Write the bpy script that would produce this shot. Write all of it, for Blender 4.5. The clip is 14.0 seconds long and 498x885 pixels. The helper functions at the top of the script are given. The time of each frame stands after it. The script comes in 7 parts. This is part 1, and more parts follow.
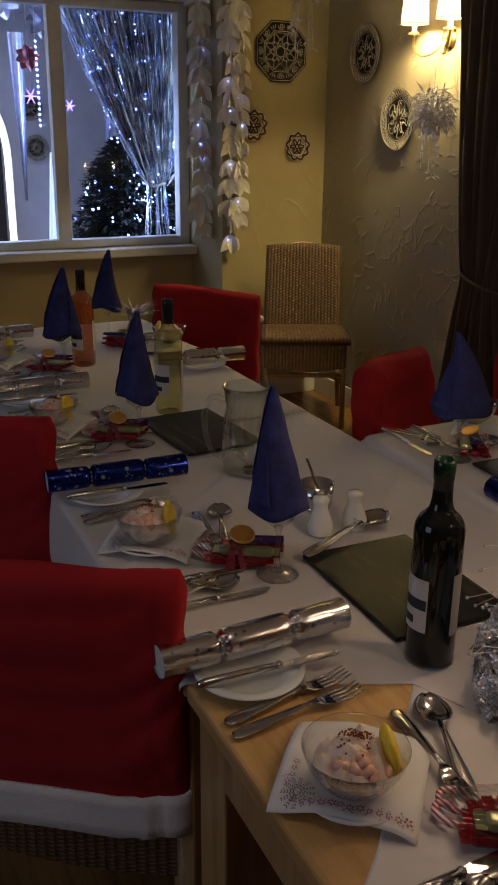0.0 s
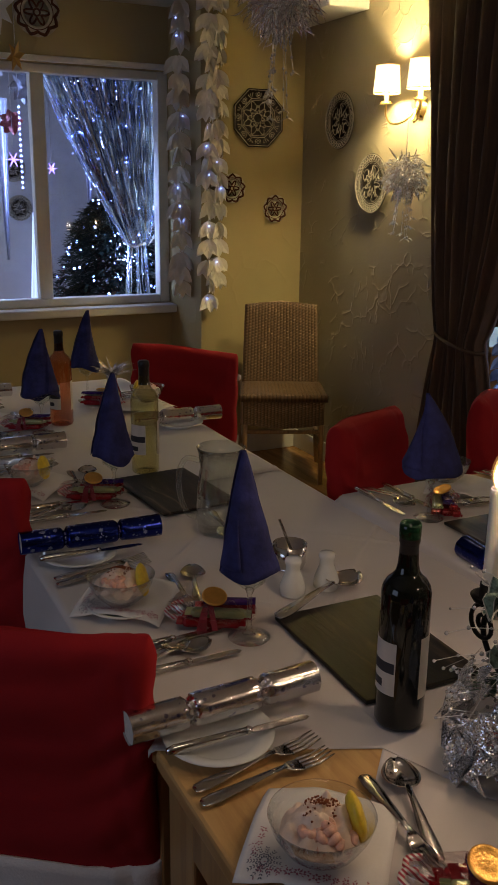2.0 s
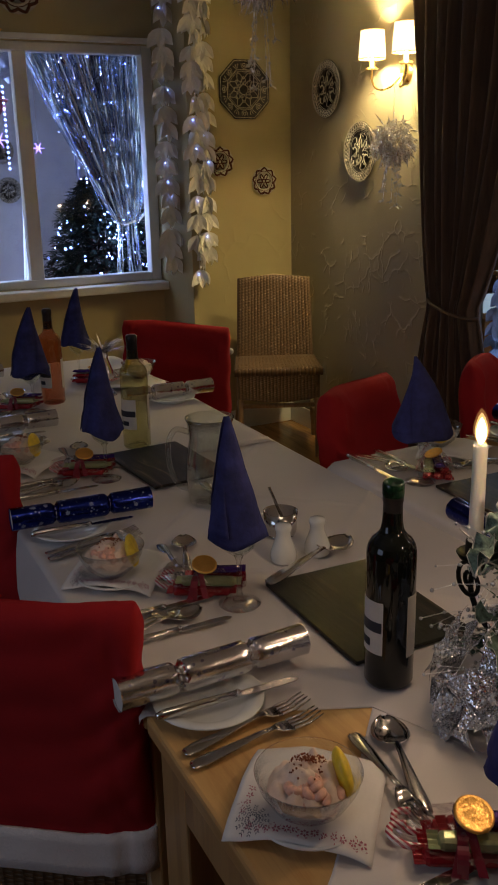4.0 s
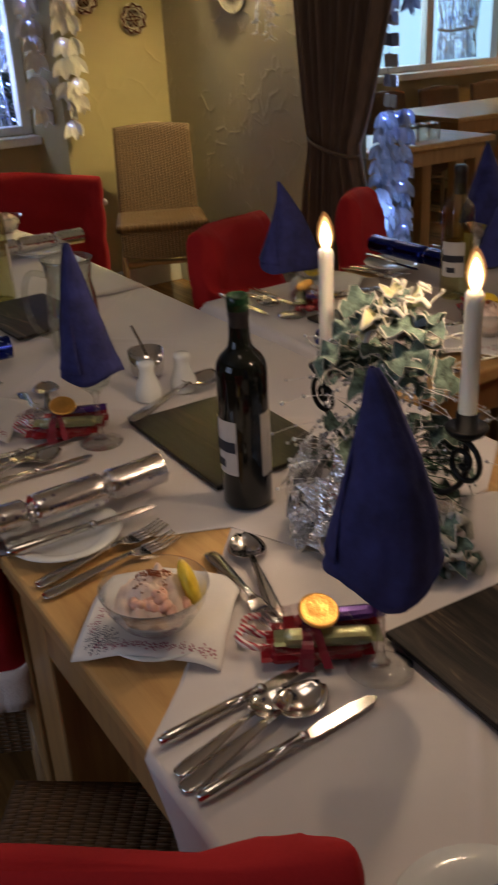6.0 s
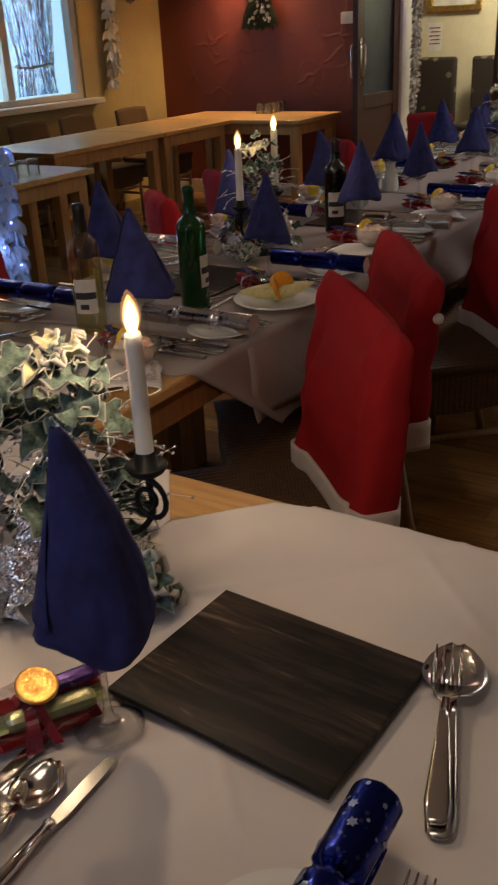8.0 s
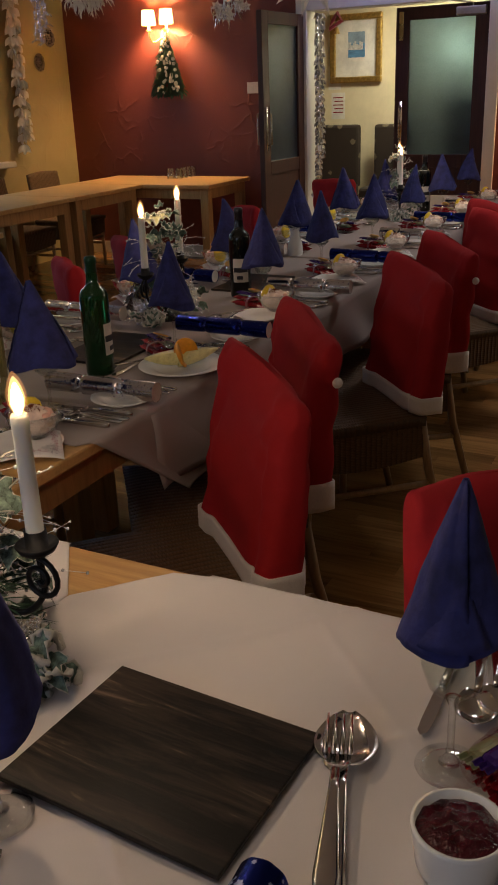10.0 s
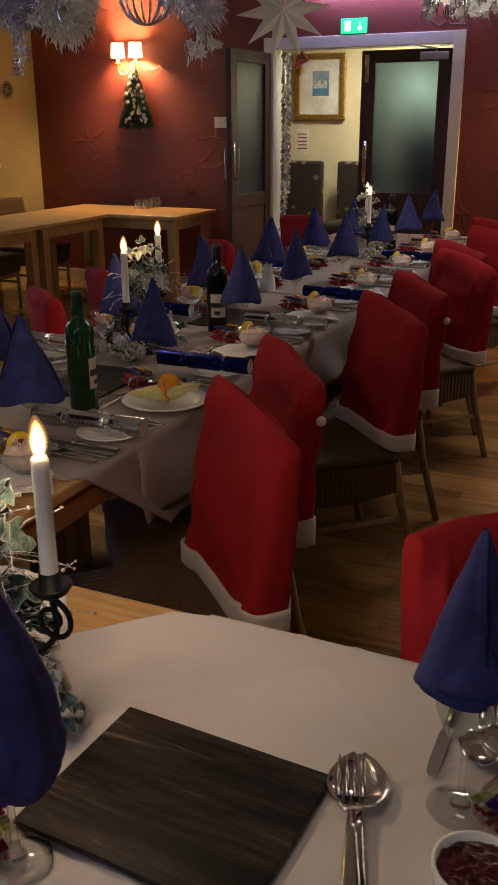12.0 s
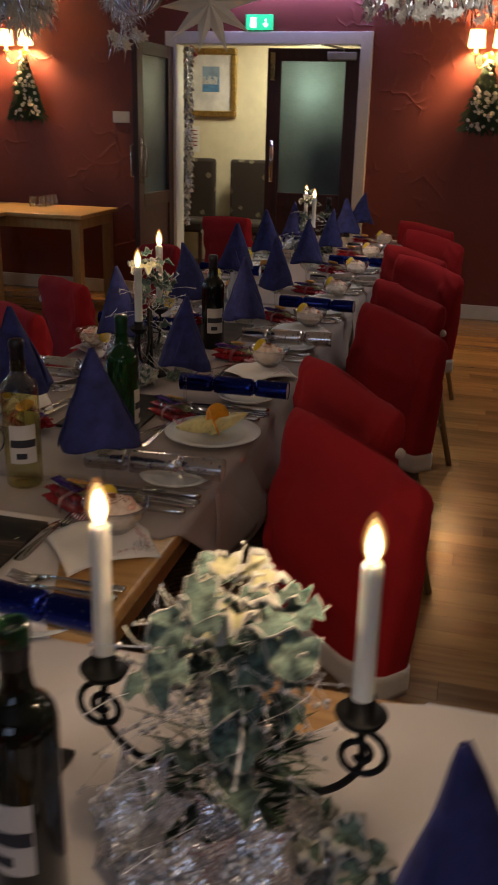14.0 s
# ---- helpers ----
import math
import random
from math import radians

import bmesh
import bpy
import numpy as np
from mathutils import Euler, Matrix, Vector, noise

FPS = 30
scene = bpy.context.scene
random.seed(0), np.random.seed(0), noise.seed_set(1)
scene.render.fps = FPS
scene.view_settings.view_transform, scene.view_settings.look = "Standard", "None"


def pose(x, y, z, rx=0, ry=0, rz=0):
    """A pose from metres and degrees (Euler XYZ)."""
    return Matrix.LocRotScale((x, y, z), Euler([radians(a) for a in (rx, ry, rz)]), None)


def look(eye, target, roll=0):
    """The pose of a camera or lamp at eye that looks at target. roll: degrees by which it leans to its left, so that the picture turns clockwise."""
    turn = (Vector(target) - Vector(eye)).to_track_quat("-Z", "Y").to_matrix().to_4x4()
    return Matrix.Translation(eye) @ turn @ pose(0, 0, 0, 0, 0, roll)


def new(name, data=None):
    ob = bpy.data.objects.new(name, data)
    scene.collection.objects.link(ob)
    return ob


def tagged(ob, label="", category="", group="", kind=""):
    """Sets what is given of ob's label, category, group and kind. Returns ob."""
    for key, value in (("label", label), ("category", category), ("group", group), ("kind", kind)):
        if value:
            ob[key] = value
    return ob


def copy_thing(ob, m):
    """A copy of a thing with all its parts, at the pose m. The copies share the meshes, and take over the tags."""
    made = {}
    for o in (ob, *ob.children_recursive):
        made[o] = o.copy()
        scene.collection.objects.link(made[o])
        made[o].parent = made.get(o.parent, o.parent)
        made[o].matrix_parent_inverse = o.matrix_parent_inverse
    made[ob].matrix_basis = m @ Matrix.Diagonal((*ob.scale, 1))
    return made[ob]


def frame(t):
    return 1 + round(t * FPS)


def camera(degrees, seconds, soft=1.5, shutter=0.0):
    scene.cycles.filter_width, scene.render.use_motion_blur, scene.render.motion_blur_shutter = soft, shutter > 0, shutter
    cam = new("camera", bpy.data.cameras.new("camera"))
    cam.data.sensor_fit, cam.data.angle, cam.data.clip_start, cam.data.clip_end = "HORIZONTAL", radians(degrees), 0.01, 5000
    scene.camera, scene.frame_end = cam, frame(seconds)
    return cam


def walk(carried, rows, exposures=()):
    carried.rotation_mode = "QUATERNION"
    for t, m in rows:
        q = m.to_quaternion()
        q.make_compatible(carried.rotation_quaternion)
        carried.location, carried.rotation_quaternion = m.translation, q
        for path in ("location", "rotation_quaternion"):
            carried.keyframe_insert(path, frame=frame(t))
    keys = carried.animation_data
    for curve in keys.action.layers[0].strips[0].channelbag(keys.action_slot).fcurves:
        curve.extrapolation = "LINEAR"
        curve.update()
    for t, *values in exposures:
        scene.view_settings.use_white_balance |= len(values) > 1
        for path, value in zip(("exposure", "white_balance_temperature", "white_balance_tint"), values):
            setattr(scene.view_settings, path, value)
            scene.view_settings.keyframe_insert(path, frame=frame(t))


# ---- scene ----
cam = camera(31.3, 14.0, shutter=0.6)
PATH = [
    (0, (0.0, 0.0, 1.464), (0.81, 1.7059, 0.8054), 0.55),
    (0.5, (-0.0011, -0.002, 1.4697), (0.7945, 1.7188, 0.8325), 0.57),
    (1, (-0.0008, -0.0088, 1.4764), (0.803, 1.7185, 0.8678), 0.67),
    (1.5, (0.0048, -0.0163, 1.4812), (0.8336, 1.7115, 0.9086), 0.68),
    (2, (0.0114, -0.0219, 1.4865), (0.8708, 1.7001, 0.9423), 0.70),
    (4.5, (0.0441, -0.0399, 1.4489), (0.9063, 1.6533, 0.8245), -1.93),
    (5, (0.0523, -0.0462, 1.4266), (0.9433, 1.6022, 0.7274), -2.57),
    (5.5, (0.0851, -0.0583, 1.3959), (1.0061, 1.5311, 0.6051), -3.08),
    (6, (0.1304, -0.0607, 1.3761), (1.0844, 1.4702, 0.5123), -3.10),
    (6.5, (0.1407, -0.0471, 1.3677), (1.2513, 1.3501, 0.4653), -3.23),
    (7, (0.122, -0.0288, 1.3706), (1.4413, 1.1711, 0.4652), -2.91),
    (7.5, (0.1105, -0.015, 1.3842), (1.5697, 1.0352, 0.508), -2.68),
    (8, (0.1199, -0.0163, 1.3926), (1.6391, 0.9753, 0.5508), -2.88),
    (8.5, (0.1296, -0.0378, 1.4005), (1.6948, 0.9062, 0.5887), -2.74),
    (9, (0.1348, -0.0522, 1.4086), (1.7354, 0.8522, 0.6212), -2.31),
    (11.5, (0.118, -0.057, 1.439), (1.817, 0.761, 0.771), -1.6),
    (12, (0.089, 0.003, 1.449), (1.803, 0.778, 0.77), -0.2),
    (12.5, (0.108, 0.092, 1.457), (1.843, 0.81, 0.768), 0.8),
    (13, (0.171, 0.225, 1.475), (1.937, 0.878, 0.802), 0.4),
    (13.5, (0.202, 0.382, 1.475), (1.998, 0.956, 0.806), 1.7),
    (14, (0.123, 0.547, 1.469), (1.944, 1.009, 0.781), 1.4),
]
walk(cam, [(t, look(eye, target, roll)) for t, eye, target, roll in PATH],
     exposures=[(0.0, -0.28), (2.0, -0.26), (4.5, -0.21), (5.5, 0.18), (6.5, 0.57), (9.0, 0.36), (12.0, 0.37), (13.0, 0.28), (14.0, 0.13)])

# ---------------------------------------------------------------- world and large lights
world = bpy.data.worlds.new("night")
scene.world = world
world.use_nodes = True
world.node_tree.nodes["Background"].inputs[0].default_value = (0.35, 0.45, 0.7, 1)
world.node_tree.nodes["Background"].inputs[1].default_value = 0.02


def lamp(name, kind, place, watts, colour, size=0.1, target=None, size_y=None):
    d = bpy.data.lights.new(name, kind)
    d.energy, d.color = watts, colour
    if kind == "AREA":
        d.size = size
        if size_y:
            d.shape, d.size_y = "RECTANGLE", size_y
    else:
        d.shadow_soft_size = size
    ob = new(name, d)
    ob.matrix_world = look(place, target or (place[0], place[1], 0.0))
    return ob


XW, YSOUTH = -2.2, -2.5              # west and south walls
WARM, FLAME, COOL = (1.0, 0.80, 0.40), (1.0, 0.70, 0.46), (0.42, 0.58, 1.0)
# unseen fill from above for the tables; no ceiling fitting is built
lamp("ceiling_bulb", "AREA", (0.4, 0.5, 2.38), 2.5, (1.0, 0.79, 0.61), 0.5)
lamp("ceiling_bulb", "AREA", (4.3, 0.6, 2.38), 7.5, (1.0, 0.94, 0.92), 0.5)
# added fill from the south for the chair backs, no lamp known there
lamp("south_wall_light", "AREA", (5.7, YSOUTH + 0.12, 1.75), 10, (1.0, 0.84, 0.70), 0.9, (3.2, 1.0, 0.7), 0.5)
lamp("back_room_light", "AREA", (0.6, 6.3, 2.3), 12, (0.62, 0.74, 1.0), 1.2)
# added side light so the foil catches streaks; no window is built there
lamp("back_room_window", "AREA", (-1.6, 5.9, 1.6), 8, (0.72, 0.82, 1.0), 0.9, (1.5, 4.9, 1.5), 1.4)
# cool fill from the west, set at an assumed side window
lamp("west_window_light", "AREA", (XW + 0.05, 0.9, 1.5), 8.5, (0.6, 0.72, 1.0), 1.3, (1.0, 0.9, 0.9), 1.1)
lamp("hall_light", "AREA", (8.6, 2.4, 2.36), 32, (1.0, 0.90, 0.68), 0.5)
lamp("daylight", "AREA", (5.3, 5.75, 1.6), 9.5, (0.58, 0.79, 1.0), 1.2, (5.3, 3.0, 0.9), 1.1)

# ---------------------------------------------------------------- materials


def nodes_of(m):
    m.use_nodes = True
    return m.node_tree, m.node_tree.nodes["Principled BSDF"]


def link(tree, a, b):
    tree.links.new(a, b)


def add(tree, kind, **values):
    n = tree.nodes.new(kind)
    for key, value in values.items():
        if key in n.inputs:
            n.inputs[key].default_value = value
    return n


def coords(tree, scale=(1, 1, 1), space="Object", turn=(0, 0, 0)):
    tc = tree.nodes.new("ShaderNodeTexCoord")
    mp = tree.nodes.new("ShaderNodeMapping")
    mp.inputs["Scale"].default_value = scale
    mp.inputs["Rotation"].default_value = turn
    link(tree, tc.outputs[space], mp.inputs["Vector"])
    return mp.outputs[0]


def ramp(tree, value, stops):
    r = tree.nodes.new("ShaderNodeValToRGB")
    el = r.color_ramp.elements
    while len(el) < len(stops):
        el.new(0.5)
    for e, (p, c) in zip(el, stops):
        e.position, e.color = p, (*c, 1)
    link(tree, value, r.inputs[0])
    return r.outputs[0]


def relief(tree, bsdf, height, strength, distance=0.002):
    b = add(tree, "ShaderNodeBump", Strength=strength, Distance=distance)
    link(tree, height, b.inputs["Height"])
    link(tree, b.outputs[0], bsdf.inputs["Normal"])
    return b


def M(name, col, rough=0.5, metal=0.0, var=0.18, scale=9.0, bump=0.15, bscale=160.0, trans=0.0, ior=1.45, sheen=0.0, coat=0.0,
      depth=0.001, stretch=(1, 1, 1), emit=None, power=0.0, each=0.0, rvar=0.12):
    """A general surface: two scales of tone, uneven gloss and fine relief."""
    m = bpy.data.materials.new(name)
    t, b = nodes_of(m)
    v = coords(t, stretch)
    n1 = add(t, "ShaderNodeTexNoise", Scale=scale, Detail=6.0, Roughness=0.6)
    n2 = add(t, "ShaderNodeTexNoise", Scale=bscale, Detail=3.0)
    link(t, v, n1.inputs["Vector"])
    link(t, v, n2.inputs["Vector"])
    mixv = add(t, "ShaderNodeMath")
    mixv.operation = "MULTIPLY_ADD"
    mixv.inputs[1].default_value = 0.3
    link(t, n2.outputs[0], mixv.inputs[0])
    link(t, n1.outputs[0], mixv.inputs[2])
    lo = [max(0, c * (1 - var)) for c in col]
    hi = [min(1, c * (1 + var)) for c in col]
    c = ramp(t, mixv.outputs[0], [(0.42, lo), (0.85, hi)])
    if each:
        oi = t.nodes.new("ShaderNodeObjectInfo")
        hsv = t.nodes.new("ShaderNodeHueSaturation")
        mr = add(t, "ShaderNodeMapRange")
        mr.inputs["To Min"].default_value, mr.inputs["To Max"].default_value = 1 - each, 1 + each
        link(t, oi.outputs["Random"], mr.inputs["Value"])
        link(t, mr.outputs[0], hsv.inputs["Value"])
        link(t, c, hsv.inputs["Color"])
        c = hsv.outputs[0]
    link(t, c, b.inputs["Base Color"])
    rr = add(t, "ShaderNodeMapRange")
    rr.inputs["To Min"].default_value, rr.inputs["To Max"].default_value = max(0.02, rough - rvar), min(1, rough + rvar)
    link(t, n1.outputs[0], rr.inputs["Value"])
    link(t, rr.outputs[0], b.inputs["Roughness"])
    b.inputs["Metallic"].default_value = metal
    b.inputs["Transmission Weight"].default_value = trans
    b.inputs["IOR"].default_value = ior
    b.inputs["Sheen Weight"].default_value = sheen
    b.inputs["Coat Weight"].default_value = coat
    if emit:
        b.inputs["Emission Color"].default_value = (*emit, 1)
        b.inputs["Emission Strength"].default_value = power
    if bump:
        relief(t, b, n2.outputs[0], bump, depth)
    return m


def glow(name, col, power):
    m = bpy.data.materials.new(name)
    t, b = nodes_of(m)
    b.inputs["Base Color"].default_value = (*col, 1)
    b.inputs["Emission Color"].default_value = (*col, 1)
    b.inputs["Emission Strength"].default_value = power
    return m


def clear_glass(name, col=(1, 1, 1), rough=0.0, gloss=0.5, power=4.5, base=0.03):
    """Thin glass that lets straight light through, with a gloss that grows towards its rims."""
    m = bpy.data.materials.new(name)
    t, b = nodes_of(m)
    t.nodes.remove(b)
    out = t.nodes["Material Output"]
    tr = add(t, "ShaderNodeBsdfTransparent")
    tr.inputs[0].default_value = (*col, 1)
    gl = add(t, "ShaderNodeBsdfGlossy", Roughness=rough + 0.03)
    lw = add(t, "ShaderNodeLayerWeight", Blend=0.5)
    pw = add(t, "ShaderNodeMath")
    pw.operation = "POWER"
    pw.inputs[1].default_value = power
    k = add(t, "ShaderNodeMath")
    k.operation = "MULTIPLY_ADD"
    k.inputs[1].default_value, k.inputs[2].default_value = gloss, base
    mx = t.nodes.new("ShaderNodeMixShader")
    link(t, lw.outputs["Facing"], pw.inputs[0])
    link(t, pw.outputs[0], k.inputs[0])
    link(t, k.outputs[0], mx.inputs[0])
    link(t, tr.outputs[0], mx.inputs[1])
    link(t, gl.outputs[0], mx.inputs[2])
    link(t, mx.outputs[0], out.inputs[0])
    return m


def wood(name, dark, light, grain=(3, 60, 60), rough=0.4, each=0.0, bump=0.12, scale=1.0, stops=(0.3, 0.52, 0.75), shine=0.5, islands=False):
    m = bpy.data.materials.new(name)
    t, b = nodes_of(m)
    v = coords(t, grain)
    chance = t.nodes.new("ShaderNodeNewGeometry").outputs["Random Per Island"] if islands else t.nodes.new("ShaderNodeObjectInfo").outputs["Random"]
    sh = t.nodes.new("ShaderNodeVectorMath")
    sh.operation = "ADD"
    mul = t.nodes.new("ShaderNodeVectorMath")
    mul.operation = "SCALE"
    mul.inputs["Scale"].default_value = 37.0
    link(t, chance, mul.inputs[0])
    link(t, v, sh.inputs[0])
    link(t, mul.outputs[0], sh.inputs[1])
    n = add(t, "ShaderNodeTexNoise", Scale=scale, Detail=8.0, Roughness=0.65, Distortion=0.6)
    link(t, sh.outputs[0], n.inputs["Vector"])
    tone = n.outputs[0]
    if shine != 0.5:
        # worn streaks gather in long patches
        worn = add(t, "ShaderNodeTexNoise", Scale=0.16, Detail=2.0)
        link(t, sh.outputs[0], worn.inputs["Vector"])
        span = add(t, "ShaderNodeMapRange")
        span.inputs["From Min"].default_value, span.inputs["From Max"].default_value = 0.35, 0.65
        span.inputs["To Min"].default_value, span.inputs["To Max"].default_value = 0.78, 1.22
        link(t, worn.outputs[0], span.inputs["Value"])
        grow = add(t, "ShaderNodeMath")
        grow.operation = "MULTIPLY"
        link(t, n.outputs[0], grow.inputs[0])
        link(t, span.outputs[0], grow.inputs[1])
        tone = grow.outputs[0]
    c = ramp(t, tone, [(stops[0], dark), (stops[1], [(a + 2 * d) / 3 for a, d in zip(dark, light)] if shine == 0.5 else [(4 * a + d) / 5 for a, d in zip(dark, light)]), (stops[2], light)])
    if each:
        hsv = t.nodes.new("ShaderNodeHueSaturation")
        mr = add(t, "ShaderNodeMapRange")
        mr.inputs["To Min"].default_value, mr.inputs["To Max"].default_value = 1 - each, 1 + each
        link(t, chance, mr.inputs["Value"])
        link(t, mr.outputs[0], hsv.inputs["Value"])
        link(t, c, hsv.inputs["Color"])
        c = hsv.outputs[0]
    link(t, c, b.inputs["Base Color"])
    rr = add(t, "ShaderNodeMapRange")
    rr.inputs["To Min"].default_value, rr.inputs["To Max"].default_value = rough - 0.08, rough + 0.15
    link(t, n.outputs[0], rr.inputs["Value"])
    link(t, rr.outputs[0], b.inputs["Roughness"])
    b.inputs["Specular IOR Level"].default_value = shine
    relief(t, b, n.outputs[0], bump, 0.001)
    return m


def plaster(name, col, amount=0.8, scale=5.0):
    """Hand-trowelled wall paint: long raised strokes on an uneven ground."""
    m = bpy.data.materials.new(name)
    t, b = nodes_of(m)
    v = coords(t)
    w = add(t, "ShaderNodeTexNoise", Scale=2.2, Detail=3.0)
    link(t, v, w.inputs["Vector"])
    mixc = t.nodes.new("ShaderNodeMix")
    mixc.data_type = "VECTOR"
    mixc.inputs["Factor"].default_value = 0.35
    link(t, v, mixc.inputs["A"])
    link(t, w.outputs["Color"], mixc.inputs["B"])
    vo = t.nodes.new("ShaderNodeTexVoronoi")
    vo.feature = "DISTANCE_TO_EDGE"
    vo.inputs["Scale"].default_value = scale * 1.8
    link(t, mixc.outputs["Result"], vo.inputs["Vector"])
    strokes = ramp(t, vo.outputs["Distance"], [(0.0, (1, 1, 1)), (0.045, (0.35, 0.35, 0.35)), (0.11, (0, 0, 0))])
    mask = add(t, "ShaderNodeTexNoise", Scale=scale * 0.9, Detail=2.0)
    link(t, v, mask.inputs["Vector"])
    keep = ramp(t, mask.outputs[0], [(0.5, (0, 0, 0)), (0.6, (1, 1, 1))])
    mul = t.nodes.new("ShaderNodeMath")
    mul.operation = "MULTIPLY"
    link(t, strokes, mul.inputs[0])
    link(t, keep, mul.inputs[1])
    fine = add(t, "ShaderNodeTexNoise", Scale=40.0, Detail=5.0)
    link(t, v, fine.inputs["Vector"])
    hgt = t.nodes.new("ShaderNodeMath")
    hgt.operation = "MULTIPLY_ADD"
    hgt.inputs[1].default_value = 0.12
    link(t, fine.outputs[0], hgt.inputs[0])
    link(t, mul.outputs[0], hgt.inputs[2])
    relief(t, b, hgt.outputs[0], amount, 0.0035)
    tone = add(t, "ShaderNodeTexNoise", Scale=1.6, Detail=6.0)
    link(t, v, tone.inputs["Vector"])
    c = ramp(t, tone.outputs[0], [(0.3, [a * 0.85 for a in col]), (0.7, [min(1, a * 1.08) for a in col])])
    link(t, c, b.inputs["Base Color"])
    b.inputs["Roughness"].default_value = 0.55
    return m


def wicker(name, dark, light, pitch=170.0):
    """Woven cane: crossing strands in colour and relief."""
    m = bpy.data.materials.new(name)
    t, b = nodes_of(m)
    v = coords(t, (1, 1, 1), "UV")
    sep = t.nodes.new("ShaderNodeSeparateXYZ")
    link(t, v, sep.inputs[0])

    def math_node(op, a, bb):
        n = t.nodes.new("ShaderNodeMath")
        n.operation = op
        for i, val in enumerate((a, bb)):
            if isinstance(val, (int, float)):
                n.inputs[i].default_value = val
            elif val is not None:
                link(t, val, n.inputs[i])
        return n.outputs[0]

    su = math_node("SINE", math_node("MULTIPLY", sep.outputs[0], pitch * 1.0), None)
    sv = math_node("SINE", math_node("MULTIPLY", sep.outputs[1], pitch * 4.4), None)
    prod = math_node("MULTIPLY", su, sv)
    across = math_node("ABSOLUTE", math_node("SINE", math_node("MULTIPLY", sep.outputs[1], pitch * 4.4), None), None)
    ribs = math_node("ABSOLUTE", su, None)
    hgt = math_node("ADD", math_node("MULTIPLY", prod, 0.3), math_node("ADD", math_node("MULTIPLY", across, 0.2), math_node("MULTIPLY", ribs, 0.8)))
    n = add(t, "ShaderNodeTexNoise", Scale=70.0, Detail=2.0)
    link(t, v, n.inputs["Vector"])
    mixed = math_node("MULTIPLY_ADD", hgt, 0.5)
    t.nodes[-1].inputs[2].default_value = 0.0
    total = math_node("ADD", mixed, n.outputs[0])
    c = ramp(t, total, [(0.42, dark), (0.95, light)])
    link(t, c, b.inputs["Base Color"])
    b.inputs["Roughness"].default_value = 0.55
    relief(t, b, hgt, 0.9, 0.003)
    return m


def spotted(name, ground, ink, scale=60.0, size=0.25, rough=0.25, metal=1.0):
    """Shiny wrapping with scattered printed flecks."""
    m = bpy.data.materials.new(name)
    t, b = nodes_of(m)
    v = coords(t)
    vo = t.nodes.new("ShaderNodeTexVoronoi")
    vo.inputs["Scale"].default_value = scale
    link(t, v, vo.inputs["Vector"])
    wob = add(t, "ShaderNodeTexNoise", Scale=scale * 4, Detail=2.0)
    link(t, v, wob.inputs["Vector"])
    s = t.nodes.new("ShaderNodeMath")
    s.operation = "MULTIPLY_ADD"
    s.inputs[1].default_value = 0.3
    link(t, wob.outputs[0], s.inputs[0])
    link(t, vo.outputs["Distance"], s.inputs[2])
    c = ramp(t, s.outputs[0], [(size, ink), (size + 0.05, ground)])
    link(t, c, b.inputs["Base Color"])
    b.inputs["Metallic"].default_value = metal
    b.inputs["Roughness"].default_value = rough
    n = add(t, "ShaderNodeTexNoise", Scale=45.0, Detail=4.0)
    link(t, v, n.inputs["Vector"])
    relief(t, b, n.outputs[0], 0.7, 0.002)
    return m


CREAM = plaster("cream_plaster", (0.42, 0.34, 0.165), 0.35, 3.0)
TAUPE = plaster("taupe_plaster", (0.33, 0.28, 0.18), 0.9, 8.0)
RED_WALL = plaster("red_plaster", (0.175, 0.036, 0.026), 1.1, 3.4)
HALL_WALL = M("hall_paint", (0.70, 0.62, 0.42), 0.6, var=0.06)
CEIL = M("ceiling_paint", (0.66, 0.62, 0.55), 0.8, var=0.06)
WHITE_PAINT = M("white_gloss_paint", (0.68, 0.66, 0.60), 0.35, var=0.06, bscale=60, bump=0.08)
FLOOR_WOOD = wood("oak_floor_lacquer", (0.19, 0.094, 0.030), (0.36, 0.195, 0.068), (45, 2.5, 45), 0.17, 0.3, 0.07)
FLOOR_REST = wood("oak_floor_lacquer_sheet", (0.19, 0.094, 0.030), (0.36, 0.195, 0.068), (45, 2.5, 45), 0.17, 0.3, 0.07, islands=True)
TABLE_WOOD = wood("pine_table_varnish", (0.42, 0.23, 0.08), (0.66, 0.42, 0.17), (40, 3, 40), 0.32, 0.0, 0.05)
LEG_WOOD = wood("pine_leg_varnish", (0.30, 0.16, 0.06), (0.50, 0.30, 0.12), (40, 40, 3), 0.38, 0.0, 0.06)
DARK_WOOD = wood("mahogany_door_paint", (0.035, 0.012, 0.009), (0.075, 0.028, 0.020), (40, 40, 3), 0.5)
BLACK_BOARD = wood("charred_wood_mat", (0.006, 0.005, 0.004), (0.17, 0.12, 0.085), (46, 5.0, 46), 0.40, 0.0, 1.0, 1.0, (0.46, 0.62, 0.74), 0.22)
WICKER = wicker("honey_wicker", (0.058, 0.032, 0.012), (0.130, 0.070, 0.027))
RATTAN = wood("rattan_cane", (0.20, 0.125, 0.06), (0.42, 0.28, 0.14), (60, 60, 6), 0.42)
CLOTH = M("white_tablecloth", (0.65, 0.615, 0.60), 0.9, var=0.04, bump=0.25, bscale=700, depth=0.0004, sheen=0.2, scale=3)
BROWN_CLOTH = M("beige_tablecloth", (0.33, 0.28, 0.26), 0.9, var=0.07, bump=0.25, bscale=700, depth=0.0004, sheen=0.2, scale=3)
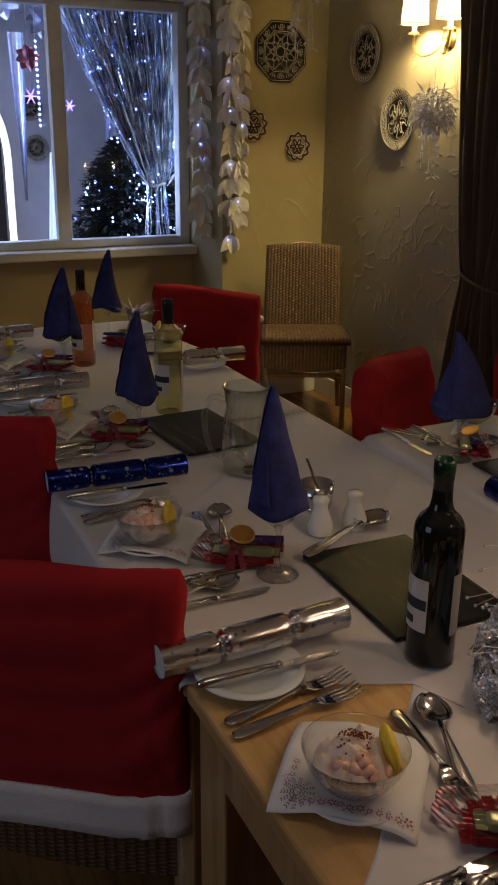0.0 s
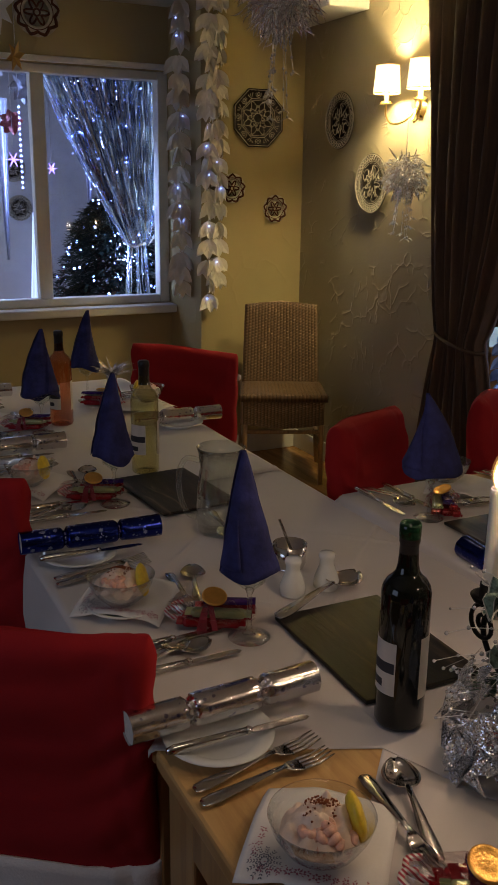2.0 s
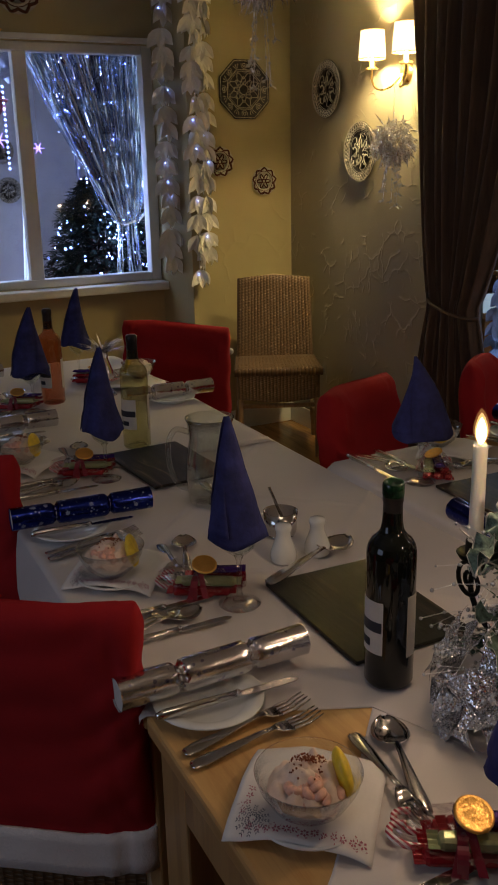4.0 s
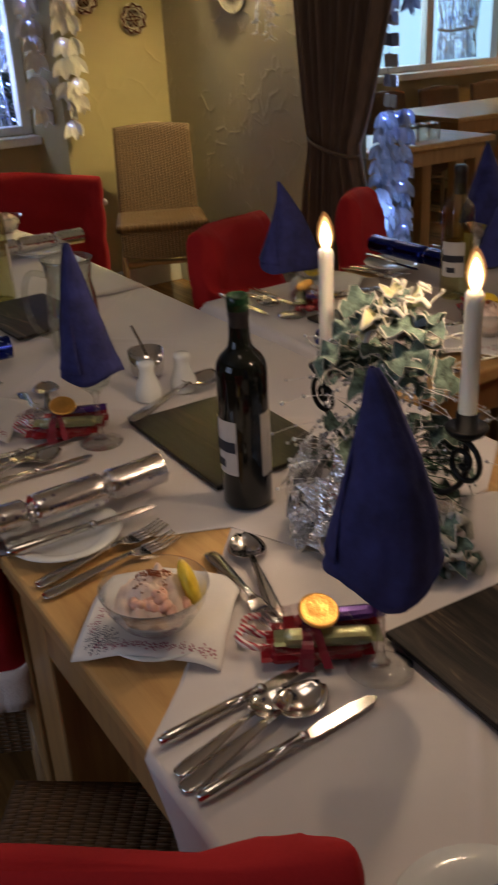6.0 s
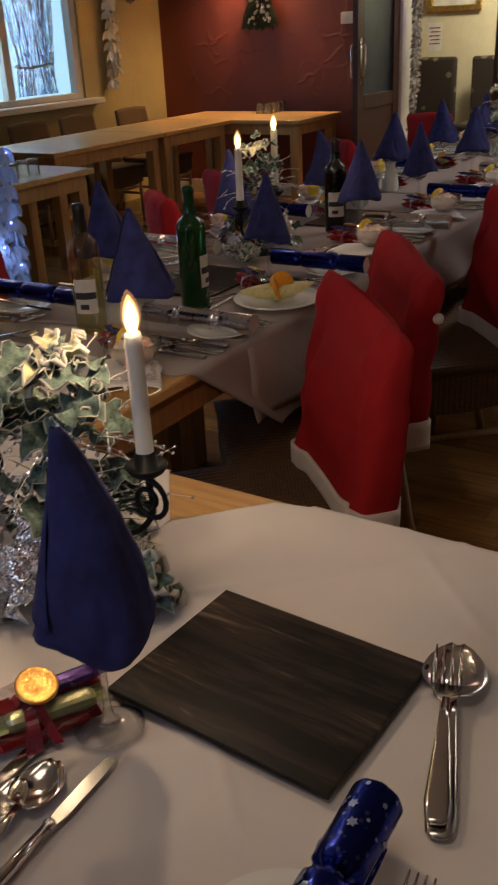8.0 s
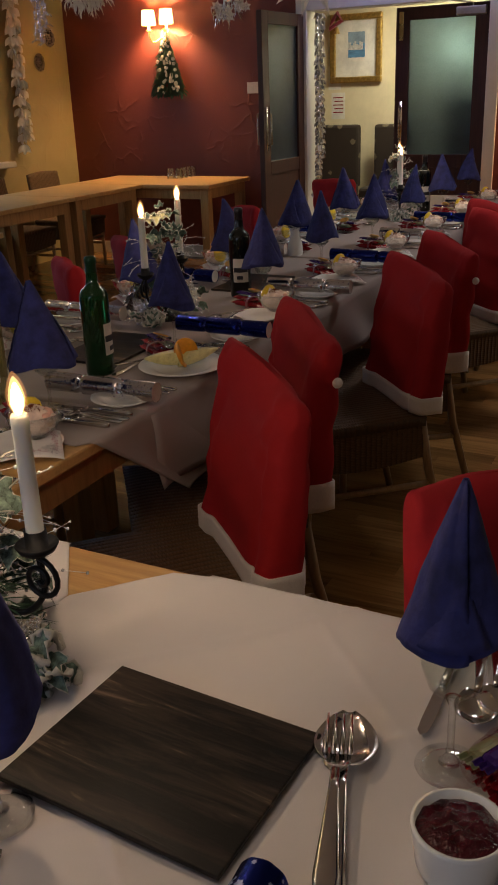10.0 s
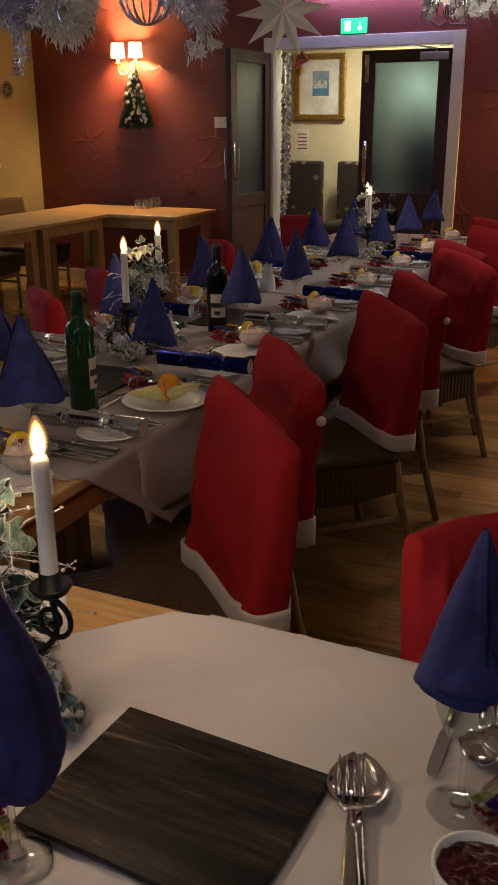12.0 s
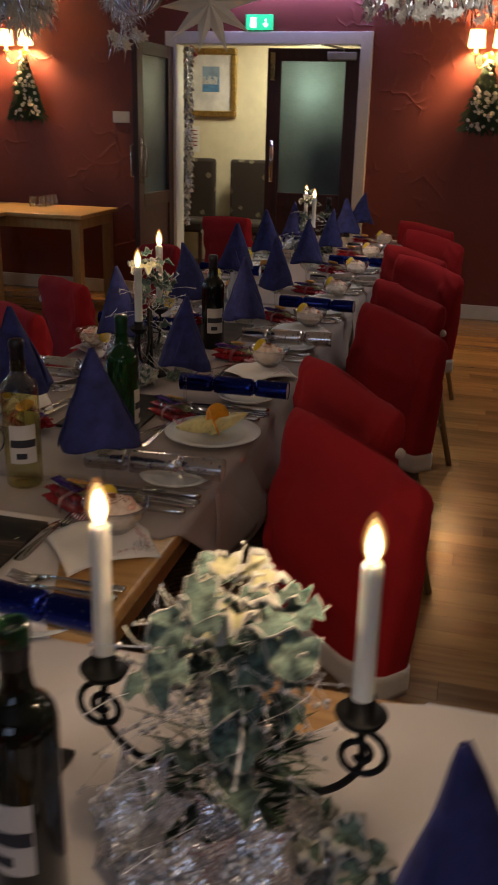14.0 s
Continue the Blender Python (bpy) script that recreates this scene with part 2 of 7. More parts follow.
RED_FELT = M("red_felt", (0.34, 0.016, 0.020), 0.95, var=0.16, scale=5, bump=0.35, bscale=500, depth=0.0006, each=0.1)
RED_FELT.node_tree.nodes["Principled BSDF"].inputs["Specular IOR Level"].default_value = 0.2
WHITE_FELT = M("white_fleece", (0.72, 0.68, 0.66), 0.95, var=0.1, bump=0.7, bscale=260, depth=0.002, sheen=0.4)
BLUE_PAPER = M("navy_napkin_paper", (0.025, 0.029, 0.124), 0.9, var=0.5, scale=22, bump=0.9, bscale=50, depth=0.003)
GLASS = clear_glass("clear_glass", (0.93, 0.95, 0.94))
PANE = clear_glass("window_pane")
# broad tone patches stand in for the blurred light behind the pane
FROST = M("frosted_glass", (0.11, 0.16, 0.20), 0.35, trans=0.85, var=0.45, scale=1.5, bump=0.3, bscale=140)
PORCELAIN = M("white_porcelain", (0.76, 0.78, 0.76), 0.15, var=0.03, bump=0.0, rvar=0.05)
STEEL = M("cutlery_steel", (0.62, 0.60, 0.57), 0.16, 1.0, var=0.06, bump=0.04, rvar=0.08)
SILVER_FOIL = spotted("silver_cracker_foil", (0.70, 0.68, 0.67), (0.28, 0.26, 0.36), 70.0, 0.34, 0.2)
BLUE_FOIL = spotted("blue_cracker_foil", (0.014, 0.026, 0.22), (0.10, 0.13, 0.36), 95.0, 0.31, 0.22)
CARD = M("white_card", (0.7, 0.68, 0.62), 0.8)
DARK_GLASS = M("dark_wine_bottle", (0.004, 0.005, 0.004), 0.06, var=0.2, bump=0.0, rvar=0.03)
GREEN_GLASS = M("green_bottle_glass", (0.008, 0.075, 0.018), 0.06, var=0.2, bump=0.0, rvar=0.03, trans=0.5, coat=0.3)
PALE_GLASS = clear_glass("white_wine_bottle", (0.84, 0.82, 0.56), 0.0, 0.7, 2.2, 0.06)
ROSE_GLASS = clear_glass("rose_wine_bottle", (0.80, 0.46, 0.32), 0.0, 0.7, 2.2, 0.06)
CAPSULE = M("bottle_capsule", (0.012, 0.01, 0.012), 0.3, var=0.2)
GREEN_CAP = M("green_capsule", (0.012, 0.055, 0.022), 0.3, 0.4, var=0.2)
GREEN_LIP = M("green_bottle_lip", (0.005, 0.030, 0.012), 0.12, var=0.2, bump=0.0, trans=0.3)
LABEL = M("paper_label", (0.62, 0.58, 0.52), 0.7, var=0.05)
INK = M("label_ink", (0.03, 0.03, 0.04), 0.7, var=0.1)
IRON = M("black_iron", (0.012, 0.012, 0.012), 0.45, 0.6, var=0.3, bump=0.3, bscale=80)
WAX = M("ivory_wax", (0.84, 0.80, 0.70), 0.45, var=0.04, bump=0.08, bscale=40)
WAX.node_tree.nodes["Principled BSDF"].inputs["Subsurface Weight"].default_value = 0.3
WAX.node_tree.nodes["Principled BSDF"].inputs["Subsurface Radius"].default_value = (0.02, 0.012, 0.006)
FLAME_GLOW = glow("candle_flame", (1.0, 0.76, 0.42), 9.0)


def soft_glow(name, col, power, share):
    """See-through glow for halo shells: part of it lets the view through."""
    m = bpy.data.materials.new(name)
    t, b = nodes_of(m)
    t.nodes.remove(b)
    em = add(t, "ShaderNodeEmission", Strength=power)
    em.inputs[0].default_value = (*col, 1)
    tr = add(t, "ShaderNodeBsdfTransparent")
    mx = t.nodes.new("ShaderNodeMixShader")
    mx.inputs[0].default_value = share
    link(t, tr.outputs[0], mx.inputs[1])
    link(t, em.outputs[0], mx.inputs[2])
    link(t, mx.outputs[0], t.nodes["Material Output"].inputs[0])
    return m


# shells that put the flame's soft edge and halo into the shape
HALO_INNER = soft_glow("candle_halo_inner", (1.0, 0.60, 0.22), 2.6, 0.30)
HALO_OUTER = soft_glow("candle_halo_outer", (1.0, 0.40, 0.12), 1.2, 0.12)
TUMBLER_GLASS = clear_glass("tumbler_glass", (0.95, 0.97, 0.95), 0.02, 0.9, 2.0, 0.10)
JUG_GLASS = clear_glass("thick_clear_glass", (0.97, 0.98, 0.975), 0.0, 0.95, 2.1, 0.05)
IVY = M("frosted_ivy", (0.105, 0.155, 0.125), 0.85, var=0.9, scale=85, bump=0.5, bscale=300)
FROSTED = M("snow_flock", (0.48, 0.47, 0.41), 0.9, var=0.15, scale=60, bump=0.8, bscale=350)
CREAM_PETAL = M("cream_petal", (0.50, 0.48, 0.27), 0.7, var=0.2, scale=40)


def glittered(name, col, grain):
    """Loose metal glitter: each grain tilts its own way."""
    m = bpy.data.materials.new(name)
    t, b = nodes_of(m)
    v = coords(t)
    vo = t.nodes.new("ShaderNodeTexVoronoi")
    vo.inputs["Scale"].default_value = grain
    link(t, v, vo.inputs["Vector"])
    c = ramp(t, vo.outputs["Color"], [(0.2, [a * 0.6 for a in col]), (0.8, col)])
    link(t, c, b.inputs["Base Color"])
    tilt = t.nodes.new("ShaderNodeVectorMath")
    tilt.operation = "MULTIPLY_ADD"
    tilt.inputs[1].default_value = (0.8, 0.8, 0.8)
    tilt.inputs[2].default_value = (-0.4, -0.4, -0.4)
    link(t, vo.outputs["Color"], tilt.inputs[0])
    geo = t.nodes.new("ShaderNodeNewGeometry")
    plus = t.nodes.new("ShaderNodeVectorMath")
    plus.operation = "ADD"
    link(t, geo.outputs["Normal"], plus.inputs[0])
    link(t, tilt.outputs[0], plus.inputs[1])
    unit = t.nodes.new("ShaderNodeVectorMath")
    unit.operation = "NORMALIZE"
    link(t, plus.outputs[0], unit.inputs[0])
    link(t, unit.outputs[0], b.inputs["Normal"])
    b.inputs["Metallic"].default_value = 0.8
    b.inputs["Roughness"].default_value = 0.2
    return m


GLITTER = glittered("silver_glitter", (0.95, 0.95, 0.97), 520.0)
DARK_FIR = M("dark_fir_needles", (0.008, 0.022, 0.014), 0.7, var=0.4, scale=30)
PINE = M("pine_needles", (0.02, 0.055, 0.025), 0.6, var=0.4, scale=30)
# silver foil; the blue in its colour stands in for cool light
FOIL = M("silver_foil_blue_cast", (0.64, 0.73, 1.0), 0.19, 1.0, var=0.25, bump=0.6, bscale=40, depth=0.004)
TINSEL = M("silver_tinsel", (0.75, 0.75, 0.80), 0.24, 1.0, var=0.1, bump=0.5, bscale=60, depth=0.003, each=0.2)
WIRE = M("silver_wire", (0.72, 0.74, 0.80), 0.25, 1.0)
SPRAY_WIRE = M("bright_spray_wire", (0.86, 0.86, 0.88), 0.3, 0.55)
BEAD = M("glass_bead", (0.85, 0.85, 0.88), 0.05, 0.6, bump=0)
GOLD = M("gold_foil", (0.85, 0.47, 0.12), 0.32, 0.9, var=0.15, bump=0.5, bscale=260, depth=0.002)
RED_WRAP = spotted("red_sweet_wrapper", (0.30, 0.012, 0.02), (0.55, 0.40, 0.36), 90.0, 0.22, 0.25, 0.2)
GREEN_WRAP = spotted("pale_green_sweet_wrapper", (0.36, 0.40, 0.20), (0.5, 0.42, 0.2), 50.0, 0.25, 0.28, 0.5)
PURPLE_WRAP = spotted("purple_sweet_wrapper", (0.08, 0.03, 0.22), (0.6, 0.5, 0.4), 60.0, 0.2, 0.25, 0.5)
ORGANZA = M("red_ribbon", (0.20, 0.008, 0.022), 0.4, var=0.3, sheen=0.4)


def striped(name, a, b, scale):
    """Sugar stick with slanting bands."""
    m = bpy.data.materials.new(name)
    t, s = nodes_of(m)
    w = add(t, "ShaderNodeTexWave", Scale=scale, Distortion=1.5)
    w.bands_direction = "DIAGONAL"
    link(t, coords(t), w.inputs["Vector"])
    link(t, ramp(t, w.outputs["Fac"], [(0.42, a), (0.58, b)]), s.inputs["Base Color"])
    s.inputs["Roughness"].default_value = 0.2
    return m


CANE_PINK = striped("striped_candy_cane", (0.78, 0.70, 0.68), (0.50, 0.07, 0.10), 70.0)
LEMON = M("lemon_flesh", (0.90, 0.63, 0.05), 0.35, var=0.2, scale=90, bump=0.3, bscale=300)
PRAWN = M("pink_prawn", (0.80, 0.47, 0.35), 0.35, var=0.25, scale=90, bump=0.2)
SAUCE = M("cream_sauce", (0.84, 0.67, 0.54), 0.35, var=0.12, scale=60, bump=0.3)
PAPRIKA = M("paprika", (0.24, 0.065, 0.02), 0.9, var=0.4)
MELON = M("melon_flesh", (0.88, 0.79, 0.36), 0.3, var=0.15, scale=40)
ORANGE = M("orange_slice", (0.85, 0.36, 0.03), 0.35, var=0.2, scale=60)
CRANBERRY = M("cranberry_sauce", (0.055, 0.005, 0.010), 0.12, var=0.5, scale=60, bump=0.8, bscale=140, depth=0.004)
NAPKIN_PAPER = M("white_paper_napkin", (0.78, 0.76, 0.73), 0.9, var=0.05, bump=0.3, bscale=300, depth=0.0005)
PINK_INK = M("pink_print_ink", (0.40, 0.13, 0.18), 0.85, var=0.3, scale=200)
SLATE_INK = M("slate_print_ink", (0.07, 0.09, 0.13), 0.85, var=0.3, scale=200)
FLAKE_INK = M("silver_print_ink", (0.22, 0.26, 0.42), 0.4, 0.3, var=0.2)
BRASS = M("polished_brass", (0.75, 0.55, 0.22), 0.28, 1.0)
SHADE = glow("lamp_shade_fabric", (1.0, 0.80, 0.46), 2.6)
SHADE_FAR = glow("far_lamp_shade_fabric", (1.0, 0.70, 0.32), 3.4)
CURTAIN = M("brown_velvet", (0.105, 0.066, 0.043), 0.9, var=0.35, scale=6, stretch=(8, 8, 0.6), sheen=0.3, bump=0.3)
PAPER_LEAF = M("white_paper_leaf", (0.78, 0.74, 0.64), 0.8, var=0.08)
LED = glow("cool_led", (0.20, 0.30, 1.0), 10.0)
EXIT_GREEN = glow("exit_sign_green", (0.02, 0.42, 0.20), 1.6)
EXIT_WHITE = glow("exit_sign_white", (0.8, 1.0, 0.9), 2.2)
GILT = M("gilt_moulding", (0.50, 0.34, 0.10), 0.35, 0.8, var=0.4, scale=40, bump=0.5)
BACK_WALL = M("pale_back_wall", (0.40, 0.39, 0.42), 0.7, var=0.08)

# ---------------------------------------------------------------- shape helpers


def part(name, bm, material, parent=None, label="", smooth=False, at=None):
    me = bpy.data.meshes.new(name)
    if material is JUG_GLASS:
        bmesh.ops.recalc_face_normals(bm, faces=bm.faces)
    bm.to_mesh(me)
    bm.free()
    me.materials.append(material)
    if smooth:
        for p in me.polygons:
            p.use_smooth = True
    ob = new(name, me)
    if parent is not None:
        ob.parent = parent
    if at is not None:
        ob.matrix_basis = at
    if label:
        tagged(ob, label)
    return ob


def thing(name, label, category, group="", kind=""):
    return tagged(new(name), label, category, group, kind)


def box(bm, x0, x1, y0, y1, z0, z1, bevel=0.0):
    vs = [bm.verts.new((x, y, z)) for x in (x0, x1) for y in (y0, y1) for z in (z0, z1)]
    fs = [bm.faces.new([vs[i] for i in f]) for f in ((0, 1, 3, 2), (4, 6, 7, 5), (0, 4, 5, 1), (2, 3, 7, 6), (0, 2, 6, 4), (1, 5, 7, 3))]
    if bevel:
        es = list({e for f in fs for e in f.edges})
        bmesh.ops.bevel(bm, geom=es, offset=bevel, segments=2, profile=0.5, affect="EDGES")
    return bm


def boxed(*a, bevel=0.0):
    return box(bmesh.new(), *a, bevel=bevel)


def lathe(profile, seg=24, bm=None, m=None, close=True):
    """Turns a line of (radius, height) round z."""
    bm = bm or bmesh.new()
    rings = []
    for r, z in profile:
        if r < 1e-5:
            rings.append([bm.verts.new((0, 0, z))])
        else:
            rings.append([bm.verts.new((r * math.cos(2 * math.pi * i / seg), r * math.sin(2 * math.pi * i / seg), z)) for i in range(seg)])
    for a, b in zip(rings, rings[1:]):
        for i in range(seg):
            j = (i + 1) % seg
            if len(a) == 1 and len(b) > 1:
                bm.faces.new((a[0], b[i], b[j]))
            elif len(b) == 1 and len(a) > 1:
                bm.faces.new((a[i], a[j], b[0]))
            elif len(a) > 1:
                bm.faces.new((a[i], a[j], b[j], b[i]))
    vs = [v for r in rings for v in r]
    if m is not None:
        bmesh.ops.transform(bm, matrix=m, verts=vs)
    return bm


def tube(points, radius, seg=8, bm=None, caps=True):
    """A round bar along a line of points; radius is a number or one for each point."""
    bm = bm or bmesh.new()
    pts = [Vector(p) for p in points]
    rs = radius if isinstance(radius, (list, tuple)) else [radius] * len(pts)
    rings, side = [], None
    for i, p in enumerate(pts):
        d = (pts[min(i + 1, len(pts) - 1)] - pts[max(i - 1, 0)]).normalized()
        if side is None:
            side = d.orthogonal().normalized()
        side = (side - d * side.dot(d)).normalized()
        up = d.cross(side)
        rings.append([bm.verts.new(p + rs[i] * (side * math.cos(2 * math.pi * k / seg) + up * math.sin(2 * math.pi * k / seg))) for k in range(seg)])
    for a, b in zip(rings, rings[1:]):
        for k in range(seg):
            bm.faces.new((a[k], a[(k + 1) % seg], b[(k + 1) % seg], b[k]))
    if caps:
        bm.faces.new(rings[0][::-1])
        bm.faces.new(rings[-1])
    return bm


def smoothed(points, n=6):
    """A denser line through the points (Catmull-Rom)."""
    p = [Vector(q) for q in points]
    p = [2 * p[0] - p[1], *p, 2 * p[-1] - p[-2]]
    out = []
    for a, b, c, d in zip(p, p[1:], p[2:], p[3:]):
        for i in range(n):
            t = i / n
            out.append(0.5 * (2 * b + (c - a) * t + (2 * a - 5 * b + 4 * c - d) * t * t + (3 * b - a - 3 * c + d) * t ** 3))
    return out + [p[-2]]


def sheet(fn, nu, nv, thick=0.0, bm=None, uv=None):
    """A surface fn(u, v), u and v from 0 to 1, with thickness along its normals. uv: metres for the weave."""
    bm = bm or bmesh.new()
    g = [[bm.verts.new(fn(i / nu, j / nv)) for j in range(nv + 1)] for i in range(nu + 1)]
    fs = [bm.faces.new((g[i][j], g[i + 1][j], g[i + 1][j + 1], g[i][j + 1])) for i in range(nu) for j in range(nv)]
    if uv:
        lay = bm.loops.layers.uv.verify()
        index = {g[i][j]: (i / nu * uv[0], j / nv * uv[1]) for i in range(nu + 1) for j in range(nv + 1)}
        for f in fs:
            for lo in f.loops:
                lo[lay].uv = index[lo.vert]
    if thick:
        bmesh.ops.recalc_face_normals(bm, faces=fs)
        bmesh.ops.solidify(bm, geom=fs, thickness=thick)
    return bm


def leaf(bm, base, along, up, length, width, bend=0.3, lobes=0):
    """One thin curved leaf of six to ten faces."""
    along, up = Vector(along).normalized(), Vector(up)
    side = along.cross(up)
    if side.length < 1e-4:
        side = along.orthogonal()
    side.normalize()
    up = side.cross(along).normalized()
    base = Vector(base)
    n = 4
    rows = []
    for i in range(n + 1):
        t = i / n
        w = width * 0.5 * math.sin(math.pi * min(1, t * 0.92 + 0.08)) * (1 + (0.35 * (-1) ** i if lobes else 0))
        c = base + along * length * t + up * (bend * length * (t - t * t) - 0.25 * bend * length * t)
        rows.append((bm.verts.new(c - side * w + up * w * 0.3), bm.verts.new(c), bm.verts.new(c + side * w + up * w * 0.3)))
    for a, b in zip(rows, rows[1:]):
        bm.faces.new((a[0], a[1], b[1], b[0]))
        bm.faces.new((a[1], a[2], b[2], b[1]))
    return bm


def ball(bm, c, r, seg=8):
    return lathe([(r * math.sin(math.pi * i / 6) if 0 < i < 6 else 0, -r * math.cos(math.pi * i / 6)) for i in range(7)], seg, bm, Matrix.Translation(c))


def wall(name, x0, x1, y0, y1, z0, z1, material, holes=(), axis="x", label="", category="wall"):
    """A thick wall along x or y, cut by holes (from, to, bottom, top) and built of the pieces round them."""
    bm = bmesh.new()
    a0, a1 = (x0, x1) if axis == "x" else (y0, y1)

    def piece(p, q, lo, hi):
        if q - p > 1e-4 and hi - lo > 1e-4:
            box(bm, *((p, q, y0, y1) if axis == "x" else (x0, x1, p, q)), lo, hi)

    at = a0
    for p, q, lo, hi in sorted(holes):
        piece(at, p, z0, z1)
        piece(p, q, z0, lo)
        piece(p, q, hi, z1)
        at = q
    piece(at, a1, z0, z1)
    return tagged(part(name, bm, material), label, category, kind="structure")


# ---------------------------------------------------------------- the rooms
XP, XE = 2.588, 7.35                # partition face, red wall; XW is the west wall
XR, YR = 1.97, 4.963                # window alcove: its side, its back wall
YS, YN, YF = YSOUTH, 4.513, 5.45      # south wall, near north wall, far room's north wall
TOP, TH, TT = 2.45, 0.15, 0.75      # ceiling, wall thickness, table height

wall("wall_north", XR, XP, YN, YR + 0.22, 0, TOP, CREAM, label="cream plastered wall beside the window alcove")
wall("wall_alcove", XW - TH, XR, YR, YR + 0.22, 0, TOP, CREAM, [(0.33, XR - 0.001, 0.845, 2.12)], label="cream plastered alcove wall with a window")
wall("wall_partition", XP, XP + 0.22, 3.12, YF + TH, 0, TOP, TAUPE, axis="y", label="taupe rough plastered partition wall")
wall("wall_far_north", XP + 0.22, XE + TH, YF, YF + TH, 0, TOP, CREAM, [(4.55, 6.24, 0.93, 2.10)], label="cream plastered wall of the far room")
wall("wall_east", XE, XE + TH, YS, YF, 0, TOP, RED_WALL, [(1.585, 3.05, 0, 2.0)], axis="y", label="dark red plastered wall with a doorway")
wall("wall_south", XW - TH, XE + TH, YS - TH, YS, 0, TOP, CREAM, label="cream plastered wall")
wall("wall_west", XW - TH, XW, YS, YR, 0, TOP, CREAM, [(0.2, 1.6, 0.9, 2.1)], axis="y", label="cream plastered wall")
tagged(part("ceiling", boxed(XW - TH, XE + TH, YS - TH, YF + TH, TOP, TOP + 0.1), CEIL), "off-white painted ceiling", "ceiling", kind="structure")
tagged(part("beam", boxed(2.36, XP - 0.002, 3.9, YN - 0.002, 2.33, TOP - 0.002, bevel=0.006), WHITE_PAINT), "cream boxed beam under the ceiling", "beam", kind="structure")
# hall behind the doors and lit room behind the window
wall("wall_hall_back", 9.5, 9.6, 0.6, 5.0, 0, TOP, HALL_WALL, axis="y", label="cream painted hall wall")
wall("wall_hall_side", XE + TH, 9.6, 5.0, 5.1, 0, TOP, HALL_WALL, label="cream painted hall wall")
wall("wall_hall_side_2", XE + TH, 9.6, 0.5, 0.6, 0, TOP, HALL_WALL, label="cream painted hall wall")
tagged(part("ceiling_hall", boxed(XE + TH, 9.6, 0.5, 5.1, TOP, TOP + 0.1), CEIL), "off-white hall ceiling", "ceiling", kind="structure")
wall("wall_back_room", -1.8, 2.8, 7.4, 7.5, 0, TOP, BACK_WALL, label="pale wall of the room behind the window")
wall("wall_back_room_2", -1.9, -1.8, YR + 0.22, 7.5, 0, TOP, BACK_WALL, axis="y", label="pale side wall of the room behind the window")
wall("wall_back_room_3", 2.6, 2.7, YF + TH, 7.4, 0, TOP, BACK_WALL, axis="y", label="pale side wall of the room behind the window")
tagged(part("ceiling_back_room", boxed(-1.9, 2.8, YF + TH, 7.5, TOP, TOP + 0.1), CEIL), "pale ceiling of the back room", "ceiling", kind="structure")
tagged(part("floor_back_room", boxed(-1.9, 2.588, YF + TH, 7.5, -0.1, 0), CEIL), "pale floor of the back room", "floor", kind="structure")
tagged(part("floor_hall", boxed(XE + TH, 9.6, 0.5, 5.1, -0.1, 0), DARK_WOOD), "dark hall floor", "floor", kind="structure")

bm = bmesh.new()
for x0, x1, y0, y1 in ((XP - 0.016, XP - 0.001, 3.12, YN), (XP - 0.016, XP + 0.236, 3.104, 3.119), (XE - 0.016, XE - 0.001, YS, 1.49), (XE - 0.016, XE - 0.001, 3.14, YF)):
    box(bm, x0, x1, y0, y1, 0.0, 0.11, 0.004)
box(bm, XR - 0.016, XP - 0.02, YN - 0.016, YN - 0.001, 0.0, 0.11, 0.004)
box(bm, XR - 0.016, XR - 0.001, YN, YR - 0.018, 0.0, 0.11, 0.004)
box(bm, XW, XR - 0.02, YR - 0.016, YR - 0.001, 0.0, 0.11, 0.004)
tagged(part("baseboard", bm, WHITE_PAINT), "cream painted skirting board", "baseboard", kind="structure")


def window(name, x0, x1, z0, z1, y, splits, label, sill_out=0.13, reveal=0.1, f=0.075, ends=(0.12, 0.13)):
    w = thing(name, label, "window", kind="structure")
    bm = bmesh.new()
    for a, b in ((x0, x0 + f), (x1 - f, x1)):
        box(bm, a, b, y + 0.02, y + reveal, z0, z1, 0.005)
    box(bm, x0 + f, x1 - f, y + 0.02, y + reveal, z1 - 0.045, z1, 0.005)
    box(bm, x0 + f, x1 - f, y + 0.02, y + reveal, z0, z0 + 0.045, 0.005)
    for s in splits:
        box(bm, s - 0.038, s + 0.038, y + 0.025, y + reveal - 0.005, z0 + 0.045, z1 - 0.045, 0.005)
    part("window_frame", bm, WHITE_PAINT, w)
    part("window_sill", boxed(x0 - ends[0], x1 + ends[1], y - sill_out, y + 0.02, z0 - 0.05, z0 - 0.002, bevel=0.008), WHITE_PAINT, w)
    edges = [x0 + f, *[e for s in splits for e in (s - 0.038, s + 0.038)], x1 - f]
    for a, b in zip(edges[::2], edges[1::2]):
        p = part("pane", boxed(a, b, y + 0.06, y + 0.064, z0 + 0.045, z1 - 0.045), PANE, w)
        p.visible_shadow = False
    return w


window("window_1", 0.33, XR - 0.002, 0.845, 2.12, YR, [1.2325], "white painted window with two panes and deep sill", 0.10, f=0.06, ends=(0.12, 0.0))
part("lintel_trim", boxed(0.2, XR - 0.002, YR - 0.03, YR - 0.001, 2.125, 2.155, bevel=0.006), WHITE_PAINT)
tagged(bpy.data.objects["lintel_trim"], "white painted moulding over the window", "trim", kind="structure")
window("window_2", 4.55, 6.24, 0.93, 2.10, YF, [5.42], "white painted window of the far room", 0.1)
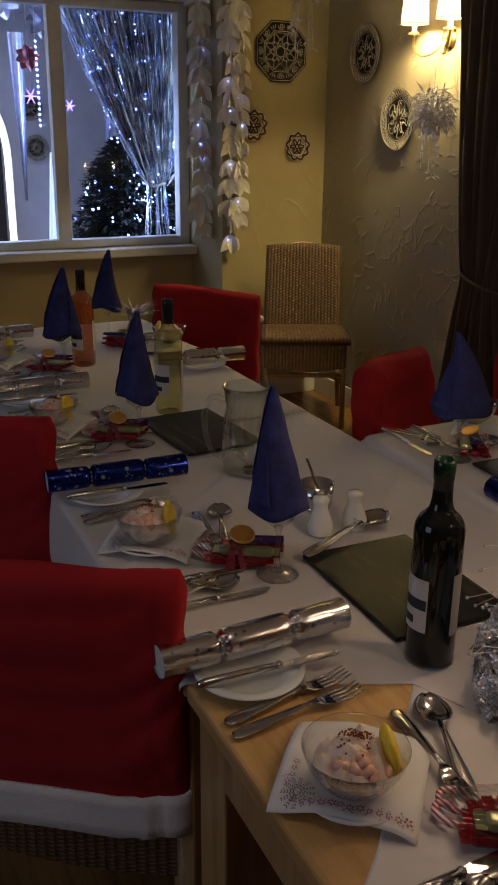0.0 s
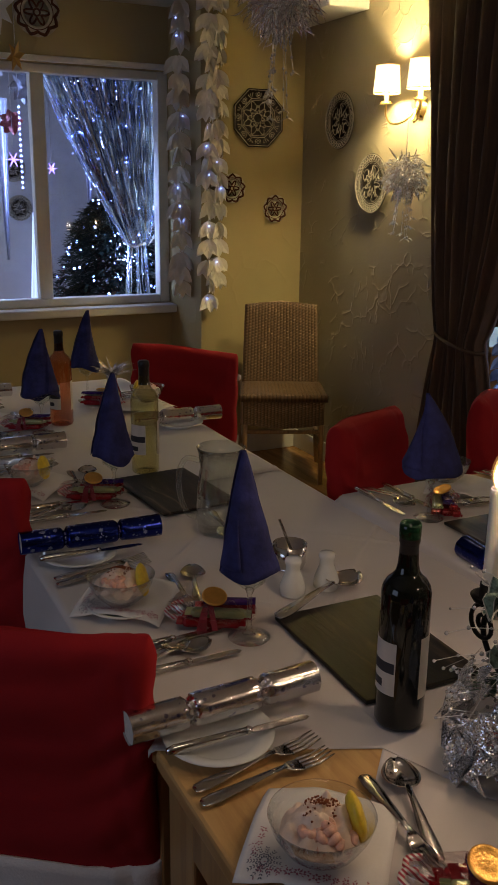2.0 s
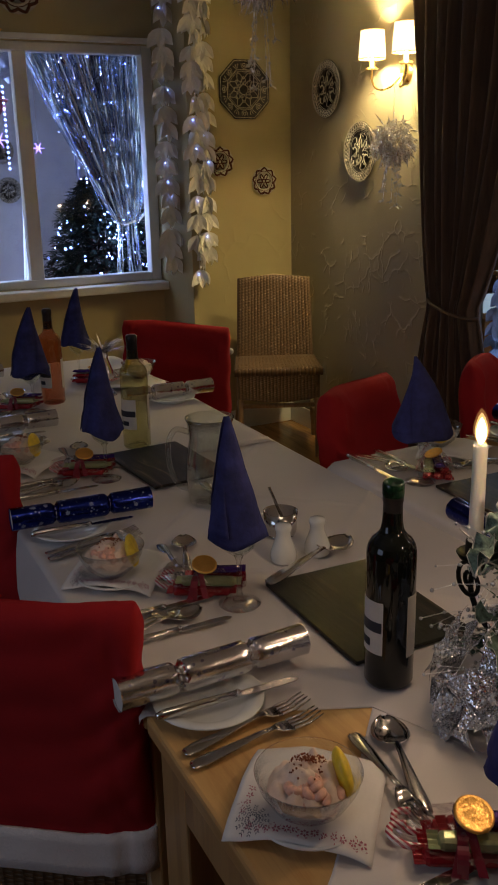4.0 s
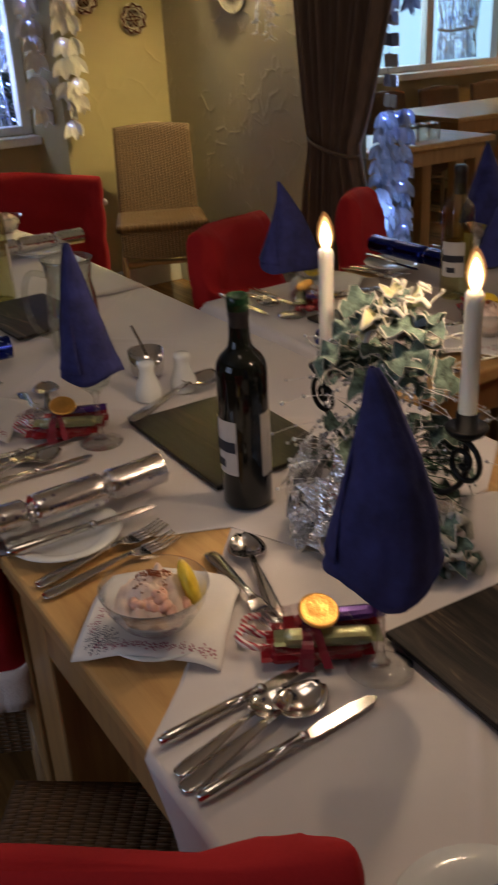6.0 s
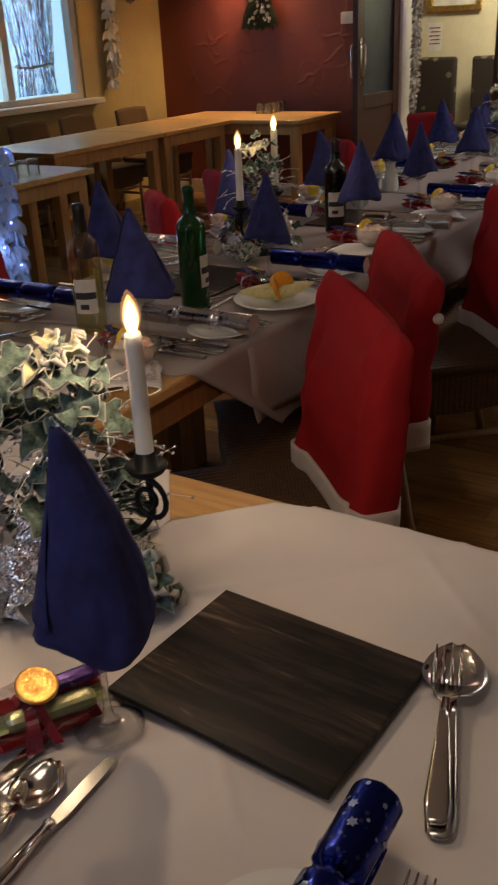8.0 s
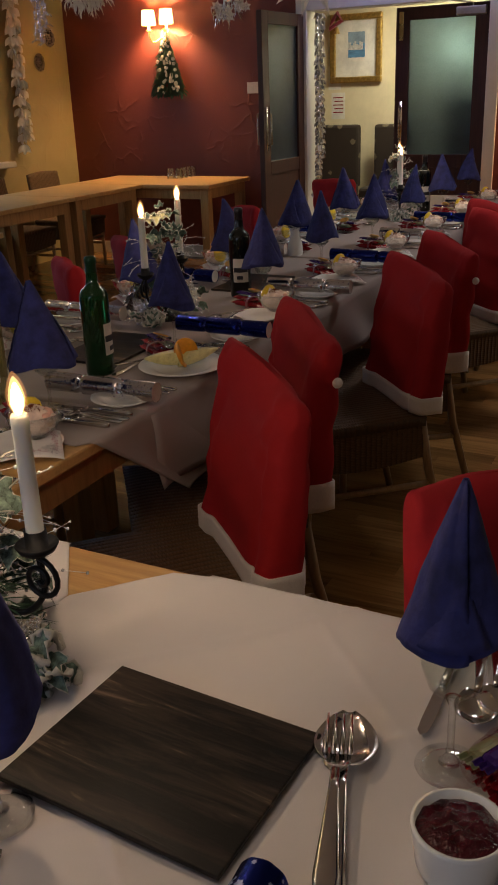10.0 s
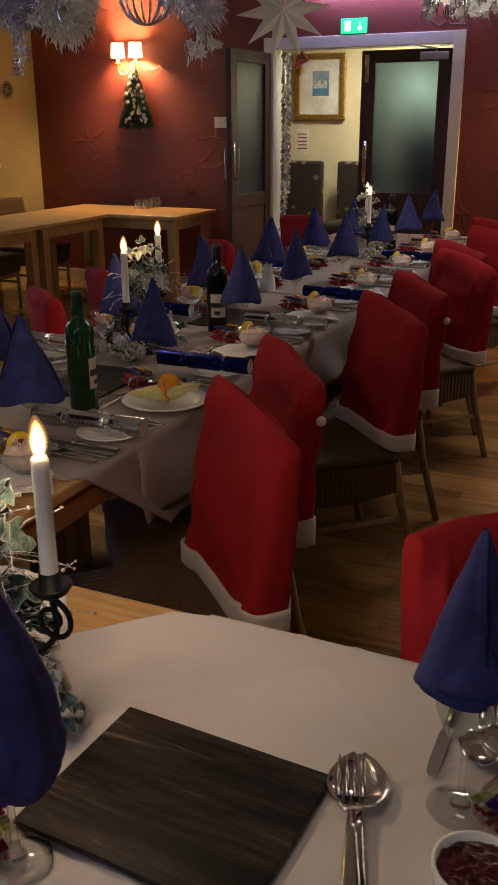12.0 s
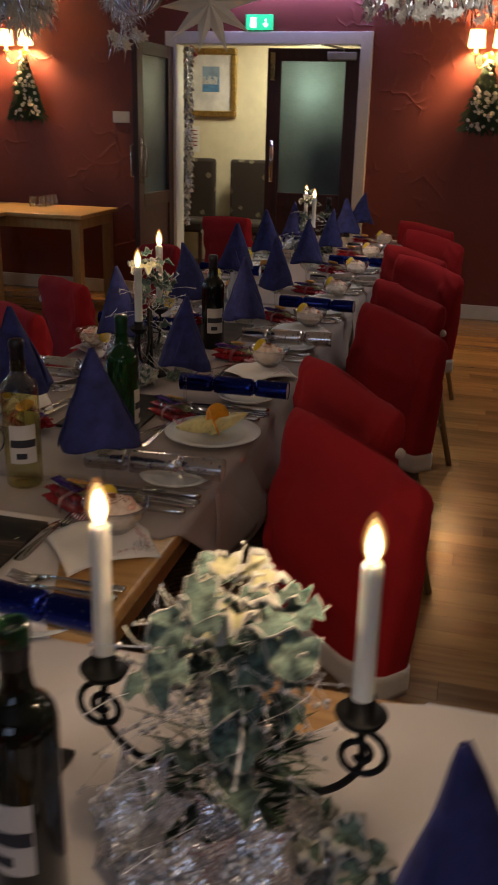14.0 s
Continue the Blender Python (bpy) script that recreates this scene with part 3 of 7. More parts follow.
# unseen side window behind the walk, added to give the cool fill a source
w = thing("window_3", "white painted side window, assumed out of view", "window", kind="structure")
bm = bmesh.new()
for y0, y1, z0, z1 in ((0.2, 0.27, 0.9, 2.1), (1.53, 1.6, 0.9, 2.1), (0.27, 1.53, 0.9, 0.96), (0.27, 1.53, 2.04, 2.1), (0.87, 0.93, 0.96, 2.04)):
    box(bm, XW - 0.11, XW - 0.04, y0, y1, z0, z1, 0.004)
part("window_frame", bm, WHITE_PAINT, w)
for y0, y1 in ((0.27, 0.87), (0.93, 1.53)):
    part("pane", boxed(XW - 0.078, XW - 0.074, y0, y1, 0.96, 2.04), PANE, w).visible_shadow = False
# bright evening outside the far window
tagged(part("backdrop", boxed(3.6, 9.0, 6.6, 6.62, 0.0, 3.0), glow("dusk_sky", (0.45, 0.74, 1.0), 0.75)), "pale blue dusk outside", "backdrop", kind="structure")


def door_leaf(label, width=0.715, height=1.97):
    d = thing("door", label, "door", kind="structure")
    s, bm = 0.105, bmesh.new()
    box(bm, 0, s, -0.022, 0.022, 0.01, height, 0.003)
    box(bm, width - s, width, -0.022, 0.022, 0.01, height, 0.003)
    box(bm, s, width - s, -0.022, 0.022, height - 0.09, height, 0.003)
    box(bm, s, width - s, -0.022, 0.022, 0.01, 0.25, 0.003)
    box(bm, s, width - s, -0.012, 0.012, 0.25, 0.80)
    box(bm, s, width - s, -0.022, 0.022, 0.80, 0.90, 0.003)
    part("stile", bm, DARK_WOOD, d)
    part("pane", boxed(s - 0.005, width - s + 0.005, -0.004, 0.004, 0.895, height - 0.085), FROST, d, "frosted glass pane")
    bm = bmesh.new()
    for side in (-1, 1):
        tube([(width - 0.05, side * 0.022, 1.02), (width - 0.05, side * 0.06, 1.03), (width - 0.05, side * 0.06, 1.25), (width - 0.05, side * 0.022, 1.26)], 0.007, 8, bm)
        box(bm, width - 0.064, width - 0.036, side * 0.0235 - 0.0015, side * 0.0235 + 0.0015, 0.98, 1.30)
    part("door_handle", bm, STEEL, d, "slim steel pull handle", True)
    return d


leaf_r = door_leaf("dark brown glazed door leaf, closed")
leaf_r.name = "door_1"
leaf_r.matrix_world = pose(XE + 0.06, 1.60, 0, 0, 0, 90)
leaf_l = door_leaf("dark brown glazed door leaf, standing open into the room")
leaf_l.name = "door_2"
leaf_l.matrix_world = pose(XE - 0.03, 3.085, 0, 0, 0, 178)
part("flush_bolt", boxed(0.655, 0.69, 0.0225, 0.028, 1.74, 1.94, bevel=0.002), BRASS, leaf_r, "brass flush bolt")
bm = boxed(0.02, 0.24, 0.024, 0.075, 1.885, 1.945, bevel=0.008)
tube([(0.12, 0.05, 1.945), (0.12, 0.05, 1.965), (0.30, 0.04, 2.0), (0.18, -0.03, 2.005)], 0.008, 6, bm)
part("door_closer", bm, M("closer_metal", (0.45, 0.42, 0.38), 0.35, 0.8), leaf_r, "grey metal door closer")
bm = bmesh.new()
box(bm, XE - 0.02, XE + TH + 0.02, 1.50, 1.591, 0, 2.085, 0.005)
box(bm, XE - 0.02, XE + TH + 0.02, 3.044, 3.135, 0, 2.085, 0.005)
box(bm, XE - 0.018, XE + TH + 0.018, 1.588, 3.047, 1.994, 2.083, 0.005)
tagged(part("door_frame", bm, WHITE_PAINT), "white painted door frame", "door frame", kind="structure")

# ---------------------------------------------------------------- tables


def table(label, x0, x1, y0, y1, top=TT, group="", leg=0.07, inset=0.035):
    w, d = x1 - x0, y1 - y0
    tb = thing("table", label, "table", group)
    tb.location = ((x0 + x1) / 2, (y0 + y1) / 2, 0)
    part("tabletop", boxed(-w / 2, w / 2, -d / 2, d / 2, top - 0.03, top, bevel=0.006), TABLE_WOOD, tb)
    i = inset
    for y in (-d / 2 + i, d / 2 - i - 0.02):
        part("apron", boxed(-w / 2 + i + leg, w / 2 - i - leg, y, y + 0.02, top - 0.11, top - 0.031), LEG_WOOD, tb)
    for x in (-w / 2 + i, w / 2 - i - 0.02):
        part("apron", boxed(x, x + 0.02, -d / 2 + i + leg, d / 2 - i - leg, top - 0.11, top - 0.031), LEG_WOOD, tb)
    for x in (-w / 2 + i, w / 2 - i - leg):
        for y in (-d / 2 + i, d / 2 - i - leg):
            part("leg", boxed(x, x + leg, y, y + leg, 0, top - 0.031, bevel=0.004), LEG_WOOD, tb)
    return tb


HX0, HX1 = 0.373, 1.127            # head table across, as laid
HEAD = Matrix.Translation((0.08, -0.02, 1.43)) @ Matrix.Scale(1.03, 4) @ Matrix.Translation((-0.08, 0.02, -1.43))    # the head table stands a little lower and further off
LY0, LY1 = 1.03, 1.78              # long table across
for y0, y1, what in ((-0.60, 0.975, ", its top half under white cloths"), (0.979, 1.84, " with a white cloth"), (1.844, 3.35, " with a white cloth near the window")):
    p, q = HEAD @ Vector((HX0, y0, TT)), HEAD @ Vector((HX1, y1, TT))
    table("varnished pine dining table" + what, p.x, q.x, p.y, q.y, p.z, leg=0.09, inset=0.014)
for k in range(4):
    table("varnished pine dining table in the long row under mauve cloths", 1.131 + k * 1.2 + (0.032 if k == 0 else 0.0), 1.131 + k * 1.2 + 1.197, LY0, LY1, group="long row of tables")
# bare tables along the far walls
for x0, x1 in ((4.35, 5.49), (5.494, 6.36)):
    table("bare varnished pine table beneath the far window", x0, x1, 4.08, 4.80, group="bare tables by the wall")
table("bare varnished pine table against the red wall", 6.364, 7.08, 3.46, 4.80, group="bare tables by the wall")
table("bare pine table beside the curtain", 3.05, 3.92, 3.38, 3.92, group="bare tables by the wall")


def cloth(label, outline_fn, z, drops, material, nu=60, nv=60, seed=0, creases=()):
    """A cloth over the table's edges: points past an edge hang down by as much."""
    hx0, hx1, hy0, hy1 = drops
    rnd = random.Random(seed)

    def bend(p, lo, hi):
        if p < lo:
            return lo - 0.006, lo - p
        if p > hi:
            return hi + 0.006, p - hi
        return p, 0.0

    def fn(u, v):
        x, y = outline_fn(u, v)
        px, dx = bend(x, hx0, hx1)
        py, dy = bend(y, hy0, hy1)
        drop = max(dx, dy)
        wave = 0.012 * math.sin(y * 21 + x * 17 + seed) * min(1, drop * 6)
        px += (wave + 0.05 * drop) * (1 if x > hx1 else -1 if x < hx0 else 0)
        py += (wave + 0.05 * drop) * (1 if y > hy1 else -1 if y < hy0 else 0)
        rip = 0.0012 * noise.noise(Vector((x * 5, y * 5, seed))) + 0.0007 * noise.noise(Vector((x * 17, y * 17, seed)))
        rip = abs(rip)
        for a, b, at, high in creases:
            off = (a * x + b * y - at - 0.004 * math.sin(9 * (x - y))) / 0.0062
            rip += high * math.exp(-off * off)
        return (px, py, z + max(0.0, rip if creases else abs(rip)) - drop)

    bm = sheet(fn, nu, nv, 0.0)
    ob = part("tablecloth", bm, material, smooth=True)
    tagged(ob, label, "tablecloth", "tablecloths")
    sol = ob.modifiers.new("thickness", "SOLIDIFY")
    sol.thickness, sol.offset = 0.0012, 1.0
    return ob


def quad(a, b, c, d):
    """Bilinear outline with corners a (0,0), b (1,0), c (1,1), d (0,1)."""
    return lambda u, v: tuple((1 - u) * (1 - v) * a[i] + u * (1 - v) * b[i] + u * v * c[i] + (1 - u) * v * d[i] for i in (0, 1))


def skirted(near, far):
    """Outline from a near edge given as a line of corners to a straight far edge y = far."""
    total = len(near) - 1

    def fn(u, v):
        k = min(int(u * total), total - 1)
        f = u * total - k
        x = near[k][0] + (near[k + 1][0] - near[k][0]) * f
        y = near[k][1] + (near[k + 1][1] - near[k][1]) * f
        return x, y + (far - y) * v

    return fn


EDGE = (HX0, HX1, -0.55, 3.35)
HEAD_CLOTHS = [cloth("white cotton tablecloth laid askew, hanging over the edge", skirted([(0.20, 0.40), (0.373, 0.545), (0.45, 0.614), (0.655, 0.842), (0.84, 0.74), (1.0, 0.70), (1.115, 0.595), (1.135, 0.5)], -0.62), TT + 0.0006, EDGE, CLOTH, 217, 230, 1, [(0.707, -0.707, 0.185, 0.0030), (0.707, 0.707, 0.760, 0.0024), (0.707, 0.707, 1.011, 0.0018), (0.707, -0.707, 0.52, 0.0016), (0.707, -0.707, -0.05, 0.0015)]),
    cloth("white cotton tablecloth laid askew with a folded corner", skirted([(0.20, 1.10), (0.373, 0.97), (0.655, 0.842), (0.72, 0.69), (1.0, 0.703), (1.13, 0.80), (1.14, 0.82)], 2.05), TT + 0.0010, EDGE, CLOTH, 216, 240, 4, [(0.707, -0.707, -0.30, 0.003), (0.707, 0.707, 1.42, 0.003), (0.707, 0.707, 1.80, 0.003), (0.707, -0.707, -0.65, 0.003)]),
    cloth("white cotton tablecloth at the end by the window", quad((0.22, 2.0), (1.135, 2.0), (1.135, 3.45), (0.22, 3.45)), TT + 0.0065, EDGE, CLOTH, 40, 40, 5)]
LEDGE = (1.131, 5.93, LY0, LY1)
cloth("beige tablecloth with a pointed corner hanging", quad((1.48, 1.05), (1.86, 0.78), (2.6, 0.86), (1.45, 1.80)), TT + 0.001, LEDGE, BROWN_CLOTH, 60, 60, 6)
cloth("beige tablecloth on the long row", quad((1.75, 0.82), (3.7, 0.84), (3.7, 1.9), (1.6, 1.9)), TT + 0.0035, LEDGE, BROWN_CLOTH, 60, 50, 7)
cloth("beige tablecloth on the far tables", quad((3.6, 0.82), (5.95, 0.84), (5.95, 1.9), (3.6, 1.9)), TT + 0.006, LEDGE, BROWN_CLOTH, 60, 50, 8)
cloth("white cotton runner laid across the joint", quad((1.125, 1.10), (1.50, 1.24), (1.50, 1.80), (1.125, 1.80)), TT + 0.0042, (1.168, 5.93, LY0, LY1), CLOTH, 60, 20, 9)


# ---------------------------------------------------------------- chairs
def wicker_chair(label, group=""):
    """Cane chair on its floor spot, facing +y; the back leans."""
    c = thing("wicker_chair", label, "chair", group)
    w, d, sh = 0.44, 0.43, 0.45

    def seat_fn(u, v):
        x, y = (u - 0.5) * w * (1 + 0.06 * v), (v - 0.5) * d
        r = max(abs(u - 0.5), abs(v - 0.5)) * 2
        return (x, y, sh - 0.012 * r ** 4 - 0.008 * (1 - r))

    part("seat", sheet(seat_fn, 16, 16, 0.03, uv=(w, d)), WICKER, c, smooth=True)

    def apron_fn(u, v):
        a = u * 4
        k, f = int(min(a, 3.999)), a - int(min(a, 3.999))
        hw, hd = w / 2 - 0.006, d / 2 - 0.006
        pts = ((-hw, -hd), (hw, -hd), (hw, hd), (-hw, hd), (-hw, -hd))
        x = pts[k][0] + (pts[k + 1][0] - pts[k][0]) * f
        y = pts[k][1] + (pts[k + 1][1] - pts[k][1]) * f
        return (x, y, sh - 0.02 - 0.13 * v - 0.02 * v * math.sin(math.pi * f))

    part("seat_skirt", sheet(apron_fn, 32, 3, 0.0, uv=(4 * w, 0.14)), WICKER, c)

    def back_fn(u, v):
        x = (u - 0.5) * (0.43 - 0.03 * v)
        return (x, -d / 2 + 0.005 - 0.06 * v - 0.012 * (1 - (2 * u - 1) ** 2), sh - 0.05 + v * 0.415 + 0.012 * (1 - (2 * u - 1) ** 2) * v)

    part("backrest", sheet(back_fn, 14, 14, 0.024, uv=(0.43, 0.48)), WICKER, c, smooth=True)
    for sx in (-1, 1):
        part("leg", tube([(sx * 0.20, -d / 2 + 0.01, sh - 0.02), (sx * 0.205, -d / 2 - 0.02, 0.25), (sx * 0.225, -d / 2 - 0.085, 0.0)], [0.016, 0.0145, 0.013], 10), RATTAN, c, smooth=True)
        part("leg", tube([(sx * 0.20, d / 2 - 0.03, sh - 0.02), (sx * 0.205, d / 2 - 0.03, 0.0)], [0.016, 0.013], 10), RATTAN, c, smooth=True)
        part("post", tube([(sx * 0.200, -d / 2 + 0.005, sh - 0.02), (sx * 0.18, -d / 2 - 0.052, 0.80)], 0.012, 8), RATTAN, c, smooth=True)
        part("stretcher", tube([(sx * 0.207, -d / 2 - 0.03, 0.20), (sx * 0.204, d / 2 - 0.03, 0.20)], 0.011, 8), RATTAN, c, smooth=True)
    part("stretcher", tube([(-0.2, d / 2 - 0.03, 0.26), (0.2, d / 2 - 0.03, 0.26)], 0.011, 8), RATTAN, c, smooth=True)
    part("top_rail", tube([(-0.18, -d / 2 - 0.052, 0.80), (0, -d / 2 - 0.056, 0.822), (0.18, -d / 2 - 0.052, 0.80)], 0.014, 8), RATTAN, c, smooth=True)
    return c


def chair_cover(label, seed, lean=0.0, tip=1, group="chair covers", soft_top=0.14, narrow=0.035, bobble=True, band=0.075):
    """Red hat-shaped cover over a chair back, with a white hem and a bobble."""
    c = thing("chair_cover", label, "chair cover", group)
    rnd = random.Random(seed)
    d, n = 0.43, 84
    z0, z1 = 0.51 - (0.085 - band), 0.895

    def ring(u, v):
        a = 2 * math.pi * u
        z = z0 + (z1 - z0) * v
        k = max(0.0, (v - 1 + soft_top) / soft_top)
        hw = (0.220 - 0.004 * v) * (1 - narrow * k ** 3)
        hd = (0.056 - 0.024 * v) * math.sqrt(max(0.0, 1 - k ** 3 * 0.98))
        x = math.copysign(abs(math.cos(a)) ** 0.26, math.cos(a)) * hw
        y = math.copysign(abs(math.sin(a)) ** 0.55, math.sin(a)) * hd
        slope = -lean * max(0.0, x * tip + 0.05) * v ** 2
        wr = 0.013 * noise.noise(Vector((x * 9, z * 7, seed))) + 0.004 * noise.noise(Vector((x * 25, z * 16, seed + 5)))
        skew = x * tip * 0.8 + z
        wr += 0.020 * (0.35 - abs(noise.noise(Vector((skew * 11, (x - z) * 3, seed + 9))))) * (0.35 + 0.65 * v)
        wr += 0.012 * (0.3 - abs(noise.noise(Vector((x * 22, z * 5 + x * 6, seed + 2))))) * (1 - 0.5 * v)
        yc = -d / 2 - 0.006 - 0.062 * ((z - 0.4) / 0.475)
        hem = (0.006 * math.sin(a * 2 + seed) + 0.002 * math.sin(a * 5 + seed)) * (1 - v)
        return (x + 0.5 * wr, yc + y + wr * (1.5 if math.sin(a) > 0 else 1), z + slope + hem)

    def body(u, v):
        return ring(u, v)

    bm = sheet(body, n, 40, 0.0)
    bmesh.ops.remove_doubles(bm, verts=bm.verts, dist=0.0005)
    top = [e for e in bm.edges if e.is_boundary and sum(v.co.z for v in e.verts) / 2 > 0.75]
    bmesh.ops.holes_fill(bm, edges=top)
    part("hat", bm, RED_FELT, c, smooth=True)

    def hem_fn(u, v):
        x, y, z = ring(u, 0.02)
        yc = -d / 2 - 0.006 - 0.062 * ((z0 - 0.4) / 0.475)
        return (x * 1.02, yc + (y - yc) * 1.12, z + 0.010 - band + band * v)

    bm = sheet(hem_fn, n, 4, 0.006)
    part("trim", bm, WHITE_FELT, c, "white fleece hem", smooth=True)
    if bobble:
        part("bobble", ball(bmesh.new(), (tip * 0.213, -d / 2 - 0.006 - 0.062 * 0.78 - 0.02, 0.775), 0.013, 12), WHITE_FELT, c, "white fleece bobble", smooth=True)
    return c


chair = wicker_chair("honey wicker chair with rattan legs, drawn up to the table", "wicker chairs")
cover_a = chair_cover("red felt hat-shaped chair cover with white hem", 3, 0.16, -1, soft_top=0.24, narrow=0.10, bobble=False, band=0.055)
cover_b = chair_cover("red felt hat-shaped chair cover with white hem", 8, 0.10, -1)
# (x, y, facing in degrees from +y towards -x), cover kind
SEATS = [
    (1.545, 0.934, 47, 0), (1.985, 1.035, 38, 1), (2.755, 0.972, 43, 0), (3.24, 1.01, 37, 1), (3.95, 0.96, 46, 0), (4.27, 1.06, 42, 1), (4.97, 0.99, 50, 0), (5.42, 1.07, 48, 1),
    (0.376, 1.37, -37, 1), (0.376, 2.13, -37, 1), (0.376, 0.59, -37, 1),
    (1.208, -0.082, 138, 1),
    (1.54, 1.77, -149, 1), (2.10, 1.90, -140, 0), (2.86, 1.78, -135, 1), (3.36, 1.86, -135, 1), (4.43, 1.87, -135, 0), (5.78, 1.95, -125, 1),
    (1.17, 3.00, 142, 1),
]
first = True
for x, y, a, k in SEATS:
    m = pose(x, y, 0, 0, 0, a)
    if first:
        chair.matrix_basis = m
        first = False
    else:
        copy_thing(chair, m)
    copy_thing((cover_a, cover_b)[k], m)
for c in (cover_a, cover_b):
    for o in (*c.children_recursive, c):
        bpy.data.objects.remove(o)
corner = copy_thing(chair, pose(2.225, 4.03, 0, 0, 0, 155) @ Matrix.Diagonal((0.98, 0.85, 1.10, 1)))
tagged(corner, "bare honey wicker chair standing in the corner")
for x in (4.75, 5.3, 5.85, 6.55):
    copy_thing(chair, pose(x, 4.98, 0, 0, 0, 180))

# ---------------------------------------------------------------- lamps and things on the walls


def sconce(label, m, shade, watts, colour, reach):
    """Twin wall lamp; its plate lies on the wall (local xz plane), arms come out along -y."""
    s = thing("wall_lamp", label, "wall lamp", "wall lamps")
    part("back_plate", lathe([(0, 0.0), (0.045, 0.0), (0.04, 0.012), (0.018, 0.022), (0, 0.026)], 20, None, pose(0, 0, -0.02, 90)), BRASS, s, smooth=True)
    for k in (-1, 1):
        part("arm", tube(smoothed([(0, -0.02, -0.02), (k * 0.03, -0.06, -0.075), (k * reach * 0.7, -0.09, -0.085), (k * reach, -0.1, -0.045), (k * reach, -0.1, 0.0)]), 0.005, 8), BRASS, s, smooth=True)
        part("candle_cup", lathe([(0, 0), (0.028, 0.002), (0.03, 0.01), (0.012, 0.014), (0.012, 0.06), (0, 0.06)], 16, None, Matrix.Translation((k * reach, -0.1, 0.0))), BRASS, s, smooth=True)
        sh = part("shade", lathe([(0.062, 0.046), (0.053, 0.165), (0.051, 0.165), (0.060, 0.046), (0.062, 0.046)], 24, None, Matrix.Translation((k * reach, -0.1, 0))), shade, s, "pale pleated fabric shade", True)
        for z, r in ((0.046, 0.063), (0.165, 0.054)):
            part("shade_ring", tube([(k * reach + r * math.cos(a * math.pi / 8), -0.1 + r * math.sin(a * math.pi / 8), z) for a in range(17)], 0.002, 5, None, False), BRASS, s)
        lo = lamp("sconce_bulb", "POINT", m @ Vector((k * reach, -0.1, 0.10)), watts, colour, 0.03)
        lo.matrix_world = Matrix.Translation(m @ Vector((k * reach, -0.1, 0.10)))
    s.matrix_world = m
    return s


sconce("brass twin wall lamp with lit pale shades on the taupe wall", pose(XP - 0.001, 3.45, 1.875, 0, 0, -90), SHADE, 51.0, WARM, 0.128)
for y in (4.385, 0.66):
    sconce("brass twin wall lamp with lit pale shades on the red wall", pose(XE - 0.001, y, 1.925, 0, 0, -90), SHADE_FAR, 46.0, (1.0, 0.62, 0.28), 0.088)


PLATE_DARK = M("dark_majolica_glaze", (0.022, 0.018, 0.015), 0.2, var=0.5, scale=30, bump=0.1)
PLATE_CREAM = M("cream_majolica_glaze", (0.44, 0.39, 0.31), 0.22, var=0.2, scale=40, bump=0.1)
PLATE_BROWN = M("brown_majolica_glaze", (0.10, 0.035, 0.02), 0.22, var=0.4, scale=40, bump=0.1)


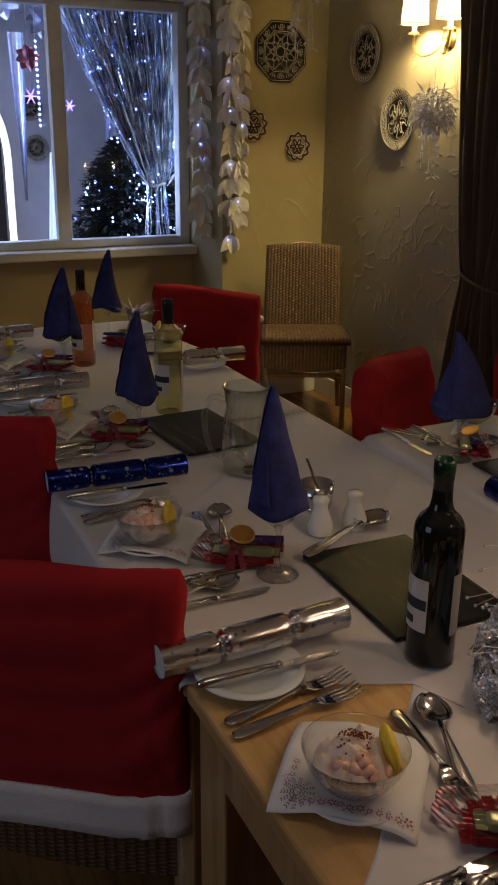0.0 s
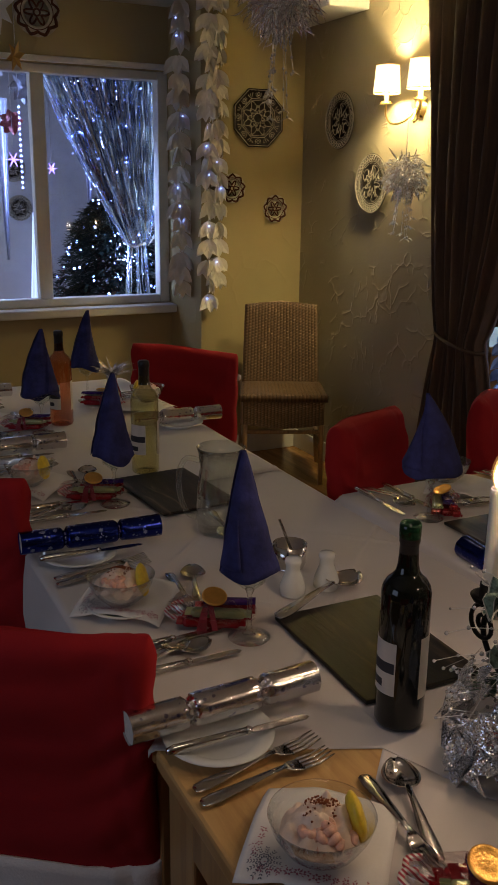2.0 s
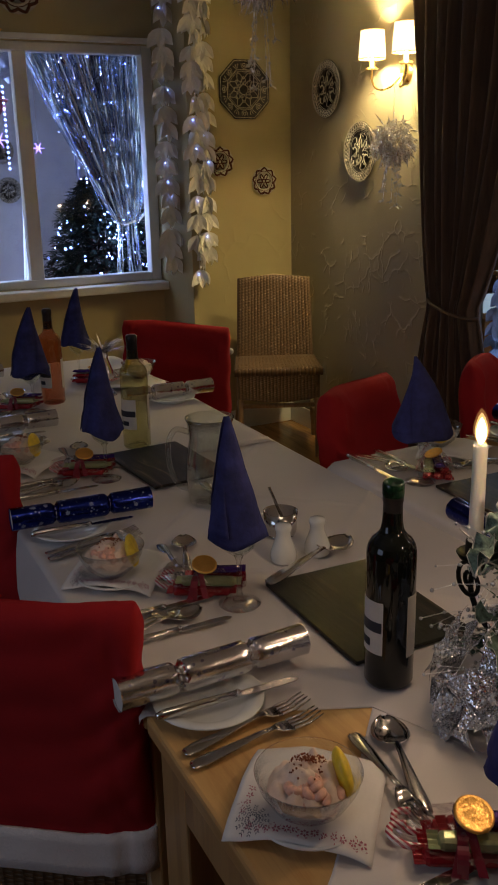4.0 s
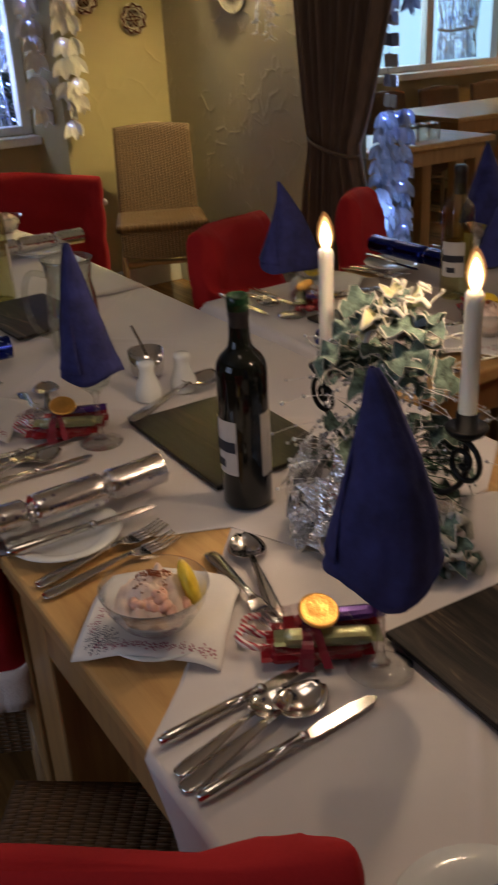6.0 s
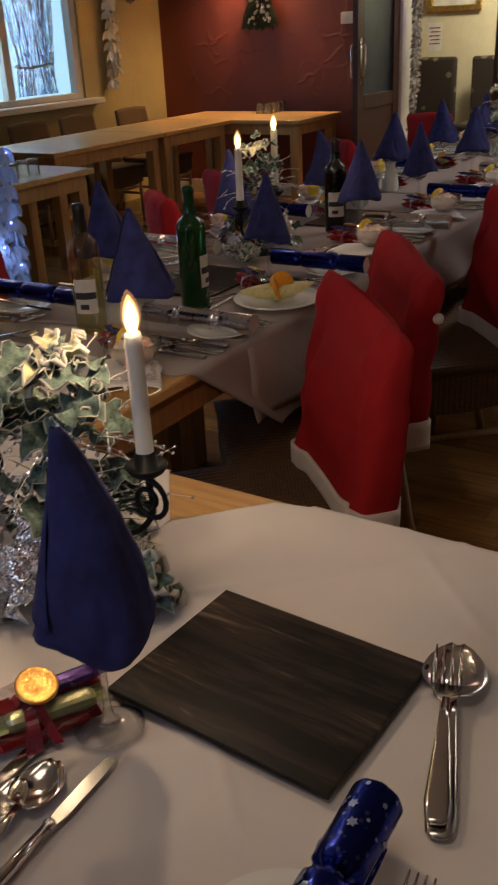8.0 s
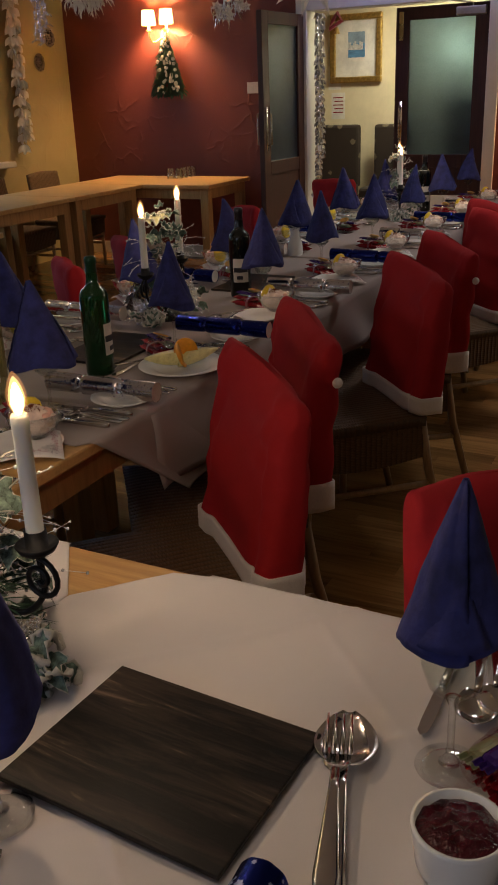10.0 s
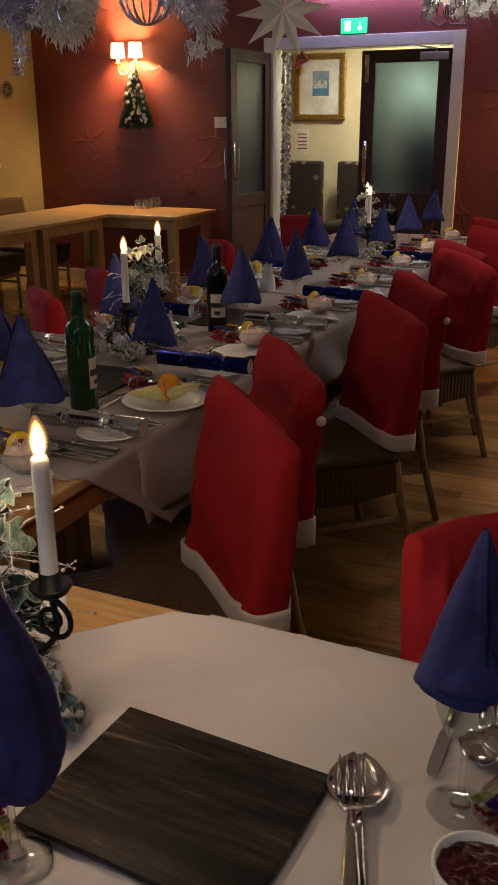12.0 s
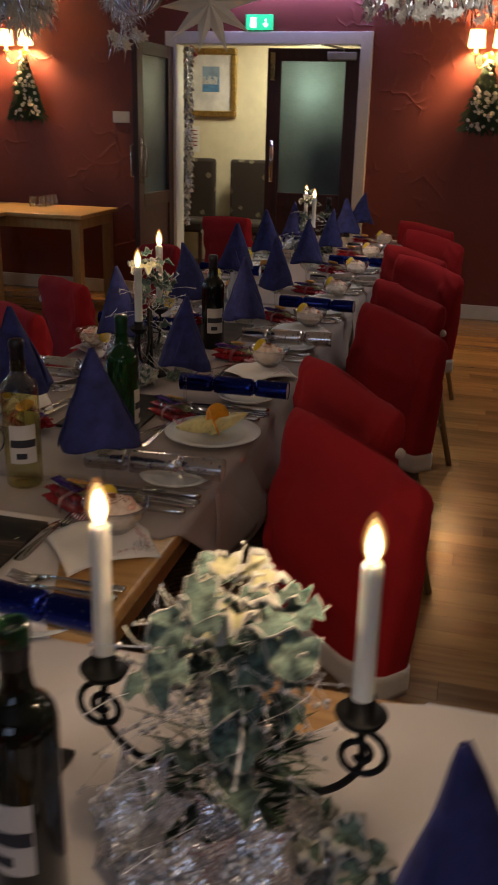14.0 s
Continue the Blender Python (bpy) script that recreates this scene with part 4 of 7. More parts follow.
def wall_plate(label, m, r, ground, ink, sides=40, style="lattice"):
    """Painted dish hung flat on a wall; its ornament is raised glaze."""
    p = thing("wall_plate", label, "wall plate", "wall plates")
    part("dish", lathe([(0, 0.006), (r * 0.55, 0.006), (r * 0.62, 0.009), (r * 0.98, 0.016), (r, 0.0145), (r * 0.8, 0.004), (r * 0.5, 0.0), (0, 0.0)], sides), ground, p, smooth=sides > 12)

    def height(q):
        q /= r
        return 0.0068 if q < 0.55 else 0.0068 + 0.010 * (q - 0.55) / 0.43

    def line(fn, n=96, w=0.0013, closed=True):
        pts = []
        for i in range(n + 1):
            a = 2 * math.pi * i / n
            q, b = fn(a)
            flat = math.cos(math.pi / sides) / math.cos((b % (2 * math.pi / sides)) - math.pi / sides) if sides < 12 else 1.0
            pts.append((q * flat * math.cos(b), q * flat * math.sin(b), height(q)))
        return tube(pts, w * r / 0.11, 4, None, False)

    def ring(q, w=0.0013):
        part("glaze_line", line(lambda a: (r * q, a), w=w), ink, p)

    if style == "octagon":
        for q, w in ((0.95, 0.0016), (0.66, 0.0016), (0.60, 0.0010), (0.16, 0.0012)):
            ring(q, w)
        part("glaze_line", line(lambda a: (r * (0.46 + 0.10 * math.cos(8 * a)), a), 160), ink, p)
        part("glaze_line", line(lambda a: (r * (0.34 + 0.09 * math.cos(8 * a + math.pi)), a), 160), ink, p)
        part("glaze_line", line(lambda a: (r * (0.23 + 0.055 * math.cos(12 * a)), a), 160, 0.001), ink, p)
        for k in range(8):
            b = (k + 0.5) * math.pi / 4
            c = Vector((r * 0.76 * math.cos(b), r * 0.76 * math.sin(b), height(r * 0.8)))
            part("medallion", tube([c + Vector((0.017 * math.cos(a * 0.5236), 0.017 * math.sin(a * 0.5236), 0)) for a in range(13)], 0.0018, 4, None, False), ink, p)
            part("medallion", tube([c + Vector((0.008 * math.cos(a * 0.785), 0.008 * math.sin(a * 0.785), 0)) for a in range(9)], 0.0025, 4, None, False), ink, p)
            b += math.pi / 8
            for e in (-0.12, 0.0, 0.12):
                part("leaf_stroke", tube([(r * 0.69 * math.cos(b + e * 0.4), r * 0.69 * math.sin(b + e * 0.4), height(r * 0.70)), (r * 0.82 * math.cos(b + e), r * 0.82 * math.sin(b + e), height(r * 0.86))], [0.0010, 0.0024], 4), ink, p)
    elif style == "lattice":
        for q, w in ((0.965, 0.0020), (0.74, 0.0014), (0.68, 0.0009)):
            ring(q, w)
        for ph in (0, math.pi):
            part("glaze_line", line(lambda a: (r * (0.855 + 0.085 * math.asin(math.sin(20 * a + ph)) / 1.5708), a), 160, 0.0016), ink, p)
        part("glaze_line", line(lambda a: (r * (0.44 + 0.18 * math.cos(5 * a)), a + 0.2 * math.sin(10 * a)), 160, 0.0012), ink, p)
        part("glaze_line", line(lambda a: (r * (0.30 + 0.16 * math.cos(7 * a + 1)), a), 160, 0.0012), ink, p)
        for k in range(14):
            b, q = k * 2.4, r * (0.12 + 0.035 * k)
            part("leaf_stroke", tube([(q * math.cos(b), q * math.sin(b), height(q)), (q * math.cos(b + 0.25) * 1.12, q * math.sin(b + 0.25) * 1.12, height(q))], [0.0022, 0.0012], 4), ink, p)
    else:
        ring(0.70, 0.003)
        part("glaze_line", line(lambda a: (r * (0.86 + 0.09 * math.asin(math.sin(9 * a)) / 1.5708), a), 120, 0.0075), ink, p)
        part("glaze_line", line(lambda a: (r * (0.38 + 0.16 * math.cos(6 * a)), a), 120, 0.005), ink, p)
        ring(0.14, 0.006)
    p.matrix_world = m
    return p


ON_N = lambda x, z, y=YN - 0.001: pose(x, y, z, 90, 0, 0)
ON_P = lambda y, z: pose(XP - 0.001, y, z, 90, 0, -90)
wall_plate("octagonal black and white patterned plate on the cream wall", ON_N(2.30, 1.864) @ pose(0, 0, 0, 0, 0, 22.5), 0.160, PLATE_DARK, PLATE_CREAM, 8, "octagon")
wall_plate("small brown and cream patterned plate on the cream wall", ON_N(2.412, 1.394), 0.075, PLATE_CREAM, PLATE_BROWN, 40, "small")
wall_plate("small brown and cream patterned plate behind the garland", ON_N(2.148, 1.50), 0.078, PLATE_CREAM, PLATE_BROWN, 40, "small")
wall_plate("cream openwork plate above the window", ON_N(1.243, 2.36, YR - 0.001), 0.12, PLATE_CREAM, PLATE_BROWN, 40, "small")
wall_plate("round black and white lattice plate on the taupe wall", ON_P(4.115, 1.84), 0.140, PLATE_DARK, PLATE_CREAM)
wall_plate("round black and white lattice plate on the taupe wall", ON_P(3.80, 1.53), 0.142, PLATE_DARK, PLATE_CREAM)
wall_plate("small dark plate on the far cream wall", ON_N(6.93, 1.72, YF - 0.001), 0.075, PLATE_DARK, PLATE_CREAM, 40, "small")
wall_plate("small dark plate on the far cream wall", ON_N(7.1, 1.92, YF - 0.001), 0.075, PLATE_DARK, PLATE_CREAM, 40, "small")
wall_plate("small dark plate on the pale back-room wall", ON_N(1.63, 1.335, 7.39), 0.10, PLATE_DARK, PLATE_CREAM)
wall_plate("small dark plate on the pale back-room wall", ON_N(1.595, 1.634, 7.39), 0.10, PLATE_DARK, PLATE_CREAM)


def curtain(label, x, ztop, tie):
    """Velvet curtain drawn in by a tie-back at height tie; its middle and half width follow the height."""
    c = thing("curtain", label, "curtain")

    def blend(z):
        f = abs(z - tie) / ((ztop - tie) if z > tie else tie)
        f = min(1.0, f * (1.15 if z > tie else 1.4)) ** 0.75
        mid, half = ((2.86, 0.42) if z > tie else (2.93, 0.25))
        return 2.95 + (mid - 2.95) * f, 0.125 + (half - 0.125) * f

    def fn(u, v):
        z = 0.02 + (ztop - 0.02) * v
        yc, half = blend(z)
        amp = 0.02 + 0.075 * half
        ph = 9 * 2 * math.pi * u + 0.7 * math.sin(3 * v + 5 * u)
        return (x + amp * math.sin(ph) + 0.01 * math.sin(7 * v + 9 * u), yc + (u - 0.5) * 2 * half + 0.01 * math.sin(ph * 0.5 + 4 * v), z)

    part("drape", sheet(fn, 130, 50, 0.004), CURTAIN, c, smooth=True)
    pts = [(x + 0.065 * math.cos(a * math.pi / 10), 2.95 + 0.145 * math.sin(a * math.pi / 10), tie + 0.03 * math.sin(a * math.pi / 10)) for a in range(21)]
    part("tie_back", tube(pts, 0.007, 8, None, False), M("tie_back_rope", (0.11, 0.075, 0.05), 0.8), c, smooth=True)
    part("hook", tube([(XP - 0.002, 3.16, tie + 0.12), (XP - 0.05, 3.16, tie + 0.12), (XP - 0.06, 3.15, tie + 0.15)], 0.012, 8), IRON, c)
    return c


curtain("dark brown velvet curtain gathered by a tie-back", XP - 0.10, 2.44, 0.88)
tagged(part("curtain_rail", tube([(XP - 0.10, 1.2, 2.43), (XP - 0.10, 3.32, 2.43)], 0.012, 10), IRON), "black curtain rail under the ceiling", "curtain rail")


def leaf_garland(label, x, y, ztop, zbot, seed, lights=True, strands=2, spread=0.07, size=1.0, paper=None):
    """Paper-leaf garland hung from above, with small cool lights on its cord."""
    g = thing("leaf_garland", label, "garland", "paper garlands")
    rnd = random.Random(seed)
    cord, leaves, bulbs = bmesh.new(), bmesh.new(), bmesh.new()
    for s in range(strands):
        ox, oy = x + (s - (strands - 1) / 2) * spread, y + rnd.uniform(-0.02, 0.02)
        zb = zbot + rnd.uniform(0, 0.15) * s
        tube([(ox, oy, ztop), (ox + 0.01, oy, (ztop + zb) / 2), (ox, oy, zb)], 0.0015, 4, cord)
        z = ztop
        while z > zb:
            for face in range(2):
                a = rnd.uniform(-0.9, 0.9) + face * 2.2
                across = Vector((math.cos(a), math.sin(a), 0))
                out = Vector((math.sin(a), -math.cos(a), 0))
                for fan in (-0.75, 0.0, 0.75):
                    leaf(leaves, Vector((ox, oy, z)) + out * 0.004, across * fan * rnd.uniform(0.8, 1.1) + Vector((0, 0, -1)) + out * 0.25, out, rnd.uniform(0.078, 0.098) * size, rnd.uniform(0.042, 0.050) * size, 0.2)
            if lights and rnd.random() < 0.3:
                ball(bulbs, (ox + rnd.uniform(-0.02, 0.02), oy - 0.02, z - 0.02), 0.004, 6)
            z -= rnd.uniform(0.055, 0.095) * size
    part("cord", cord, WIRE, g)
    tagged(part("leaf", leaves, paper or PAPER_LEAF, g), kind="stuff")
    if lights:
        tagged(part("bulb", bulbs, LED, g, "small cool white lights"), kind="stuff")
    else:
        bulbs.free()
    return g


leaf_garland("white paper leaf garland with small lights inside the window alcove", 1.905, YN + 0.15, 2.44, 0.90, 5, True, 1, 0.0, 1.25)
leaf_garland("white paper leaf garland with small lights beside the window", 2.01, YN - 0.06, 2.44, 0.93, 9, True, 2, 0.055, 1.15)
leaf_garland("white paper leaf garland beside the far window", 6.56, YF - 0.08, 2.44, 0.98, 6, False, 2, 0.06)
leaf_garland("silver tinsel leaf garland hanging beside the doorway", XE + 0.1, 2.99, 1.98, 0.6, 7, False, 3, 0.035, 0.55, TINSEL)


FROST_LEAF = M("pale_blue_frost", (0.34, 0.43, 0.62), 0.6, var=0.15, scale=30)
for z0, z1, seed in ((0.2, 0.98, 14), (1.36, 2.44, 15)):
    leaf_garland("frosted pale paper garland with blue-white lights beside the curtain", 2.85, 2.995, z1, z0, seed, True, 5, 0.042, 0.95, FROST_LEAF)
mg = thing("mirror_garland", "string of small square mirrors hanging beside the curtain", "garland")
rnd = random.Random(6)
for row in range(5):
    for col in (-1, 0):
        w, h = rnd.uniform(0.034, 0.042), rnd.uniform(0.045, 0.055)
        m = pose(2.81 + 0.02 * col, 2.985 + 0.062 * col, 1.34 - 0.078 * row, rnd.uniform(-9, 9), rnd.uniform(-9, 9), -62 + rnd.uniform(-30, 30))
        part("mirror_plate", boxed(-w / 2, w / 2, -0.002, 0.002, -h / 2, h / 2, bevel=0.0015), M("mirror_foil", (0.62, 0.62, 0.68), 0.15, 1.0, var=0.05, bump=0.1) if not row and col < 0 else bpy.data.materials["mirror_foil"], mg, at=m)
part("cord", tube([(2.812, 2.985, 0.98), (2.812, 2.985, 1.40)], 0.0015, 4), WIRE, mg)
for z in (0.55, 1.1, 1.7):
    lamp("garland_glow", "POINT", (2.72, 2.89, z), 0.9, COOL, 0.05)


def foil_curtain(label, x0, x1, y, ztop, tie_x, tie_z, zbot, count, seed, gather=0.14, tail=0.05):
    """Shimmer curtain of foil strips, drawn together by a tie and falling below it."""
    c = thing("foil_curtain", label, "foil curtain", kind="stuff")
    rnd = random.Random(seed)
    bm = bmesh.new()
    for k in range(count):
        t = rnd.random() ** 0.8
        xa = x0 + (x1 - x0) * t
        xb = tie_x + (t - 0.5) * gather
        yy = y + rnd.uniform(-0.025, 0.025)
        w = rnd.choice((0.0016, 0.0022, 0.0030, 0.0044))
        n = 14
        tw = rnd.uniform(0, 6.28)
        power = rnd.uniform(0.95, 1.2) + 3.0 * max(0.0, t - 0.5)
        pts = []
        for i in range(n + 1):
            f = i / n
            pts.append(Vector((xa + (xb - xa) * f ** power + rnd.uniform(-0.004, 0.004), yy + rnd.uniform(-0.006, 0.006), ztop + (tie_z - ztop) * f)))
        for i in range(4 if rnd.random() < tail else 0):
            f = (i + 1) / 4
            pts.append(Vector((xb + (t - 0.5) * 0.06 * f + rnd.uniform(-0.006, 0.006), yy + rnd.uniform(-0.01, 0.01), tie_z + (zbot - tie_z) * f)))
        prev = None
        for i, p in enumerate(pts):
            a = tw + i * 0.16 + rnd.uniform(-0.16, 0.16)
            o = Vector((math.cos(a) * w, math.sin(a) * w, 0))
            pair = (bm.verts.new(p - o), bm.verts.new(p + o))
            if prev:
                bm.faces.new((prev[0], prev[1], pair[1], pair[0]))
            prev = pair
    tagged(part("strip", bm, FOIL, c), kind="stuff")
    part("tie", tube([(tie_x + 0.51 * gather * math.cos(a * math.pi / 8), y + 0.035 * math.sin(a * math.pi / 8), tie_z + 0.01 * math.sin(a)) for a in range(17)] + [(x1, y + 0.03, tie_z + 0.1)], 0.009, 6), TINSEL, c)
    return c


foil_curtain("silver foil strip curtain drawn aside in the window", 1.28, 2.04, 5.26, 2.20, 1.86, 1.165, 0.86, 800, 3)
foil_curtain("silver foil strip curtain in the far window", 5.48, 6.15, YF + 0.2, 2.08, 5.88, 1.20, 0.98, 190, 4, 0.42, 0.9)


def christmas_tree(label, x, y, h, r, seed, count=1500, z0=0.0):
    t = thing("christmas_tree", label, "christmas tree")
    rnd = random.Random(seed)
    part("trunk", tube([(0, 0, 0), (0, 0, h)], [0.03, 0.006], 8), RATTAN, t)
    bm, bulbs, baubles = bmesh.new(), bmesh.new(), bmesh.new()
    for k in range(count):
        f = rnd.random() ** 1.3
        z = h * (0.08 + 0.9 * f)
        rr = r * (1 - f) ** 0.5 * (0.75 + 0.3 * rnd.random())
        a = rnd.uniform(0, 6.28)
        d = Vector((math.cos(a), math.sin(a), rnd.uniform(-0.25, 0.15)))
        base = Vector((math.cos(a) * rr * rnd.uniform(0.4, 1.0), math.sin(a) * rr * rnd.uniform(0.4, 1.0), z))
        for q in range(3):
            e = d + Vector((rnd.uniform(-0.5, 0.5), rnd.uniform(-0.5, 0.5), rnd.uniform(-0.4, 0.4)))
            leaf(bm, base, e, (0, 0, 1), 0.13 * min(r, 0.6), 0.022, 0.1)
    for k in range(150):
        f = rnd.random() ** 1.2
        a = rnd.uniform(0, 6.28)
        rr = r * (1 - f) ** 0.5 * 0.95
        ball(bulbs, (math.cos(a) * rr, math.sin(a) * rr, h * (0.08 + 0.88 * f)), rnd.uniform(0.006, 0.010), 6)
    for k in range(16):
        f = rnd.random() ** 1.2
        a = rnd.uniform(0, 6.28)
        rr = r * (1 - f) ** 0.5 * 0.98
        ball(baubles, (math.cos(a) * rr, math.sin(a) * rr, h * (0.08 + 0.85 * f)), 0.028, 10)
    tagged(part("branch", bm, DARK_FIR, t), kind="stuff")
    tagged(part("bulb", bulbs, LED, t, "cool white fairy lights"), kind="stuff")
    tagged(part("bauble", baubles, STEEL, t, "silver baubles", True), kind="stuff")
    t.location = (x, y, z0)
    return t


christmas_tree("dark green christmas tree with cool white lights behind the window", 1.94, 5.98, 1.46, 0.645, 11, 6000)
# hidden lamp right of the opening, added to make the foil shine
lamp("light_string_glow", "AREA", (2.28, 5.54, 1.6), 105, (0.30, 0.45, 1.0), 0.28, (1.1, 5.36, 1.6), 1.1).data.spread = radians(100)
lamp("light_string_glow", "AREA", (1.322, 5.33, 1.55), 16, (0.34, 0.48, 1.0), 0.03, (2.1, 5.33, 1.5), 1.1).data.spread = radians(70)


def wall_spray(label, m, seed, h=0.42, r=0.14):
    """Small hanging fir spray with silver baubles, under a wall lamp."""
    t = thing("fir_spray", label, "wall decoration", "fir sprays")
    rnd = random.Random(seed)
    bm, b2 = bmesh.new(), bmesh.new()
    for k in range(760):
        f = rnd.random() ** 0.75
        w = r * (0.10 + 0.95 * f)
        x = rnd.uniform(-w, w)
        leaf(bm, (x, -0.02 - 0.05 * rnd.random(), -h * f), (x * 3 + rnd.uniform(-0.3, 0.3), -0.25, -0.35), (rnd.uniform(-0.4, 0.4), -1, 0.3), rnd.uniform(0.04, 0.075), 0.016, 0.2)
    for k in range(56):
        f = rnd.random() ** 0.8
        w = r * (0.2 + 0.72 * f)
        ball(b2, (rnd.uniform(-w, w), -0.07 - 0.02 * rnd.random(), -h * f), rnd.uniform(0.011, 0.018), 8)
    tagged(part("branch", bm, PINE, t), kind="stuff")
    tagged(part("bauble", b2, WHITE_PAINT, t, "white baubles", True), kind="stuff")
    star = lathe([(0, -0.006), (0.026, 0.0), (0, 0.006)], 5, None, pose(0, -0.05, 0.03, 90, 0, 0))
    part("star", star, GOLD, t, "small gold star")
    t.matrix_world = m
    return t


for y in (4.34, 0.645):
    wall_spray("dark fir spray with white baubles under the wall lamp", pose(XE - 0.002, y, 1.90, 0, 0, -90), int(y * 10), 0.48, 0.15)


def tinsel_drop(label, place, seed, h=0.34, r=0.09, tail=True, material=None):
    """Hanging pompom of foil strips with a tail of glassy icicles."""
    t = thing("tinsel_pompom", label, "hanging decoration", "tinsel pompoms")
    rnd = random.Random(seed)
    bm = bmesh.new()
    for k in range(900):
        d = Vector((rnd.gauss(0, 1), rnd.gauss(0, 1), rnd.gauss(0, 0.9))).normalized()
        s = rnd.random()
        leaf(bm, d * r * 0.72 * s ** 0.6, d * 0.8 + Vector((rnd.uniform(-1, 1), rnd.uniform(-1, 1), rnd.uniform(-1.1, 0.3))), (rnd.random(), rnd.random(), rnd.random()), r * rnd.uniform(0.25, 0.52), rnd.uniform(0.003, 0.009), 1.2)
    tagged(part("pompom", bm, material or TINSEL, t), kind="stuff")
    if tail:
        bm, b2 = bmesh.new(), bmesh.new()
        for k in range(9):
            x, y = rnd.uniform(-0.05, 0.05), rnd.uniform(-0.04, 0.04)
            zb = -h * rnd.uniform(0.6, 1.0)
            tube([(x * 0.3, y * 0.3, -0.02), (x, y, zb)], 0.0012, 4, bm)
            for i in range(4):
                f = 0.45 + 0.18 * i
                ball(b2, (x * (0.3 + 0.7 * f), y * (0.3 + 0.7 * f), zb * f), 0.006, 6)
            for q in range(3):
                a = rnd.uniform(0, 6.28)
                leaf(b2, (x, y, zb), (math.cos(a), math.sin(a), -0.4), (0, 0, 1), 0.03, 0.016, 0.2)
        tagged(part("string", bm, WIRE, t), kind="stuff")
        tagged(part("bead", b2, BEAD, t), kind="stuff")
    part("hanger", tube([(0, 0, 0), (0, 0, (0.27 if place[0] > XP - 0.2 and place[0] < XP else TOP - place[2]))], 0.0015, 4), WIRE, t)
    t.location = place
    return t


tinsel_drop("silver foil pompom with a glassy tail hung under the wall lamp", (XP - 0.13, 3.36, 1.56), 21, 0.30, 0.12)
tinsel_drop("silver foil pompom hanging from the ceiling", (1.715, 3.165, 2.19), 22, 0.44, 0.19)
for k, (x, y, z, r, tail) in enumerate(((3.2, 2.17, 1.83, 0.13, False), (3.2, 2.40, 1.90, 0.13, True), (5.09, 2.55, 2.06, 0.16, True), (4.2, 2.20, 2.06, 0.17, False))):
    tinsel_drop("silver and white foil pompom hanging from the ceiling", (x, y, z), 30 + k, 0.28, r, tail, PAPER_LEAF if k == 0 else None)


def flake_cluster(label, place, size, count, seed):
    """Cloud of small cut-paper snowflakes and foil fringe under the ceiling."""
    t = thing("snowflake_cluster", label, "hanging decoration", "snowflake clusters")
    rnd = random.Random(seed)
    bm, fringe = bmesh.new(), bmesh.new()
    for k in range(count):
        c = Vector((rnd.uniform(-1, 1) * size[0], rnd.uniform(-1, 1) * size[1], rnd.uniform(-1, 1) * size[2]))
        n = Vector((-1, rnd.uniform(-0.8, 0.8), rnd.uniform(-0.8, 0.8))).normalized()
        e = n.orthogonal().normalized()
        w = n.cross(e)
        L = rnd.uniform(0.022, 0.042)
        for q in range(6):
            a = q * math.pi / 3
            d = e * math.cos(a) + w * math.sin(a)
            leaf(bm, c, d, n, L, L * 0.42, 0.1, 1)
    for k in range(count * 2):
        c = Vector((rnd.uniform(-1, 1) * size[0], rnd.uniform(-1, 1) * size[1], rnd.uniform(-0.6, 1) * size[2]))
        leaf(fringe, c, (rnd.uniform(-0.5, 0.5), rnd.uniform(-0.5, 0.5), -1), (-1, 0, 0), rnd.uniform(0.06, 0.12), rnd.uniform(0.004, 0.010), 0.5)
    tagged(part("snowflake", bm, PAPER_LEAF, t), kind="stuff")
    tagged(part("fringe", fringe, TINSEL, t), kind="stuff")
    part("hanger", tube([(0, 0, 0), (0, 0, TOP - place[2])], 0.0015, 4), WIRE, t)
    t.location = place


flake_cluster("white paper snowflakes and silver fringe under the ceiling", (5.0, 0.85, 2.06), (0.12, 0.40, 0.12), 170, 41)
flake_cluster("white paper snowflakes and silver fringe near the curtain", (3.2, 2.17, 1.89), (0.09, 0.11, 0.09), 54, 42)
flake_cluster("white paper snowflakes on a silver pompom", (5.09, 2.55, 1.86), (0.05, 0.10, 0.04), 9, 43)


def paper_star(label, place, r, seed, points=16, material=None):
    s = thing("paper_star", label, "paper star", "paper stars")
    rnd = random.Random(seed)
    bm = bmesh.new()
    hub_f, hub_b = bm.verts.new((0, -r * 0.16, 0)), bm.verts.new((0, r * 0.16, 0))
    rim = []
    for k in range(points * 2):
        a = math.pi * k / points + 0.1
        q = r * (rnd.uniform(0.9, 1.06) if k % 2 == 0 else 0.45)
        rim.append(bm.verts.new((q * math.cos(a), 0, q * math.sin(a))))
    for a, b in zip(rim, rim[1:] + rim[:1]):
        bm.faces.new((a, b, hub_f))
        bm.faces.new((b, a, hub_b))
    tagged(part("spike", bm, material or PAPER_LEAF, s), kind="stuff")
    part("hanger", tube([(0, 0, 0), (0, 0, max(0.02, TOP - place[2]))], 0.0015, 4), WIRE, s)
    s.matrix_world = pose(*place, 0, 0, -65)
    return s


paper_star("white paper starburst hanging from the ceiling", (5.4, 2.18, 2.06), 0.27, 2, 10)
paper_star("gold foil star hanging near the window", (0.73, 3.2, 1.91), 0.055, 4, 6, GOLD)
paper_star("white paper star hanging near the window", (0.68, 3.2, 2.06), 0.10, 5, 8)
